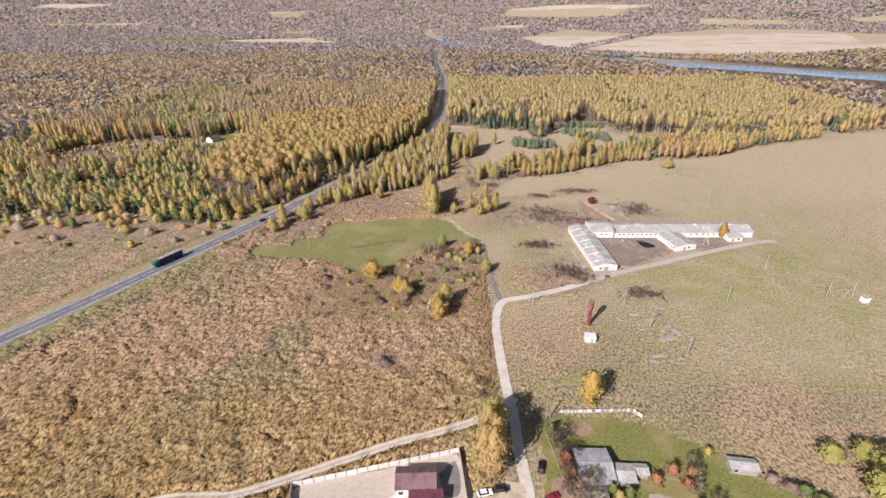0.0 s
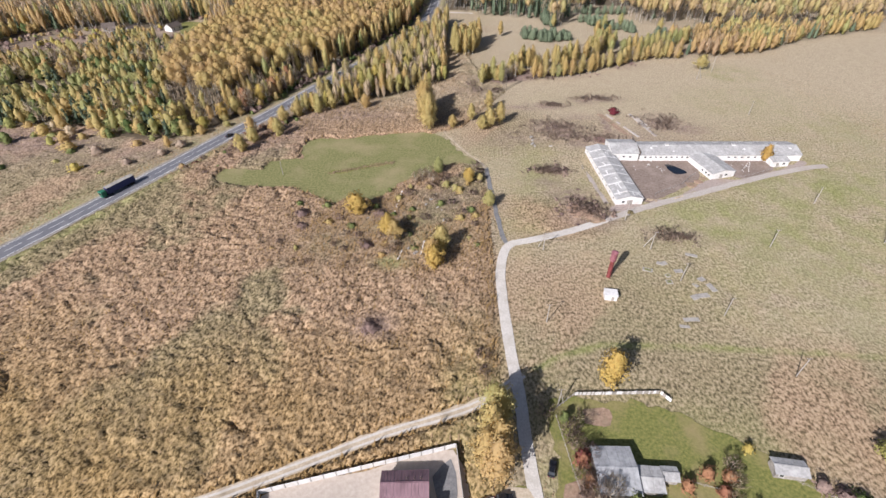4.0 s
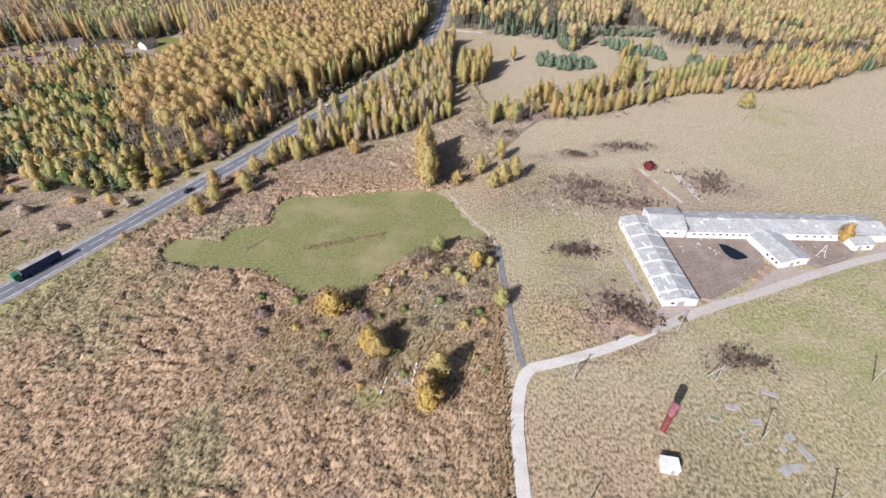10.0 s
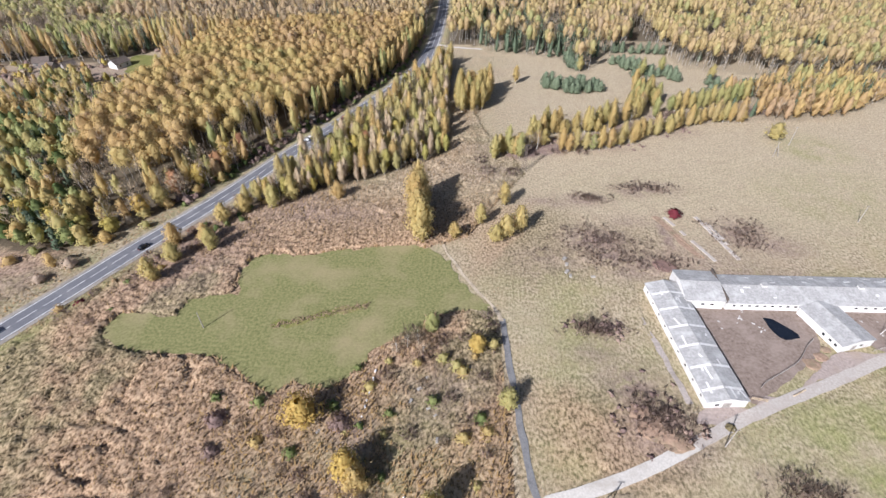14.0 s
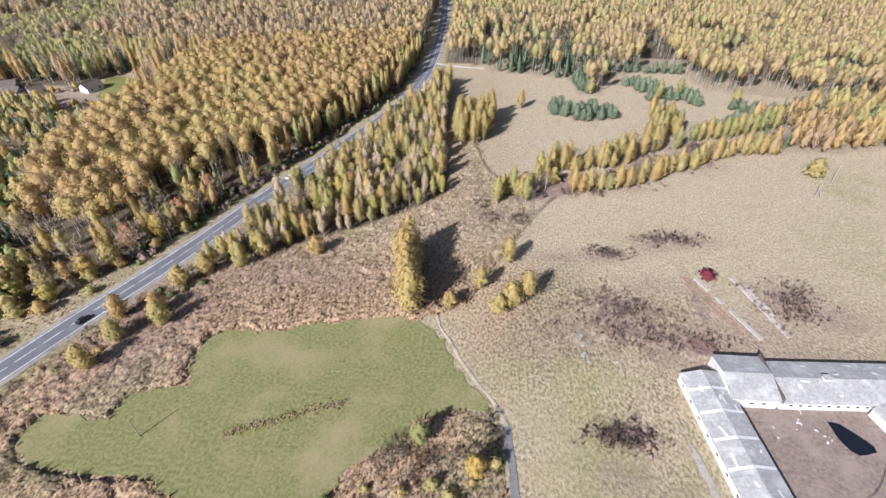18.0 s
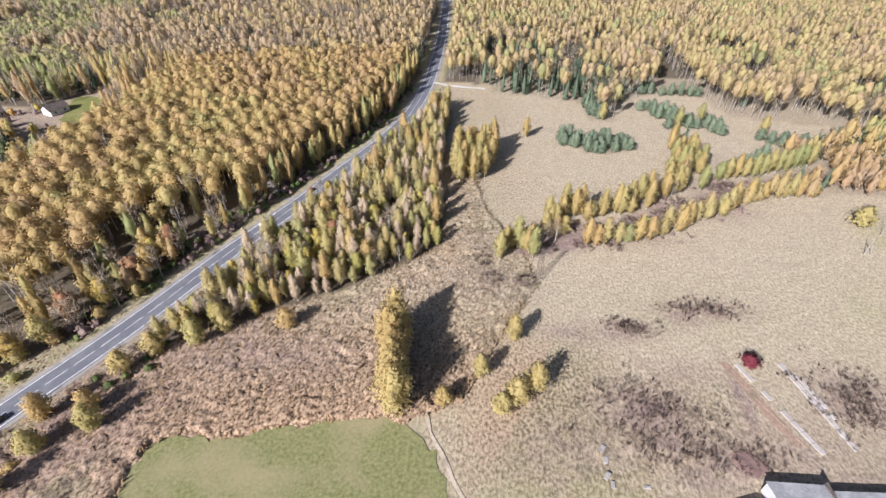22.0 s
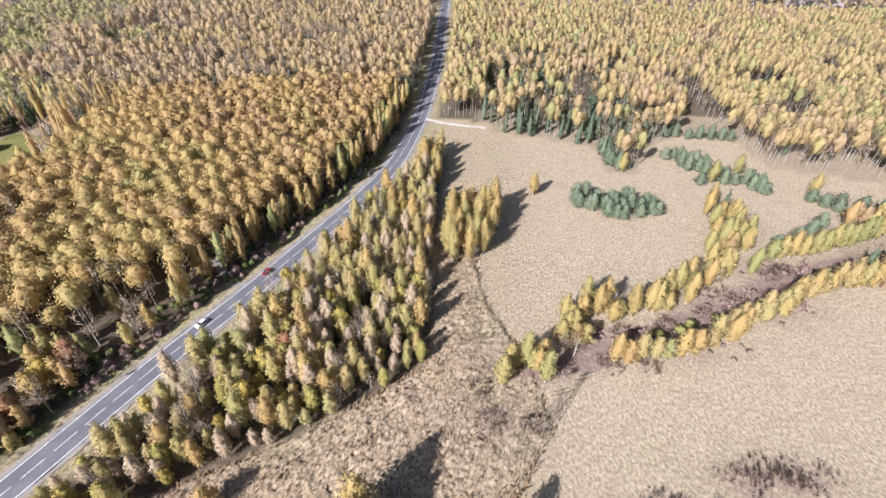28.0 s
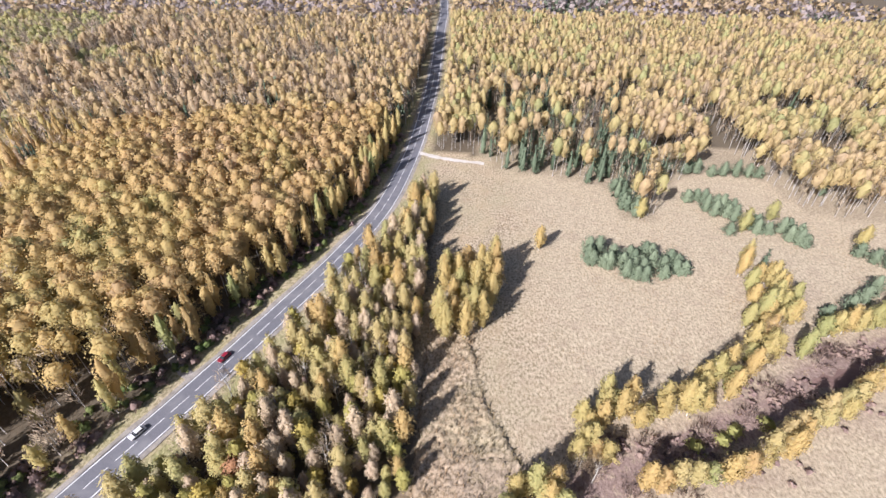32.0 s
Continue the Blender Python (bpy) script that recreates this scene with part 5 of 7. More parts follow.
    for z in (0.3, 0.7, 1.1):
        part("board", boxed(0, 4.2, -0.04, 0.04, z, z + 0.14), M_TIMBER, e)
    for x in (0, 2.0, 4.1):
        part("upright", boxed(x, x + 0.12, -0.09, -0.04, 0, 1.35), M_TIMBER, e)
    e = thing("hay_heap", pose(70.5, 173.5, 0), "small heap of straw before the barn door", "heap")
    hump(e, 1.5, 0.9, M_REED, 11)
    for x, y, r, h, sd in ((51, 171.5, 5.5, 1.1, 31), (55.5, 168.5, 4.0, 0.8, 32), (48, 176.5, 3.6, 0.9, 33)):
        e = thing("soil_heap", pose(x, y, 0), "heap of bare reddish-brown soil in rough grass", "heap", "soil heaps")
        hump(e, r, h, M_SOIL, sd)
    for k in range(26):
        x, y = (rng.uniform(120, 146), rng.uniform(205, 218)) if k % 2 else (rng.uniform(81, 95), rng.uniform(206, 217))
        e = thing("debris_slab", pose(x, y, 0.06, rng.normal() * 4, rng.normal() * 4, rng.uniform(0, 180)), "pale broken slab lying in the muddy yard", "debris", "yard debris")
        q = rng.uniform(0.18, 0.5)
        bm = box(bmesh.new(), -q, q, -q * 0.5, q * 0.5, 0, 0.12, None, 0.03)
        part("chunk", bm, M_PALEPAVE, e)
    for x, y, r, s in ((103, 196, 2.6, 1), (107, 199, 2.2, 2), (110, 202, 1.6, 3)):
        e = thing("rubble_heap", pose(x, y, 0), "low heap of brick rubble and boards", "heap", "rubble heaps")
        hump(e, r, 0.35, M_SOIL, s)
    e = thing("log", pose(94, 185.5, 0.25, 0, 0, 28), "pale felled log lying on grass", "log")
    bm = bmesh.new()
    tube(bm, (-2.4, 0, 0), (2.4, 0, 0.05), 0.24, 0.2, 8)
    part("stem", bm, M_TIMBER, e)
    # swing-like timber frame in the small yard
    e = thing("timber_a_frame", pose(132, 209.3, 0), "whitewashed timber A-frame in the muddy yard", "frame")
    for s in (-1, 1):
        bm = bmesh.new()
        tube(bm, (s * 1.5, 0, 0), (s * 0.12, 0, 5.2), 0.1, 0.08, 6)
        part("leg", bm, M_WHITEWASH, e)
    part("crossbar", boxed(-0.8, 0.8, -0.06, 0.06, 2.4, 2.55), M_WHITEWASH, e)
    tree("birch", M_YELLOW, M_BARK, 144.5, 218.4, 9, 4.8, 0.1, "yard_birch", "orange-yellow birch growing beside the barn annex")


def rails(e, line, mat, h, bars=2):
    """Posts and rails along a line, in the fence's own frame."""
    o = np.array(e.matrix_world.translation)[:2]
    for i, (x, y) in enumerate(line - o):
        bm = bmesh.new()
        tube(bm, (x, y, -0.2), (x + rng.normal() * 0.04, y, h * rng.uniform(0.92, 1.1)), 0.075, 0.06, 5)
        part("post", bm, mat, e)
    for a, b in zip((line - o)[:-1], (line - o)[1:]):
        for k in range(bars):
            z = h * (0.5 + 0.35 * k)
            bm = bmesh.new()
            tube(bm, (a[0], a[1], z + rng.normal() * 0.04), (b[0], b[1], z + rng.normal() * 0.04), 0.05, 0.04, 4)
            part("rail", bm, mat, e)


def hump(e, r, h, mat, seed):
    bm = bmesh.new()
    bmesh.ops.create_icosphere(bm, subdivisions=3, radius=1)
    for v in bm.verts:
        k = 1 + 0.35 * noise.noise(v.co * 1.7 + Vector((seed * 3.1, 0, 0)))
        v.co = Vector((v.co.x * r * k, v.co.y * r * 0.8 * k, max(-0.1, v.co.z * h * k)))
    part("mound", bm, mat, e)


def pole(x, y, h, label, lean=0.0, brace=None, arms=1, name="utility_pole", group="utility poles", mat=None):
    e = thing(name, pose(x, y, 0), label, "pole", group)
    m = mat or M_CONCRETE
    bm = bmesh.new()
    tube(bm, (0, 0, -0.3), (lean, 0, h), 0.17, 0.11, 8)
    part("shaft", bm, m, e)
    if brace:
        bm = bmesh.new()
        tube(bm, (brace[0], brace[1], -0.3), (lean * 0.8, 0, h * 0.86), 0.15, 0.11, 8)
        part("brace", bm, m, e)
    for k in range(arms):
        arm = part("crossarm", boxed(-0.8 + lean, 0.8 + lean, -0.05, 0.05, h - 0.35 - 0.6 * k, h - 0.23 - 0.6 * k), M_DARKBARK, e)
        for s in (-0.7, 0.0, 0.7):
            bm = bmesh.new()
            tube(bm, (s + lean, 0, h - 0.23 - 0.6 * k), (s + lean, 0, h - 0.02 - 0.6 * k), 0.04, 0.05, 6)
            part("insulator", bm, M_WHITEWASH, arm)
    return e


def wires(name, tops, label, sag=0.6):
    """Cables hung between pole tops: one mesh a span and strand."""
    e = thing(name, pose(*tops[0][:2], 0), label, "cable", "overhead cables")
    o = Vector((*tops[0][:2], 0))
    for a, b in zip(tops[:-1], tops[1:]):
        a, b = Vector(a) - o, Vector(b) - o
        side_v = (b - a).cross(Vector((0, 0, 1))).normalized()
        for s in (-0.7, 0.0, 0.7):
            bm = bmesh.new()
            pts = [a.lerp(b, t) + side_v * s - Vector((0, 0, sag * 4 * t * (1 - t))) for t in np.linspace(0, 1, 7)]
            rings = [[bm.verts.new(p + side_v * (0.016 * math.cos(k * 2.09)) + Vector((0, 0, 0.016 * math.sin(k * 2.09)))) for k in range(3)] for p in pts]
            for p, q in zip(rings[:-1], rings[1:]):
                for k in range(3):
                    bm.faces.new((p[k], p[(k + 1) % 3], q[(k + 1) % 3], q[k]))
            part("strand", bm, M_DARKBARK, e)


def meadow_things():
    # water tower and pump shed
    e = thing("water_tower", pose(53, 134, 0), "rusty red steel water tower with a wider faded tank", "water tower")
    bm = bmesh.new()
    tube(bm, (0, 0, -0.2), (0, 0, 7.4), 0.72, 0.72, 20)
    part("column", bm, M_RUST, e)
    bm = bmesh.new()
    tube(bm, (0, 0, 7.4), (0, 0, 8.0), 0.72, 1.1, 20)
    tube(bm, (0, 0, 8.0), (0, 0, 11.4), 1.1, 1.1, 20)
    tk = part("tank", bm, M_PINKRUST, e, "faded pink riveted tank")
    bm = bmesh.new()
    tube(bm, (0, 0, 11.4), (0, 0, 11.9), 1.16, 0.3, 20)
    part("lid", bm, M_PINKRUST, tk)
    bm = bmesh.new()
    for z in np.arange(0.5, 11, 0.45):
        box(bm, -0.22, 0.22, -1.34, -1.3, z, z + 0.04)
    for s in (-0.24, 0.22):
        box(bm, s, s + 0.03, -1.34, -1.3, 0.2, 11.6)
    part("ladder", bm, M_RUST, e)
    e = thing("pump_shed", pose(51.4, 124.0, 0, 0, 0, -6), "small white pump shed with a flat pale roof", "shed")
    part("wall", boxed(-2.0, 2.0, -1.6, 1.6, -0.2, 2.2), M_WHITEWASH, e)
    part("roof", box(bmesh.new(), -2.2, 2.2, -1.8, 1.8, 2.2, 2.36, None, 0.03), M_WHITEWASH, e)
    opening(e, 0.6, -1.62, 0, 0.9, 1.9, 0, M_WOOD, "door")
    e = thing("white_hut", pose(176, 155, 0, 0, 0, 10), "small white block hut on the meadow", "hut")
    part("wall", boxed(-1.4, 1.4, -1.2, 1.2, -0.2, 2.6), M_WHITEWASH, e)
    part("roof", box(bmesh.new(), -1.6, 1.6, -1.4, 1.4, 2.6, 2.75, None, 0.03), M_CONCRETE, e)
    # poles
    conc = "slim pale concrete power pole standing in dry grass"
    for x, y, l in ((29, 112, 0), (77.5, 133, 0.3), (86, 117, 0), (97, 94.5, 0.2), (67, 168, 0), (117, 153, 0), (149, 183, 0), (160, 271, 0)):
        pole(x, y, 8.2, conc, l)
    for x, y, b in ((72, 150, (-2.2, 1.5)), (32, 148, (-1.6, 2.0)), (161, 157, (3.2, 1.6)), (173, 158.5, (-2.6, 1.0)), (151, 326, (3, 0.6))):
        pole(x, y, 8.2, "braced pale concrete power pole on the meadow", 0.0, b)
    pole(165, 339, 10.5, "tall bare wooden mast pole at the field edge", 0, None, 1)
    pole(-82, 198, 7.0, "thin wooden pole standing in the green field", 0, None, 0, "wooden_pole", "wooden poles", M_WOOD)
    pole(117, 70, 7.5, conc)
    wires("overhead_cable", [(28.4, 82, 7.9), (29, 112, 7.9), (32, 148, 7.9), (67, 168, 7.9)], "thin dark power cables between concrete poles")
    wires("overhead_cable", [(86, 117, 7.9), (77.5, 133, 7.9), (72, 150, 7.9), (67, 168, 7.9)], "thin dark power cables between concrete poles")
    wires("overhead_cable", [(-95, 143, 8.4), (-30, 146, 8.0), (32, 148, 7.9)], "thin dark power cables between concrete poles", 1.6)
    # lattice pylon
    e = thing("lattice_pylon", pose(25.5, 303, 0, 0, 0, 20), "dark weathered steel lattice pylon at the edge of the reeds", "pylon")
    for sx, sy in ((-1, -1), (1, -1), (1, 1), (-1, 1)):
        bm = bmesh.new()
        tube(bm, (sx * 1.1, sy * 1.1, -0.2), (sx * 0.3, sy * 0.3, 14), 0.1, 0.06, 5)
        part("leg", bm, M_DARKBARK, e)
    for k in range(9):
        z0, z1 = 1.5 * k, 1.5 * k + 1.5
        r0, r1 = 1.1 - 0.057 * z0, 1.1 - 0.057 * z1
        bm = bmesh.new()
        for (ax, ay), (bx, by) in zip(((-1, -1), (1, -1), (1, 1), (-1, 1)), ((1, -1), (1, 1), (-1, 1), (-1, -1))):
            tube(bm, (ax * r0, ay * r0, z0), (bx * r1, by * r1, z1), 0.05, 0.05, 4)
        part("brace", bm, M_DARKBARK, e)
    for z in (11.5, 13.2):
        part("crossarm", boxed(-2.4, 2.4, -0.1, 0.1, z, z + 0.16), M_DARKBARK, e)
    # concrete slabs sunk in the grass
    for i, (x, y, w, d, a) in enumerate(((86, 147, 4.2, 1.6, -18), (67.8, 138.3, 3.4, 1.8, -16), (73.1, 142.0, 2.2, 1.6, -25), (74.5, 142, 2.4, 1.8, 20), (74, 135.5, 1.8, 1.5, 30), (73.5, 132.3, 2.2, 2.0, 0), (78.5, 138, 3.0, 1.8, 5), (85, 134, 2.6, 2.0, 30), (87, 130, 2.0, 4.0, 20), (82.5, 126, 4.6, 2.0, 10), (79.5, 125, 2.2, 2.2, 20), (82, 131, 1.8, 2.0, 30), (75, 115, 5.0, 1.6, 3), (72, 112, 3.2, 1.2, -6))):
        e = thing("concrete_slab", pose(x, y, 0, rng.normal() * 1.5, rng.normal() * 1.5, a), "broken grey concrete slab sunk in meadow grass", "slab", "meadow slabs")
        part("plate", box(bmesh.new(), -w / 2, w / 2, -d / 2, d / 2, -0.15, 0.22, None, 0.05), M_CONCRETE, e)
        if i in (1, 4, 5):
            part("pit", boxed(-w * 0.33, w * 0.33, -d * 0.3, d * 0.3, 0.2, 0.235), M_LAWN, e)
    # old foundations
    for (x0, y0), (x1, y1), wd in (((76, 269.5), (88.5, 243), 0.5), ((81, 269), (92, 241.5), 1.4), ((94, 270), (101, 243), 1.5), ((97, 266), (100.5, 252), 1.2)):
        n = 9
        e = thing("foundation_wall", pose(x0, y0, 0), "low crumbling concrete foundation strip in dry grass", "foundation", "old foundations")
        for k in range(n):
            if rng.random() < 0.12:
                continue
            a, b = np.array((x1 - x0, y1 - y0)) * k / n, np.array((x1 - x0, y1 - y0)) * (k + 0.95) / n
            bm = bmesh.new()
            ang = math.degrees(math.atan2(b[1] - a[1], b[0] - a[0]))
            ln = float(np.hypot(*(b - a)))
            box(bm, 0, ln, -wd / 2, wd / 2, -0.2, 0.32 + 0.2 * rng.random(), pose(a[0], a[1], 0, 0, 0, ang), 0.06)
            part("block", bm, M_FARMGRAVEL if wd > 1 else M_SOIL, e)
    tagged(patch("foundation_ditch", [(76.5, 268), (79, 268.5), (87, 246), (85, 244.5)], 0.3, M_SOIL, 0.5), "bare brown ditch between old foundations", "ground", kind="structure")
    # white blocks and posts of the ruin in the thicket
    for (x0, y0), (x1, y1), n in (((-26.5, 168), (-25, 187), 8), ((-21.5, 140), (-20.5, 146), 4), ((-13.5, 143), (-12.6, 152), 6)):
        e = thing("ruined_wall", pose(x0, y0, 0), "row of broken whitewashed pillars in a thicket", "ruin", "farm ruins")
        for k in range(n):
            t = (k + 0.2 * rng.random()) / n
            bm = bmesh.new()
            box(bm, -0.22, 0.22, -0.45, 0.45, -0.2, 0.5 + 0.6 * rng.random(), pose((x1 - x0) * t, (y1 - y0) * t, 0, 0, rng.normal() * 4, rng.normal() * 8), 0.05)
            part("pillar", bm, M_WHITEWASH, e)
    for x, y, s in ((-51, 148, 0.8), (-48.5, 140, 0.9), (-53, 152, 0.6), (-50, 160, 0.7), (-37, 165.5, 0.8), (-35, 166.5, 0.6), (-18.5, 146.5, 1.0), (-16, 147, 0.8), (-15.5, 144, 1.2), (-17, 148.5, 0.7), (-14, 176, 0.8), (-12, 180, 0.9), (-10, 184, 0.7), (-8, 178, 0.6), (-6, 165, 0.9), (-5, 163, 0.6), (-9, 174, 0.7), (-62, 155, 0.6), (-60, 150, 0.5), (36, 239, 1.3), (36.5, 236, 1.1), (36, 232, 1.3), (37, 230, 1.0), (45, 230, 1.0), (-23, 173, 0.6), (-7, 172, 0.7)):
        e = thing("masonry_block", pose(x, y, 0, 0, 0, rng.uniform(0, 90)), "pale broken masonry block lying in rough grass", "rubble", "masonry blocks")
        bm = bmesh.new()
        box(bm, -s * 0.8, s * 0.8, -s * 0.45, s * 0.45, -0.15, s * 0.6, None, 0.08)
        for v in bm.verts:
            v.co += Vector(rng.normal(0, 0.06, 3))
        part("lump", bm, M_CONCRETE, e)
    part_line = thing("pale_beam", pose(-20, 139.5, 0.15, 0, 0, 2), "pale timber beam lying on grass by the ruin", "beam")
    part("timber", boxed(-2.8, 2.8, -0.12, 0.12, 0, 0.25), M_TIMBER, part_line)
    e = thing("scrap_heap", pose(72, 237.5, 0), "heap of reddish-brown brushwood and boards", "heap")
    hump(e, 4.2, 0.8, M_TARN, 21)


farm()
meadow_things()

# ---- village ----
def car(x, y, ang, mat, label, group="parked cars"):
    e = thing("car", pose(x, y, 0.12, 0, 0, ang), label, "car", group)
    bm = box(bmesh.new(), -2.15, 2.15, -0.85, 0.85, 0.3, 0.85, None, 0.12)
    part("body", bm, mat, e)
    bm = bmesh.new()
    lo = [bm.verts.new(c) for c in ((-1.7, -0.8, 0.84), (1.1, -0.8, 0.84), (1.1, 0.8, 0.84), (-1.7, 0.8, 0.84))]
    hi = [bm.verts.new(c) for c in ((-1.25, -0.65, 1.4), (0.45, -0.65, 1.4), (0.45, 0.65, 1.4), (-1.25, 0.65, 1.4))]
    for i in range(4):
        bm.faces.new((lo[i], lo[(i + 1) % 4], hi[(i + 1) % 4], hi[i]))
    bm.faces.new(hi)
    part("glasshouse", bm, M_DARKGLASS, e)
    part("roof", box(bmesh.new(), -1.28, 0.48, -0.68, 0.68, 1.39, 1.46, None, 0.03), mat, e)
    for wx in (-1.35, 1.35):
        for wy in (-0.8, 0.8):
            bm = bmesh.new()
            tube(bm, (wx, wy - 0.1, 0.3), (wx, wy + 0.1, 0.3), 0.32, 0.32, 12)
            w = part("wheel", bm, M_TYRE, e)
            bm = bmesh.new()
            tube(bm, (wx, wy - 0.115, 0.3), (wx, wy + 0.115, 0.3), 0.18, 0.18, 8)
            part("rim", bm, M_CONCRETE, w)
    for s in (-0.6, 0.6):
        part("headlight", boxed(2.12, 2.17, s - 0.18, s + 0.18, 0.6, 0.74), M_WHITECAR, e)
        part("tail_light", boxed(-2.17, -2.12, s - 0.18, s + 0.18, 0.62, 0.76), M_REDCAR, e)
    return e


def truck(x, y, ang):
    e = thing("articulated_truck", pose(x, y, 0.12, 0, 0, ang), "articulated truck with dark blue curtain sides and pale roof", "truck")
    part("trailer", box(bmesh.new(), -8.2, 4.6, -1.25, 1.25, 1.1, 3.9, None, 0.05), M_BLUE, e)
    part("trailer_roof", boxed(-8.2, 4.6, -1.27, 1.27, 3.9, 3.98), M_CONCRETE, e)
    cab = part("cab", box(bmesh.new(), 5.2, 7.4, -1.25, 1.25, 0.6, 3.4, None, 0.15), M_GREENSHEET, e)
    part("windscreen", boxed(7.39, 7.43, -1.1, 1.1, 1.9, 2.8), M_DARKGLASS, cab)
    part("chassis", boxed(-8.0, 7.0, -0.5, 0.5, 0.6, 1.1), M_TYRE, e)
    for wx in (-7, -5.7, -4.4, 3.2, 6.2):
        for wy in (-1.05, 1.05):
            bm = bmesh.new()
            tube(bm, (wx, wy - 0.15, 0.5), (wx, wy + 0.15, 0.5), 0.5, 0.5, 12)
            part("wheel", bm, M_TYRE, e)
    return e


def panel_fence(a, b, n, h, mat, label, name="panel_fence", skip=()):
    a, b = np.array(a, float), np.array(b, float)
    ang = math.degrees(math.atan2(*(b - a)[::-1]))
    ln = float(np.hypot(*(b - a))) / n
    e = thing(name, pose(a[0], a[1], 0, 0, 0, ang), label, "fence", "plot fences")
    for i in range(n):
        part("post", boxed(i * ln - 0.09, i * ln + 0.09, -0.09, 0.09, -0.2, h + 0.08), M_CONCRETE, e)
        if i not in skip:
            part("panel", box(bmesh.new(), i * ln + 0.12, (i + 1) * ln - 0.12, -0.04, 0.04, 0.03, h, None, 0.015), mat, e)
    part("post", boxed(n * ln - 0.09, n * ln + 0.09, -0.09, 0.09, -0.2, h + 0.08), M_CONCRETE, e)
    return e


def plot():
    A, B, C, D = (-39.4, 36.9), (-44, 56), (1.5, 69.4), (4.5, 49.5)
    tagged(patch("sandy_yard", [(-38.8, 37.6), (-43.4, 55.6), (-20, 62.5), (0.8, 68.6), (3.8, 50.2), (-18, 43.5)], 0.06, M_SAND, 0.15, 6.0), "bare sandy yard inside the fenced plot", "ground", kind="structure")
    panel_fence(B, C, 16, 2.0, M_WHITEWASH, "pale concrete panel fence round the sandy plot")
    panel_fence(A, B, 7, 2.0, M_WHITEWASH, "pale concrete panel fence in its own shade")
    panel_fence(D, C, 7, 2.0, M_CONCRETE, "grey panel fence behind the maroon-roofed house")
    panel_fence(A, (-26, 40.8), 5, 2.0, M_GREENSHEET, "green sheet-metal fence panels of the plot")
    panel_fence((-26, 40.8), (-14.6, 44.0), 4, 0.9, M_CONCRETE, "low unfinished concrete fence base")
    panel_fence((-14.6, 44.0), D, 8, 2.0, M_GREENSHEET, "green sheet-metal fence panels of the plot")
    e = thing("maroon_roofed_house", pose(-10.0, 57.9, 0, 0, 0, 4), "white rendered house with ribbed maroon metal roof", "house")
    gable_house(e, 10.4, 6.6, 3.4, 5.0, M_WHITEWASH, M_MAUVE, 0.4, 14)
    opening(e, -4.0, -3.32, 1.0, 1.2, 1.3, 0)
    for x in (0.4, 2.2, 3.6):
        bm = bmesh.new()
        tube(bm, (x, 1.0, 4.4), (x, 1.0, 5.4), 0.12, 0.12, 8)
        part("flue", bm, M_DARKBARK, e)
    e = thing("house_extension", pose(-6.9, 53.0, 0, 0, 0, 4), "white extension with a lower maroon metal roof", "house")
    part("wall", boxed(-4.2, 4.2, -1.7, 1.4, -0.2, 2.7), M_WHITEWASH, e)
    for i in range(11):
        bm = bmesh.new()
        x0, x1 = -4.6 + 9.2 * i / 11, -4.6 + 9.2 * (i + 1) / 11 - 0.02
        slab(bm, [(x0, -2.1, 2.72 + 0.03 * (i % 2)), (x1, -2.1, 2.72 + 0.03 * (i % 2)), (x1, 1.5, 3.4 + 0.03 * (i % 2)), (x0, 1.5, 3.4 + 0.03 * (i % 2))], 0.1)
        part("roof_sheet", bm, M_MAROON, e)
    for x in (-2.9, -0.2, 2.6):
        opening(e, x, -1.72, 0.8, 1.5, 1.3, 0)
    tagged(patch("paved_court", [(-16.5, 45.6), (-10, 46.6), (-1.0, 49.3), (3.2, 50.4), (2.6, 53.8), (-1.6, 53.2), (-11.0, 51.4), (-13, 55), (-17, 54)], 0.1, M_PALEPAVE, 0.1, 6.0), "pale paved court round the white house", "paving", kind="structure")
    tagged(patch("grey_court", [(-4.0, 61.6), (0.2, 66.4), (2.2, 58.5), (1.2, 55.0), (-2.0, 55.5)], 0.125, M_OLDASPHALT, 0.2, 4.0), "dark gravel court beside the house", "ground", kind="structure")
    for x, y, w, d, lab in ((-8, 44.0, 3.2, 0.9, 0), (-4.5, 45.0, 3.0, 0.8, 1), (-12.4, 43.2, 1.6, 0.8, 0), (-1.5, 46.2, 2.4, 0.9, 1)):
        e = thing("block_stack", pose(x, y, 0, 0, 0, 15), "low stack of pale concrete blocks beside the green fence", "blocks", "block stacks")
        for k in range(int(w / 0.8)):
            part("block", box(bmesh.new(), -w / 2 + 0.8 * k, -w / 2 + 0.8 * k + 0.74, -d / 2, d / 2, 0, 0.6 + 0.2 * ((k + lab) % 2), None, 0.03), M_PALEPAVE, e)
    e = thing("entrance_gate", pose(4.6, 50.0, 0, 0, 0, 75), "tall white sliding gate at the plot entrance", "gate")
    part("leaf", boxed(0, 4.0, -0.04, 0.04, 0.05, 2.1), M_WHITEWASH, e)
    part("rail", boxed(0, 4.0, -0.07, -0.04, 1.8, 1.9), M_CONCRETE, e)


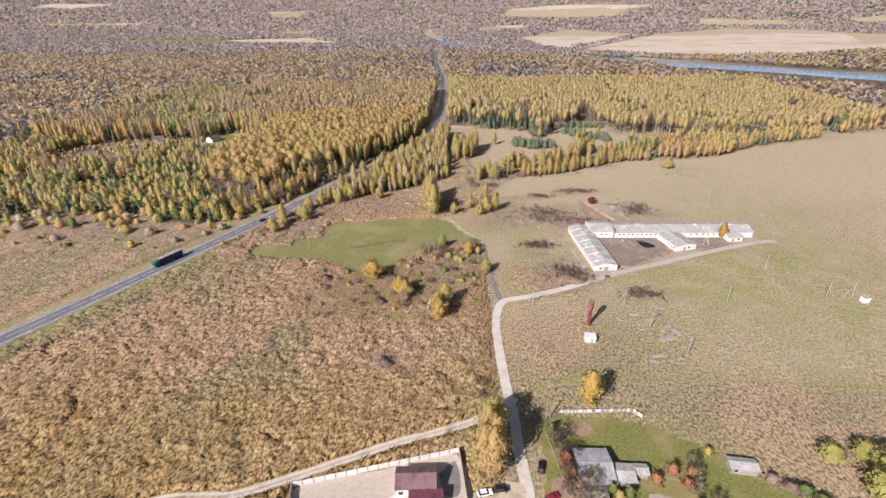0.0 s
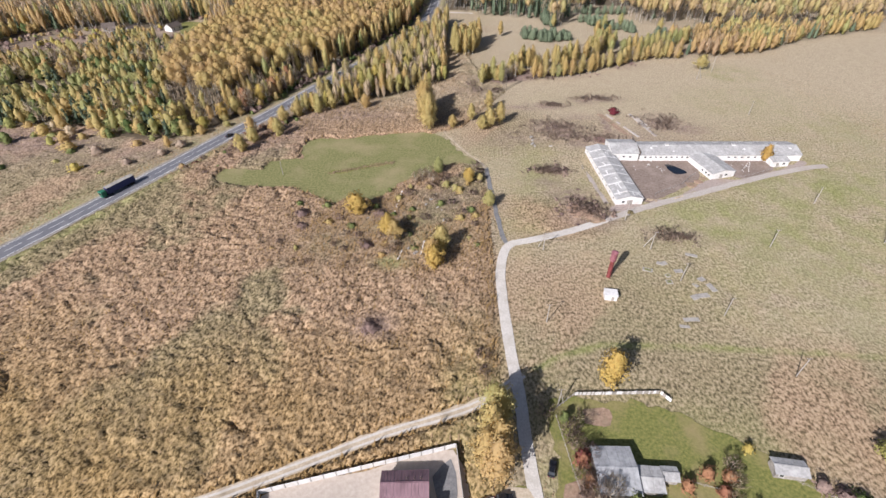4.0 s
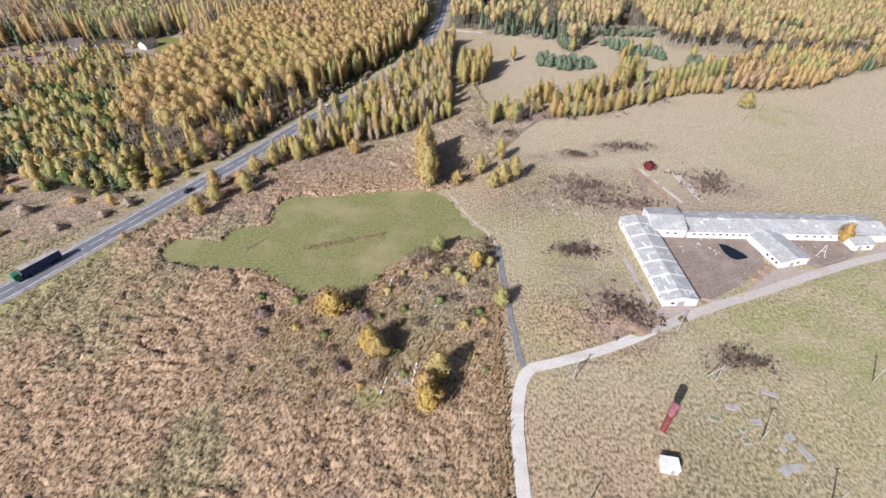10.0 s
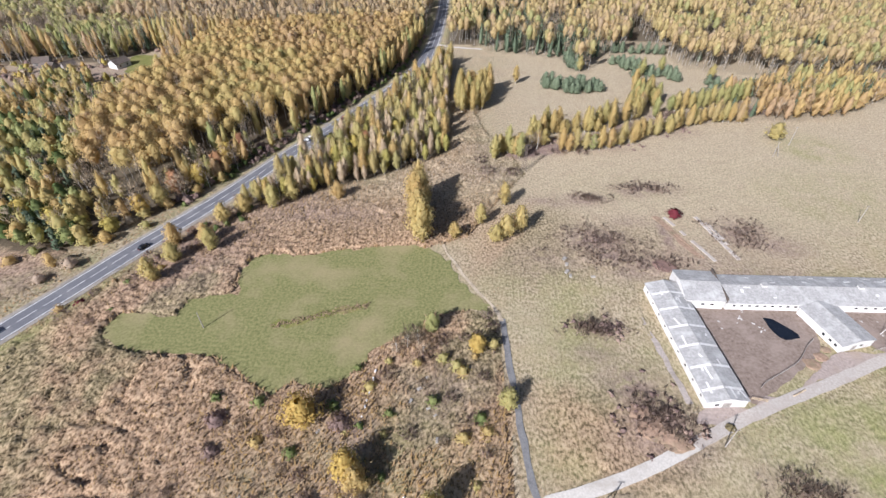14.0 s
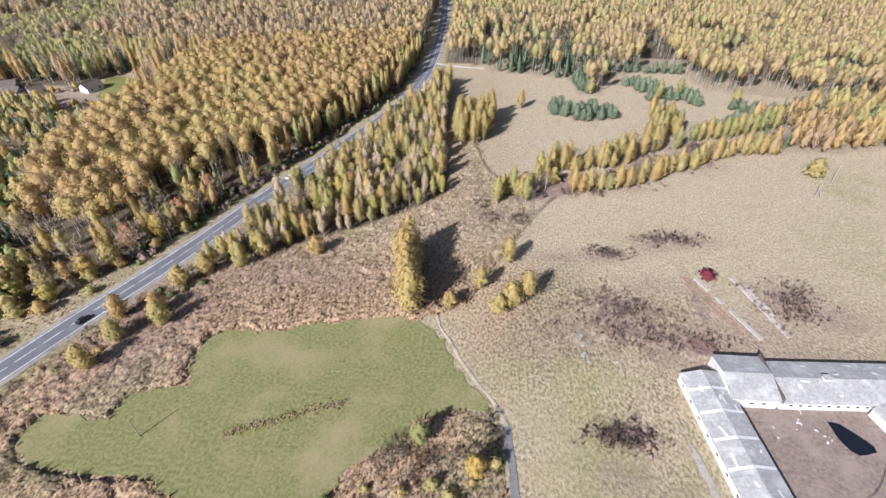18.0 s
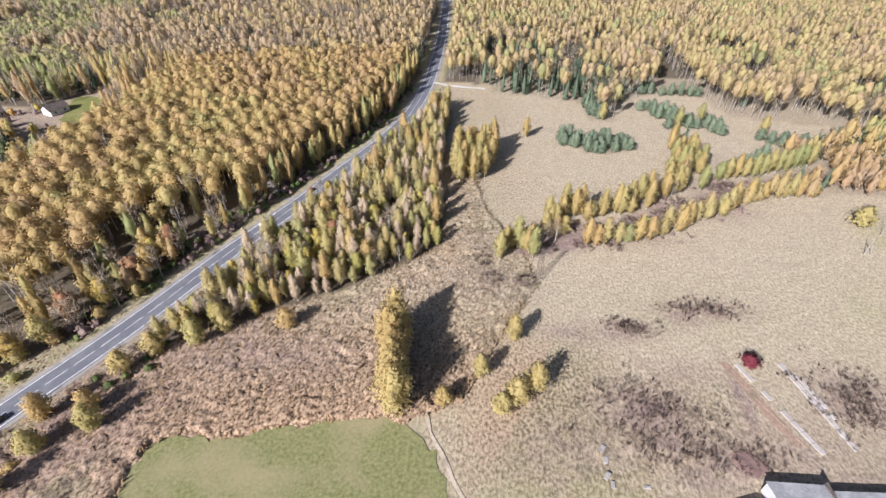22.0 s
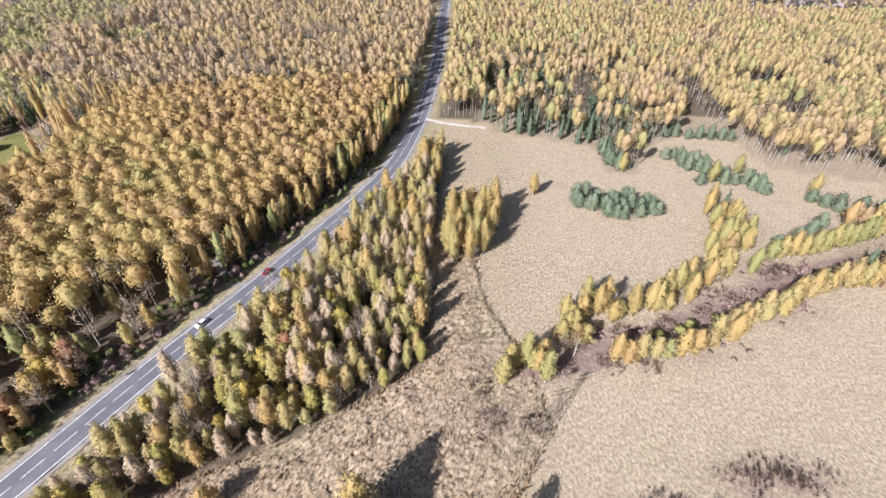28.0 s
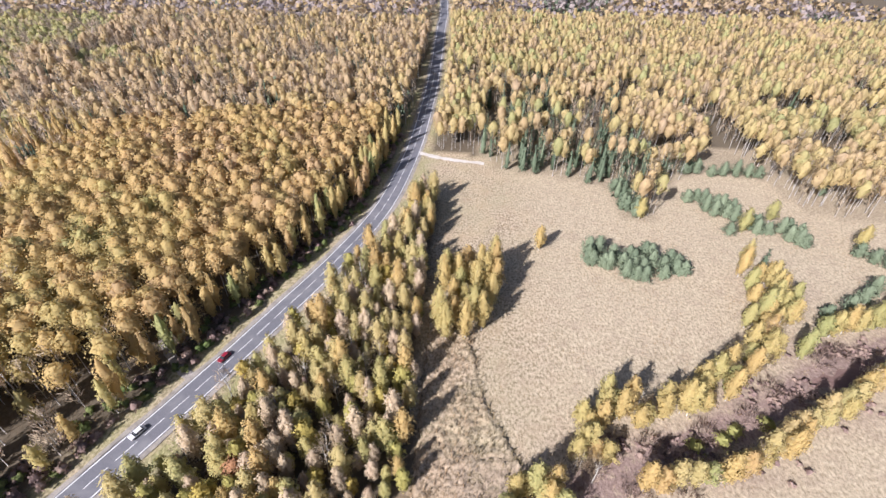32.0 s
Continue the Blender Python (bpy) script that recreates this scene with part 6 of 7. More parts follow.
def village():
    def house(x, y, ang, w, d, eave, ridge, wall, roof, label, panels=6, hipped=0.0, name="house", wins=2, cat="house"):
        e = thing(name, pose(x, y, 0, 0, 0, ang), label, cat, "village buildings")
        gable_house(e, w, d, eave, ridge, wall, roof, 0.4, panels, "x", hipped)
        for i in range(wins):
            opening(e, -w * 0.3 + i * w * 0.6 / max(1, wins - 1), -d / 2 - 0.02, 0.9, 1.0, 1.1, 0)
        return e
    house(39.0, 63.9, 1, 9.0, 11.0, 3.0, 4.2, M_WOOD, M_PALESLATE, "grey board house with pale slate roof", 8)
    house(46.4, 62.4, -2, 6.0, 5.6, 2.4, 3.0, M_WOOD, M_SLATE, "low outbuilding with pale slate roof", 5, 0, "outbuilding", 1, "shed")
    house(51.9, 63.9, -2, 3.2, 3.0, 2.2, 2.7, M_WOOD, M_SLATE, "small garden shed with slate roof", 3, 0, "garden_shed", 0, "shed")
    house(38.0, 55.6, 0, 5.0, 3.8, 2.4, 2.9, M_WOOD, M_WOOD, "low grey board outbuilding", 4, 0, "outbuilding", 1, "shed")
    e = house(41.2, 44.0, -3, 10.4, 12.4, 3.1, 5.8, M_WOOD, M_PALESLATE, "village house with a large grey hipped roof", 1, 0.82)
    for y in (-4.4, -2.2, 0.0, 2.2):
        part("seam", boxed(-4.8, -0.9, y - 0.04, y + 0.04, 3.3, 3.36), M_SLATE, e)
    ch = part("chimney", box(bmesh.new(), -2.6, -1.9, -2.9, -2.2, 4.0, 6.0, None, 0.03), M_RUST, e)
    part("cap", boxed(-2.7, -1.8, -3.0, -2.1, 6.0, 6.15), M_CONCRETE, ch)
    e = thing("dormer", pose(37.4, 51.6, 0, 0, 0, 0), "small weathered gable over the house porch", "porch")
    gable_house(e, 2.6, 2.0, 2.6, 3.7, M_TIMBER, M_WOOD, 0.25, 2)
    house(41.0, 52.7, -1, 11.6, 1.6, 2.3, 2.6, M_WHITEWASH, M_WHITEWASH, "narrow white-roofed lean-to beside the house", 7, 0, "lean_to", 0, "shed")
    house(52.9, 43.7, -8, 5.4, 2.7, 2.3, 2.7, M_WOOD, M_WHITECAR, "shed with a shining white metal roof", 4, 0, "garden_shed", 1, "shed")
    house(48.6, 44.6, -8, 2.2, 2.8, 2.2, 2.6, M_WOOD, M_WOOD, "small dark shed beside the white-roofed one", 2, 0, "garden_shed", 0, "shed")
    e = thing("lean_shelter", pose(57.6, 43.4, 0, 0, 0, -8), "low plank shelter covered with pale tarpaulin", "shelter")
    part("frame", boxed(-1.7, 1.7, -0.8, 0.8, 0, 1.5), M_WOOD, e)
    part("tarpaulin", box(bmesh.new(), -1.9, 1.9, -1.0, 1.0, 1.5, 1.62, None, 0.04), M_PALEPAVE, e)
    house(80.6, 66.6, -6, 7.0, 3.6, 2.4, 3.0, M_WOOD, M_SLATE, "weathered board shed with patched grey roof", 5, 0, "board_shed", 1, "shed")
    house(74.3, 40.4, -3, 7.8, 4.6, 2.5, 3.2, M_WOOD, M_SLATE, "weathered grey board shed on the garden grass", 5, 0, "board_shed", 1, "shed")
    house(37, 31.2, 4, 6, 4, 2.4, 3.0, M_WOOD, M_WOOD, "dark board porch below the house", 3, 0, "porch", 1, "shed")
    e = thing("wash_stand", pose(89.8, 39.4, 0), "small white tank on a timber stand", "stand")
    part("tank", box(bmesh.new(), -1.0, 1.0, -0.5, 0.5, 0.9, 1.7, None, 0.1), M_WHITEWASH, e)
    for sx in (-0.9, 0.8):
        for sy in (-0.45, 0.35):
            part("leg", boxed(sx, sx + 0.1, sy, sy + 0.1, 0, 0.9), M_WOOD, e)
    # fences of boards and rails
    for a, b, h in (((33.2, 85.7), (57, 87.2), 1.5), ((57, 87.2), (59.2, 84.4), 1.5)):
        n = int(np.hypot(b[0] - a[0], b[1] - a[1]) / 0.42)
        ang = math.degrees(math.atan2(b[1] - a[1], b[0] - a[0]))
        e = thing("board_fence", pose(a[0], a[1], 0, 0, 0, ang), "weathered upright-board fence, grey and white", "fence", "garden fences")
        for i in range(n):
            part("board", boxed(i * 0.42, i * 0.42 + 0.36, -0.02, 0.02, 0.05, h * rng.uniform(0.9, 1.05)), M_WHITEWASH if rng.random() < 0.5 else M_WOOD, e)
        for z in (0.4, 1.1):
            part("rail", boxed(0, n * 0.42, 0.02, 0.08, z, z + 0.09), M_WOOD, e)
    for pts in ([(27.5, 79), (29.5, 66), (31, 58), (32.5, 52)], [(80.5, 65), (95, 57), (105, 48)], [(57, 63), (65, 60), (67, 50), (66, 42), (68, 38)], [(79, 41), (88, 39.5)], [(27, 80.5), (33, 85.5)]):
        line = smooth_line(pts, 2.6)
        rails(thing("rail_fence", pose(line[0][0], line[0][1], 0), "thin weathered post-and-rail garden fence", "fence", "garden fences"), line, M_WOOD, 1.2)
    for pts, mt, lab in ((((35, 81.5), (42, 82), (41.4, 77.1), (35.3, 76.9)), M_SOIL, "bare dug garden soil"), (((52.6, 58.2), (57.4, 57.4), (56.4, 53.7), (51.6, 54.6)), M_EARTH, "bare dug vegetable bed"), (((58, 56.7), (63.5, 55.8), (62.3, 53.6), (57.1, 54)), M_SOIL, "bare dug vegetable bed"), (((56.3, 51.3), (61.9, 51.3), (62, 48.8), (55.8, 49.8)), M_EARTH, "bare dug vegetable bed"), (((27, 61), (33.5, 62), (34.5, 50), (30, 46), (27, 50)), M_SOIL, "bare reddish earth forecourt"), (((4.5, 56), (16, 60.5), (20, 58), (17, 53.5), (6, 52)), M_DIRT, "bare earth parking spot"), (((57, 40), (63, 41), (64, 35), (58, 34)), M_DIRT, "trodden bare yard soil")):
        tagged(patch("bare_soil", pts, 0.09, mt, 0.5), lab, "ground", kind="structure")
    car(24.7, 64.6, 75, M_BLACK, "black car parked on roadside grass")
    car(26.2, 55.3, 28, M_REDCAR, "crimson hatchback parked before the house")
    car(31.2, 48.4, 8, M_WHITECAR, "white car parked in the village yard")
    car(8.6, 56.0, 15, M_WHITECAR, "white and black car parked by the gate")
    car(12.8, 57.3, 8, M_BLACK, "black car parked by the plot gate")
    car(7.6, 38.5, 80, M_BLACK, "dark car parked under trees")
    pole(21.4, 43.8, 8.0, "slim grey wooden power pole beside the gravel road", 0, None, 1, "utility_pole", "utility poles", M_WOOD)
    pole(28.4, 82, 8.0, "braced wooden power pole at the garden corner", 0, (1.8, 1.2), 1, "utility_pole", "utility poles", M_WOOD)
    wires("overhead_cable", [(36, 20, 7.0), (21.4, 43.8, 7.8), (28.4, 82, 7.8)], "thin dark power cables along the village road")
    # trees and shrubs of the gardens
    for x, y, h, w, t in ((11, 61.5, 19, 8, .35), (8.5, 64.5, 17, 7, .4), (11.5, 66, 19, 8, .5), (10, 71, 18, 7, .55), (12.6, 77, 15, 7, .7), (11, 80, 12, 6, .8)):
        tree("birch", M_BIRCH, M_BARK, x, y, h, w, t, "roadside_birch", "tall olive-gold birch beside the gravel road", "tree", "roadside birches")
    tree("birch", M_YELLOW, M_BARK, 43.3, 89.3, 15, 7.5, 0.25, "golden_birch", "bright golden birch behind the board fence")
    for x, y, h, w in ((107, 71, 6, 7), (116.5, 71.5, 7, 7), (112, 58, 11, 10), (118, 65, 12, 9), (121, 56, 10, 9), (103, 52, 5, 5)):
        tree("round", M_YELLOW, M_DARKBARK, x, y, h, w, 0.85, "garden_willow", "round yellow-green tree at the edge of the gardens", "tree", "garden trees")
    for x, y, h, w, m in ((32, 67, 5, 4, M_RED), (33, 62, 4, 4, M_RED), (61, 64.5, 4, 4.5, M_RED), (66, 64, 4, 4, M_RED), (59, 38.5, 4, 4, M_RED), (10, 36, 5, 5, M_RED), (57, 47, 3, 3, M_YELLOW), (44, 56, 3.5, 3.6, M_BIRCH), (48, 45, 3, 3, M_BIRCH), (5, 37, 8, 6, M_BIRCH), (-4, 35.5, 7, 6, M_BIRCH), (0, 33, 8, 6, M_BIRCH), (70, 43.5, 7, 4, M_SPRUCE), (60, 40, 4, 5, M_BIRCH), (66, 46, 4, 4, M_BIRCH), (31, 44, 4, 3.2, M_YELLOW), (43, 33, 4, 5, M_BIRCH), (48, 36, 4, 5, M_BIRCH), (63, 35, 5, 5, M_BIRCH), (94, 60, 3, 6, M_GREENLEAF), (97, 56, 3, 5, M_PLUM)):
        tree("bush", m, M_DARKBARK, x, y, h, w, rng.uniform(0.2, 0.9), "garden_shrub", "shrub in autumn colour in the village gardens", "shrub", "garden shrubs")
    for x, y, h, w, m in ((30, 74, 5, 5, M_PLUM), (31, 70, 6, 5, M_PLUM), (32, 66.5, 5, 4.5, M_RED), (31.5, 62, 6, 5, M_PLUM), (33.5, 58.5, 7, 6, M_PLUM), (30.5, 57, 5, 4, M_PLUM), (33, 53, 6, 4.5, M_PLUM), (29.5, 78, 4, 4, M_GREENLEAF), (34.3, 68, 5, 4, M_PLUM)):
        tree("bare" if m is M_PLUM else "bush", m, M_DARKBARK, x, y, h, w, 0.6, "front_garden_shrub", "bushy reddish-brown shrub along the village road", "shrub", "front garden shrubs")
    for x, y, h, w, m in ((42.5, 57.5, 4.5, 5, M_GREENLEAF), (47, 57, 4, 4, M_GREENLEAF), (55.5, 61.5, 3.5, 4.5, M_RED), (63.5, 60.5, 3.5, 4.5, M_RED), (52, 50.5, 3.5, 4, M_YELLOW), (50, 49, 3, 4, M_GREENLEAF), (63.5, 50, 4.5, 3.5, M_GREENLEAF), (65, 46, 5, 4, M_GREENLEAF), (64, 54, 4, 3, M_GREENLEAF), (44, 37.5, 4, 5, M_YELLOW), (48, 38, 4.5, 5, M_BIRCH), (60, 33, 4, 5, M_RED), (54, 38, 4, 4.5, M_GREENLEAF), (66.5, 62.5, 5, 4, M_BARE), (68, 54, 5, 4.5, M_BARE), (87, 63, 3, 5, M_PLUM), (91, 61, 2.5, 6, M_PLUM), (97, 57, 3, 6, M_GREENLEAF), (102, 53, 3, 7, M_PLUM), (73.5, 71.5, 3, 3, M_YELLOW)):
        tree("bare" if m is M_BARE else "bush", m, M_DARKBARK, x, y, h, w, rng.uniform(0.3, 0.9), "garden_shrub", "shrub in autumn colour in the village gardens", "shrub", "garden shrubs")
    p = scatter(26, 104, 26, 52, 5.5)
    p = p[(dist_to(p, [(40.6, 42.8), (40.7, 42.8)]) > 8.5) & (dist_to(p, [(52.3, 42.6), (74.3, 40.4)]) > 4.5) & ((p[:, 0] > 48) | (p[:, 0] < 33))]
    for x, y in p[rng.random(len(p)) < 0.5]:
        tree("bush", (M_BIRCH, M_RED, M_BARE, M_GREENLEAF)[int(rng.integers(0, 4))], M_DARKBARK, x, y, rng.uniform(1.6, 4), rng.uniform(2.5, 5), rng.uniform(0.2, 1), "garden_shrub", "shrub in autumn colour in the village gardens", "shrub", "garden shrubs")
    for x, y, h, w in ((35.5, 57, 7, 6), (38, 59.5, 6.5, 5), (36.5, 52.5, 8, 5), (67, 66.5, 5, 4), (64.5, 58, 5, 4), (33.5, 77, 4, 5), (30.5, 71, 3.5, 4), (5, 45, 4, 4)):
        tree("bare", M_BARE, M_DARKBARK, x, y, h, w, rng.uniform(0.3, 0.9), "bare_fruit_tree", "leafless grey-brown fruit tree in a village garden", "tree", "bare garden trees")



def hamlet():
    tagged(patch("hamlet_lawn", [(-236, 416), (-249, 449), (-231, 450), (-217, 424), (-222, 414)], 0.06, M_GARDEN, 1.0), "bright green lawn beside a far house", "ground", kind="structure")
    for x, y, a, w, d, r in ((-246, 428, 70, 11, 8, M_DARKBARK), (-288, 416, -8, 10, 7, M_DARKBARK), (-300, 426, 20, 10, 8, M_DARKBARK), (-276, 419, 60, 8, 6, M_DARKBARK)):
        e = thing("far_house", pose(x, y, 0, 0, 0, a), "small white-walled house in a woodland clearing" if x > -250 else "small dark board house in a woodland clearing", "house", "hamlet houses")
        gable_house(e, w, d, 3.2, 5.8, M_WHITEWASH if x > -250 else M_WOOD, r, 0.4, 1)
        for k in (-0.25, 0.25):
            opening(e, k * w, -d / 2 - 0.02, 1.0, 1.2, 1.2, 0)


M_SAND = surface("bare_sand", (0.36, 0.305, 0.255), (0.47, 0.405, 0.345), 1.0, 0.08, 0.95, 0, 0.3, 0.05, (0.38, 0.325, 0.27))
plot()
village()
hamlet()
i = int(np.argmin(np.abs(HWY[:, 1] - 182)))
d = HWY[i + 1] - HWY[i]
hw = side(HWY, -1.8)
truck(*hw[i], math.degrees(math.atan2(-d[1], -d[0])))
for y0, off, m, lab in ((352, -1.8, M_REDCAR, "red hatchback driving on the highway"), (327, -1.8, M_WHITECAR, "white saloon driving on the highway"), (236, 1.8, M_BLACK, "black car driving on the highway")):
    i = int(np.argmin(np.abs(HWY[:, 1] - y0)))
    d = HWY[i + 1] - HWY[i]
    if off < 0:
        d = -d
    p = side(HWY, off)[i]
    car(p[0], p[1], math.degrees(math.atan2(d[1], d[0])), m, lab, "cars on the highway")

# ---- scrub and grass ----
def tufts(name, p, h, w, tint, label):
    """Leaning tufts of dry blades joined into one mesh: four narrow faces a tuft."""
    m = len(p)
    a = rng.random((m, 1)) * 6.28 + np.array([0.0, 2.1, 4.2])
    r = (w * rng.uniform(0.6, 1.3, m))[:, None]
    hh = (h * rng.uniform(0.5, 1.3, m))
    lean = rng.normal(0, 0.35, (m, 2)) * hh[:, None] + np.array([0.16, 0.1]) * hh[:, None]
    v = np.zeros((m, 4, 3))
    for j in range(3):
        v[:, j, 0] = p[:, 0] + np.cos(a[:, j]) * r[:, 0]
        v[:, j, 1] = p[:, 1] + np.sin(a[:, j]) * r[:, 0]
        v[:, j, 2] = -0.1
    v[:, 3, :2] = p + lean
    v[:, 3, 2] = hh
    f = (np.arange(m)[:, None, None] * 4 + np.array([(0, 1, 3), (1, 2, 3), (2, 0, 3)])).reshape(-1, 3)
    up = np.zeros((m, 4, 3))
    up[:, :3, 0], up[:, :3, 1], up[:, :, 2] = np.cos(a) * 0.45, np.sin(a) * 0.45, 1
    up = up.reshape(-1, 3) / np.linalg.norm(up.reshape(-1, 3), axis=1)[:, None]
    ob = new(name, fill(name, v.reshape(-1, 3), f, M_REED, np.repeat(np.clip(tint, 0, 1), 3), up))
    return tagged(ob, label, "grass", kind="stuff")


ROADS = ((HWY[::4], 6.5), (GRAVEL[::2], 2.3), (LANE, 1.6), (TRACK[::2], 1.8))
PLOTS = ([(-45, 36), (-45, 57), (2, 71), (6, 48), (-12, 40)], [(25, 88), (58, 87), (80, 70), (104, 48), (110, 10), (25, 0)], [(58, 232), (62, 174), (164, 214), (164, 234)], [(5, 56), (19, 60), (24, 0), (4, 0)])


def free(p):
    ok = ~inside(p, LAWN) & ~inside(p, STRIP)
    for q in PLOTS:
        ok &= ~inside(p, q)
    for line, w in ROADS:
        ok &= dist_to(p, line) > w
    return ok


def relief(name, x0, x1, y0, y1, step, region, height, label):
    """A lumpy sheet of matted grass over part of the ground."""
    X, Y = np.meshgrid(np.arange(x0, x1, step), np.arange(y0, y1, step))
    nx, ny = X.shape[1], X.shape[0]
    q = np.stack([X.ravel(), Y.ravel()], 1)
    q = q + rng.uniform(-0.3, 0.3, q.shape) * step
    ok = region(q) & free(q)
    rough = 1 - 0.72 * np.exp(-(((q[:, 0] + 26) / 42) ** 4 + ((q[:, 1] - 166) / 34) ** 4))
    v = np.column_stack([q, height(q) * rough])
    i = (np.arange(ny - 1)[:, None] * nx + np.arange(nx - 1)).ravel()
    f = np.stack([i, i + 1, i + nx + 1, i + nx], 1)
    f = f[ok[f].all(1)]
    inner = np.zeros(len(q), int)
    np.add.at(inner, f.ravel(), 1)
    v[inner < 4, 2] = 0.0
    used, back = np.unique(f, return_inverse=True)
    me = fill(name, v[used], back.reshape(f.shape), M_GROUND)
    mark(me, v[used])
    tagged(new(name, me), label, "grass", kind="stuff")


def clods(q):
    """Rounded mounds of fallen reeds with sharp hollows between them, drawn out along the swathes."""
    c = swath(q)
    big = np.abs(lattice(c * [1.3, 1.0], 0.17, 5) + 0.4 * lattice(q, 0.32, 51)) ** 0.7
    small = np.abs(lattice(c * [1.5, 1.0], 0.5, 6)) ** 0.8
    crack = (np.abs(lattice(c * [0.7, 1.0], 0.085, 21) + 0.3 * lattice(q, 0.15, 22)) < 0.03) | (np.abs(lattice(c[:, ::-1] * [1.0, 1.6], 0.06, 23) + 0.3 * lattice(q, 0.13, 24)) < 0.014)
    return big, small, crack


def reed_height(q):
    big, small, crack = clods(q)
    calm = 1 - 0.55 * np.clip((q[:, 1] - 225) / 30, 0, 1)
    return np.where(q[:, 1] < 212, np.clip((13.5 - q[:, 0]) / 7, 0.1, 1), 1.0) * np.clip(0.12 + 0.4 * tallness(q) + calm * (1.0 * big + 0.65 * small) + 0.24 * rng.normal(size=len(q)) - 0.9 * crack, 0.0, 2.2)


def grasses():
    relief("matted_reeds", -215, 28, -10, 380, 0.72, lambda q: inside(q, REED_FIELD), reed_height, "matted dry reeds lying in swathes")
    relief("west_rough_grass", -330, -130, 60, 246, 1.4, lambda q: inside(q, WEST_ROUGH), lambda q: 0.7 * reed_height(q), "lumpy dry grass beyond the highway")
    relief("matted_meadow", 12, 200, 60, 360, 1.1, lambda q: ~inside(q, REED_FIELD) & ~inside(q, FOREST_R2),
           lambda q: np.clip(0.07 + (0.08 * lattice(q, 0.4, 15) + 0.16 * lattice(q * [1.0, 0.6], 0.13, 16) + 0.03 * rng.normal(size=len(q))) * np.clip((300 - q[:, 1]) / 120, 0.15, 1) + 0.55 * np.abs(lattice(q, 0.24, 17)) * (np.exp(-((q[:, 0] - 40) / 18) ** 4 - ((q[:, 1] - 172) / 20) ** 4) + np.exp(-((q[:, 0] - 48) / 34) ** 4 - ((q[:, 1] - 246) / 18) ** 4)), 0.0, 1.0), "matted pale meadow grass")
    p = scatter(-215, 28, -10, 380, 0.86)
    p = p[inside(p, REED_FIELD)]
    p = p[free(p)]
    big, small, crack = clods(p)
    g = tallness(p)
    keep = (rng.random(len(p)) < 0.2 + 0.45 * g + 0.35 * big) & ~crack
    p, g, big = p[keep], g[keep], big[keep]
    tufts("reed_bed", p, 0.8 + 0.45 * g + 1.1 * big, 0.36, (0.2 + 0.6 * g) * np.clip(1.3 - p[:, 1] / 500, 0.6, 1) + 0.12 * big + rng.normal(0, 0.09, len(p)) + 0.45 * np.clip((120 - p[:, 1]) / 45, 0, 1), "tall dry orange-brown reeds with olive hollows between")
    p = scatter(-40, 230, -10, 470, 1.7)
    p = p[~inside(p, REED_FIELD)]
    p = p[free(p) & ~inside(p, FOREST_R) & ~inside(p, STRIP) & ~inside(p, FOREST_R2)]
    g, k = field_noise(p, 0.02, 14.0), field_noise(p, 0.07, 6.0)
    keep = rng.random(len(p)) < 0.3 + 0.8 * k
    p, g = p[keep], g[keep]
    tufts("meadow_tufts", p, 0.28, 0.3, 0.55 + 0.2 * g + rng.normal(0, 0.06, len(p)), "tufts of pale dry meadow grass")
    p = np.column_stack([np.linspace(-61, -32, 260), np.linspace(200, 211.3, 260)]) + rng.normal(0, 0.75, (260, 2))
    tufts("ditch_tufts", p, 0.6, 0.45, rng.uniform(0.1, 0.8, 260), "pale and brown weeds in the overgrown ditch")
    p = scatter(-300, -100, 60, 275, 1.7)
    d = dist_to(p, HWY[::4])
    p = p[(d > 7) & ~inside(p, REED_FIELD) & ~inside(p, FOREST_L) & free(p)]
    g = field_noise(p, 0.03, 24.0)
    tufts("verge_tufts", p, 0.6, 0.5, 0.6 + 0.4 * g + rng.normal(0, 0.15, len(p)), "tufts of dry grass beyond the highway")


grasses()


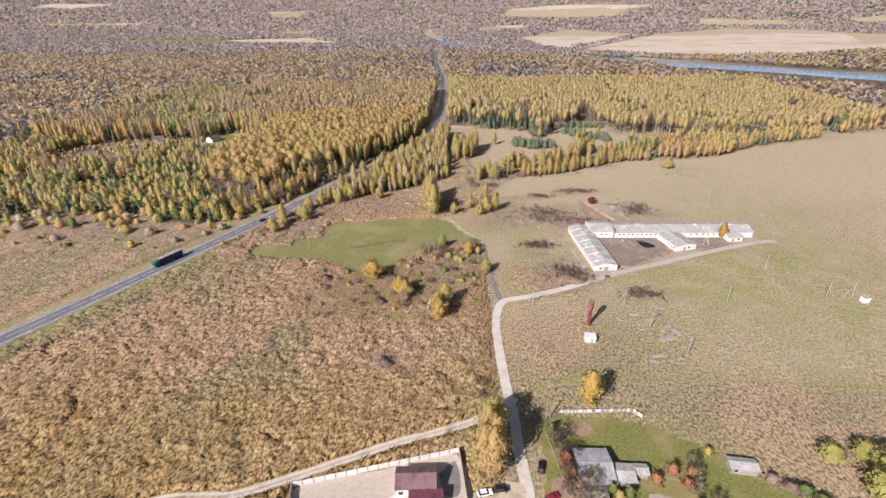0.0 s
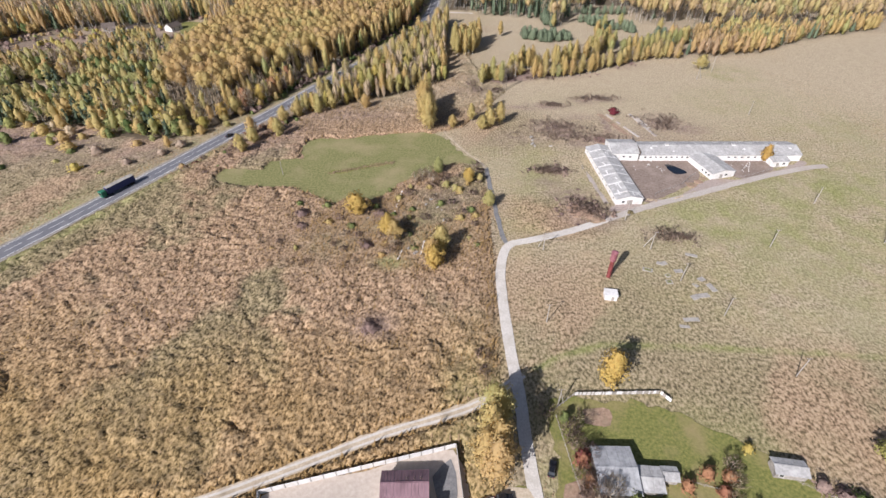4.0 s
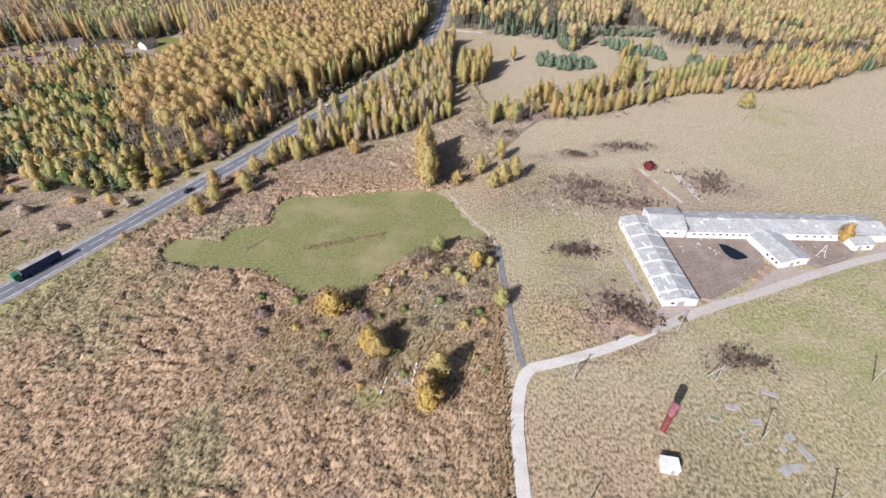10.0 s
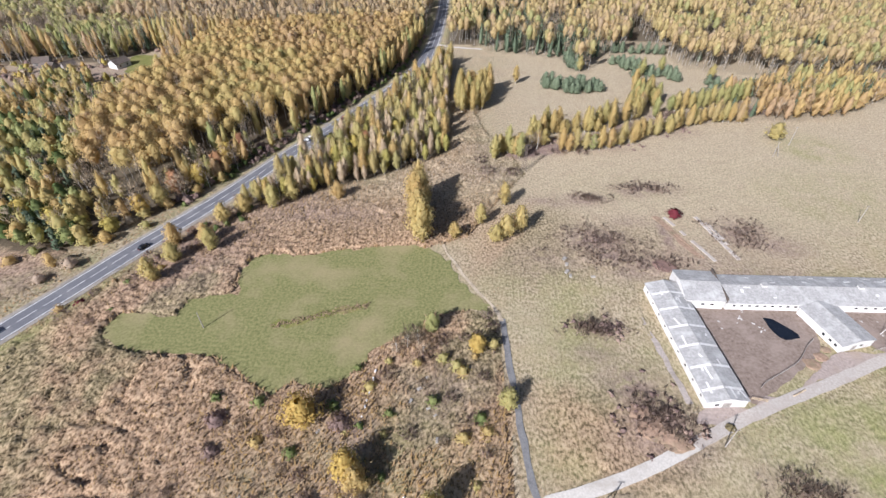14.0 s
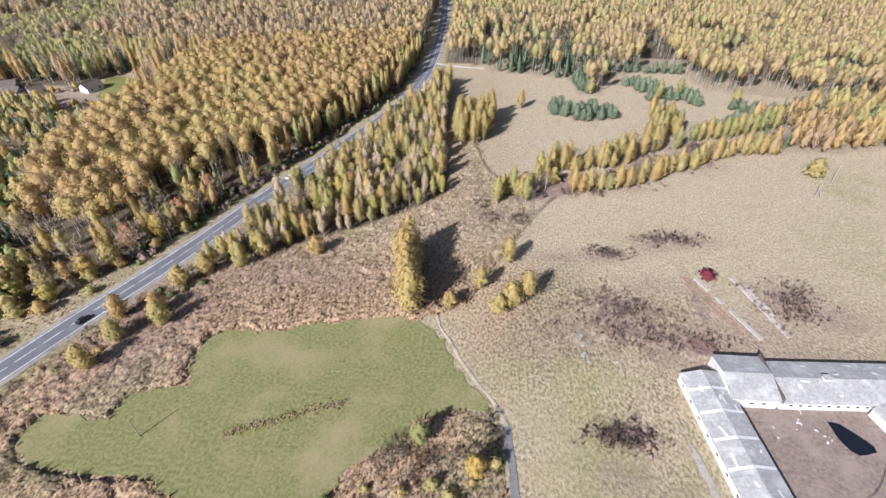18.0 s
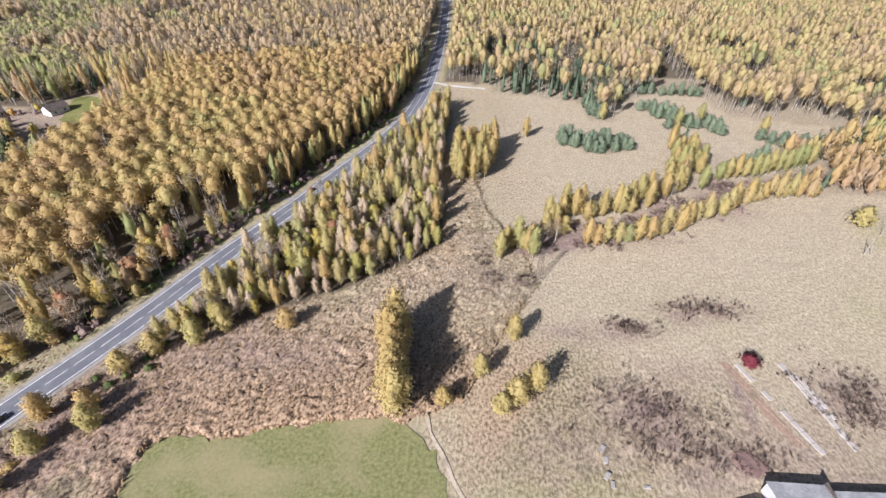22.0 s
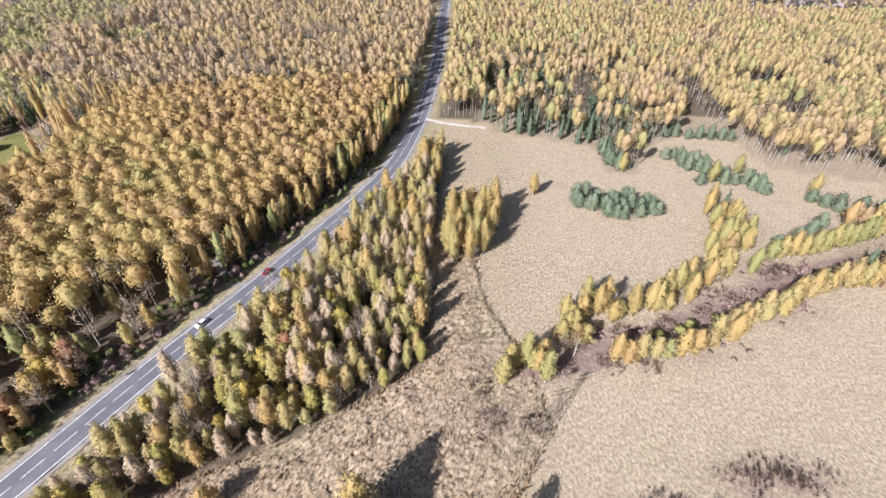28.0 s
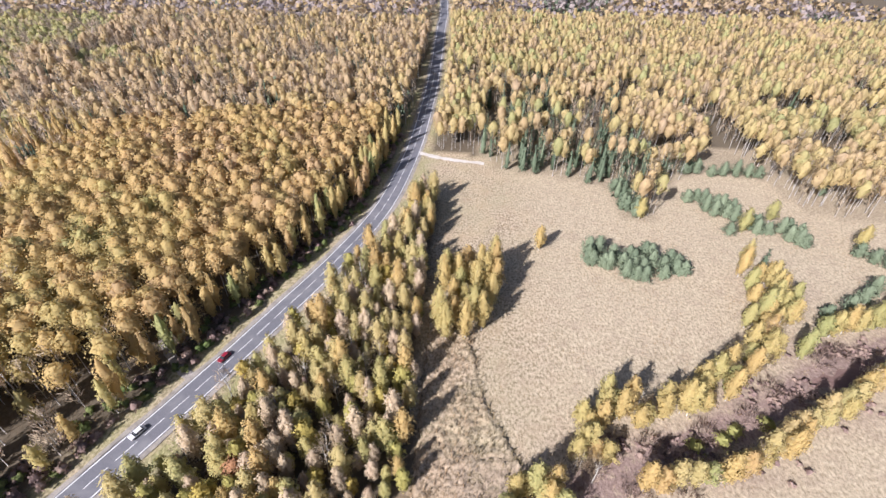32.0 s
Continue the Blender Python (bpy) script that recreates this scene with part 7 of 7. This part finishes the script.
def shrubs():
    """Shrubs: each its own thing where the camera passes near."""
    def bush(x, y, h, w, m, t, name, lab, grp):
        tree("bush", m, M_DARKBARK, x, y, h, w, t, name, lab, "shrub", grp)
    brown, grp = "leafless brown shrub in rough dry grass", "brown shrubs"
    for x, y, h, w in ((-65, 167, 3, 6), (-33, 147, 2.5, 4), (-25, 107, 3, 7), (-31, 168, 3, 6), (-22, 183, 3, 5), (-12, 190, 3, 5), (-17, 199, 3, 6), (-7, 196, 3, 6), (9, 203, 3, 5), (7, 208, 3, 4), (13, 180, 2.5, 4), (-62, 158, 2.5, 4), (43, 206, 2, 7), (53, 175, 2, 8), (48, 180, 2, 6), (57, 170, 1.6, 6), (80, 159, 1.6, 8), (84, 157, 1.4, 6), (36, 204, 1.6, 6), (80, 292, 1.6, 9), (74, 289, 1.4, 7), (49, 279, 1.4, 8), (111, 265, 1.6, 8), (116, 258, 1.6, 9), (106, 250, 1.4, 8), (54, 243, 2, 9), (60, 250, 1.8, 8), (48, 250, 1.6, 8), (62, 240, 1.4, 8), (125, 250, 1.4, 9), (68, 232, 1.3, 8), (130, 290, 1.3, 8), (-3, 177, 2, 4), (3, 171, 2, 4), (24, 80, 3, 5), (9, 98, 3, 5), (9, 92, 2.5, 4), (30, 320, 2, 7), (44, 322, 2, 8), (56, 322, 2, 7), (66, 340, 2, 8), (80, 346, 2, 8), (90, 356, 2, 8), (50, 336, 2, 7), (110, 368, 2, 9), (118, 372, 2, 8), (20, 300, 2.4, 8), (8, 300, 3, 8), (5, 310, 3, 8)):
        if x > 30 and 228 < y < 300:
            continue
        tree("round" if x < -20 and h < 3.1 and y < 170 else "bare", M_PLUM, M_DARKBARK, x + rng.normal() * 0.5, y, h * rng.uniform(0.6, 1.0) * (0.45 if x > 30 and 228 < y < 300 else 1.0), w, rng.uniform(0.3, 1.0) * 0.5 + 0.5 * (x > 30), "brown_shrub", brown, "shrub", grp)
    for x, y, h, w in ((84.5, 269, 4.2, 6.0), (-126, 205, 2, 4)):
        tree("round", M_RED, M_DARKBARK, x, y, h, w, 0.05, "crimson_shrub", "dense dark crimson shrub standing alone", "shrub", "crimson shrubs")
    tree("round", M_YELLOW, M_DARKBARK, -41.5, 168, 10, 9.5, 0.3, "yellow_maple", "round bright yellow tree in the rough grass")
    for x, y, h, w, t in ((-27, 155, 10, 7, .3), (-24, 152, 9, 6, .5), (-6, 146, 12, 6.5, .75), (-8, 136, 11, 7, .2), (-9, 140, 11, 6, .4), (4, 194, 8, 5, .3), (12.5, 176, 8, 5, .9)):
        tree("birch", M_YELLOW if t < 0.35 else M_BIRCH, M_BARK, x, y, h, w, t, "thicket_birch", "yellow birch growing round the old ruin", "tree", "ruin birches")
    for x, y, h, w in ((-24, 148, 5, 5), (-14, 196, 7, 4), (-17, 194, 7, 4), (-20, 192, 6, 4), (-12, 192, 6, 4)):
        tree("bare", M_BARE, M_BARK, x, y, h, w, 0.6, "bare_birch", "leafless pale birch in the thicket", "tree", "bare thicket birches")
    for x, y, h in ((-6, 190, 3.5), (-2, 188, 3), (0, 186, 3.2), (9, 196, 4)):
        bush(x, y, h, 4.5, M_BIRCH, 0.8, "olive_shrub", "olive-green shrub in the thicket by the lane", "olive shrubs")
    for x, y, h, w, t in ((-180, 214, 5, 8, .3), (-171, 238, 8, 8, .6), (-142, 223, 4, 7, .3), (-196, 217, 5, 8, .5), (-160, 205, 3, 7, .2), (-150, 240, 5, 6, .7), (-138, 238, 5, 6, .5), (-186, 232, 6, 8, .6), (-205, 226, 6, 8, .4), (-220, 232, 7, 8, .6), (-240, 222, 6, 9, .5), (-262, 218, 6, 9, .3), (-230, 205, 4, 8, .2), (-155, 250, 8, 7, .6), (-165, 252, 9, 6, .5), (-132, 255, 5, 6, .7), (-126, 262, 5, 6, .4), (-118, 273, 5, 5, .5), (-112, 284, 5, 5, .6), (-180, 244, 9, 7, .4), (-195, 240, 8, 7, .7), (-148, 215, 3, 6, .3), (-215, 240, 9, 7, .5), (-128, 248, 3, 5, .8)):
        bush(x, y, h, w, M_BIRCH if t > .35 else M_BARE, t, "verge_shrub", "rounded olive and rust shrub beyond the highway", "verge shrubs")
    p = scatter(-72, 12, 136, 206, 6.0)
    p = p[free(p) & (p[:, 1] < 200 + 0.3 * p[:, 0])]
    for x, y in p[rng.random(len(p)) < 0.42]:
        m = (M_PLUM, M_PLUM, M_BARE, M_BIRCH, M_GREENLEAF)[int(rng.integers(0, 5))]
        tree("bare" if m in (M_PLUM, M_BARE) else "bush", m, M_DARKBARK, x, y, rng.uniform(0.8, 2.6), rng.uniform(2, 5), rng.uniform(0.3, 1.0), "thicket_shrub", "low tangled shrub in rough autumn grass", "shrub", "thicket shrubs")
    n = 0
    for x, y in np.concatenate([side(HWY, o) for o in (9.5, 12.5, 15.5, 19.0)]):
        if 196 < y < 292 and rng.random() < 0.5 and n < 150:
            n += 1
            m = (M_PLUM, M_PLUM, M_GREENLEAF, M_BIRCH, M_RED)[int(rng.integers(0, 5))]
            tree("bush" if m in (M_GREENLEAF, M_BIRCH) else "bare", m, M_DARKBARK, x + rng.normal() * 1.2, y + rng.normal() * 1.2, rng.uniform(1.2, 3.0), rng.uniform(2.5, 4.5), rng.uniform(0.0, 0.7), "roadside_shrub", "low dark shrub on the bank below the highway", "shrub", "roadside shrubs")
    p = scatter(-320, -128, 196, 262, 8.5)
    p = p[(dist_to(p, HWY[::3]) > 13) & ~inside(p, FOREST_L)]
    for x, y in p[rng.random(len(p)) < np.where(p[:, 1] > 222, 0.85, 0.25)]:
        h = rng.uniform(2, 7) * (1.0 if y > 215 else 0.6)
        bush(x, y, h, rng.uniform(4, 8), (M_BIRCH, M_GREENLEAF, M_GREENLEAF, M_BARE, M_YELLOW)[int(rng.integers(0, 5))], rng.uniform(0.4, 1.0), "verge_shrub", "rounded olive and rust shrub beyond the highway", "verge shrubs")
    for x, y, h, m, t in ((-163, 246, 9, M_YELLOW, 0.5), (-157, 252, 11, M_BIRCH, 0.6), (-150, 243, 8, M_YELLOW, 0.75), (-144, 250, 10, M_BIRCH, 0.8), (-139, 244, 7, M_YELLOW, 0.6), (-133, 256, 10, M_YELLOW, 0.3), (-128, 262, 11, M_BIRCH, 0.7), (-126, 272, 12, M_RED, 0.9), (-119, 279, 12, M_YELLOW, 0.35), (-170, 255, 12, M_BIRCH, 0.7), (-178, 250, 10, M_YELLOW, 0.45), (-186, 262, 11, M_BIRCH, 0.9), (-115, 290, 12, M_RED, 0.95)):
        tree("round", m, M_DARKBARK, x, y, h, 6.5, t, "edge_tree", "brightly coloured broadleaf tree at the wood edge", "tree", "bright edge trees")
    for x, y, h, m, t in ((-112, 309, 12, M_RED, 0.75), (-115, 298, 11, M_YELLOW, 0.2), (-116, 303, 10, M_YELLOW, 0.4), (-17.8, 330, 9, M_GREENLEAF, 0.8), (-16.5, 347, 11, M_YELLOW, 0.7), (-38, 327, 13, M_YELLOW, 0.6), (-61, 331, 10, M_YELLOW, 0.5), (-52, 318, 11, M_RED, 0.95)):
        tree("round", m, M_DARKBARK, x, y, h, 6, t, "edge_tree", "brightly coloured broadleaf tree at the wood edge", "tree", "bright edge trees")
    # low olive thicket under the hedgerow
    for x, y in ((70, 338), (74, 341), (62, 336), (84, 344)):
        bush(x, y, 2.6, 5.5, M_YELLOW, 0.95, "willow_shrub", "low yellow-green willow shrub in the hollow", "willow shrubs")
    tagged(patch("heath_patch", [(50, 326), (70, 336), (90, 350), (116, 366), (140, 372), (128, 364), (100, 350), (78, 338), (62, 330)], 0.05, M_TARN, 1.2), "plum-brown faded heath between tree rows", "ground", kind="structure")


shrubs()
# dashes of the centre line, nearest stretch
s = np.concatenate([[0], np.cumsum(np.hypot(*np.diff(HWY, axis=0).T))])
mid = bpy.data.meshes.new("dash")
bm = box(bmesh.new(), -3.0, 3.0, -0.09, 0.09, 0.0, 0.02)
bm.to_mesh(mid)
bm.free()
mid.materials.append(M_PAINT)
for k in np.arange(60, 690, 8.0):
    x, y = np.interp(k, s, HWY[:, 0]), np.interp(k, s, HWY[:, 1])
    x1, y1 = np.interp(k + 1, s, HWY[:, 0]), np.interp(k + 1, s, HWY[:, 1])
    ob = new("dash", mid)
    ob.parent = road
    ob.matrix_local = pose(x, y, 0.105, 0, 0, math.degrees(math.atan2(y1 - y, x1 - x)))
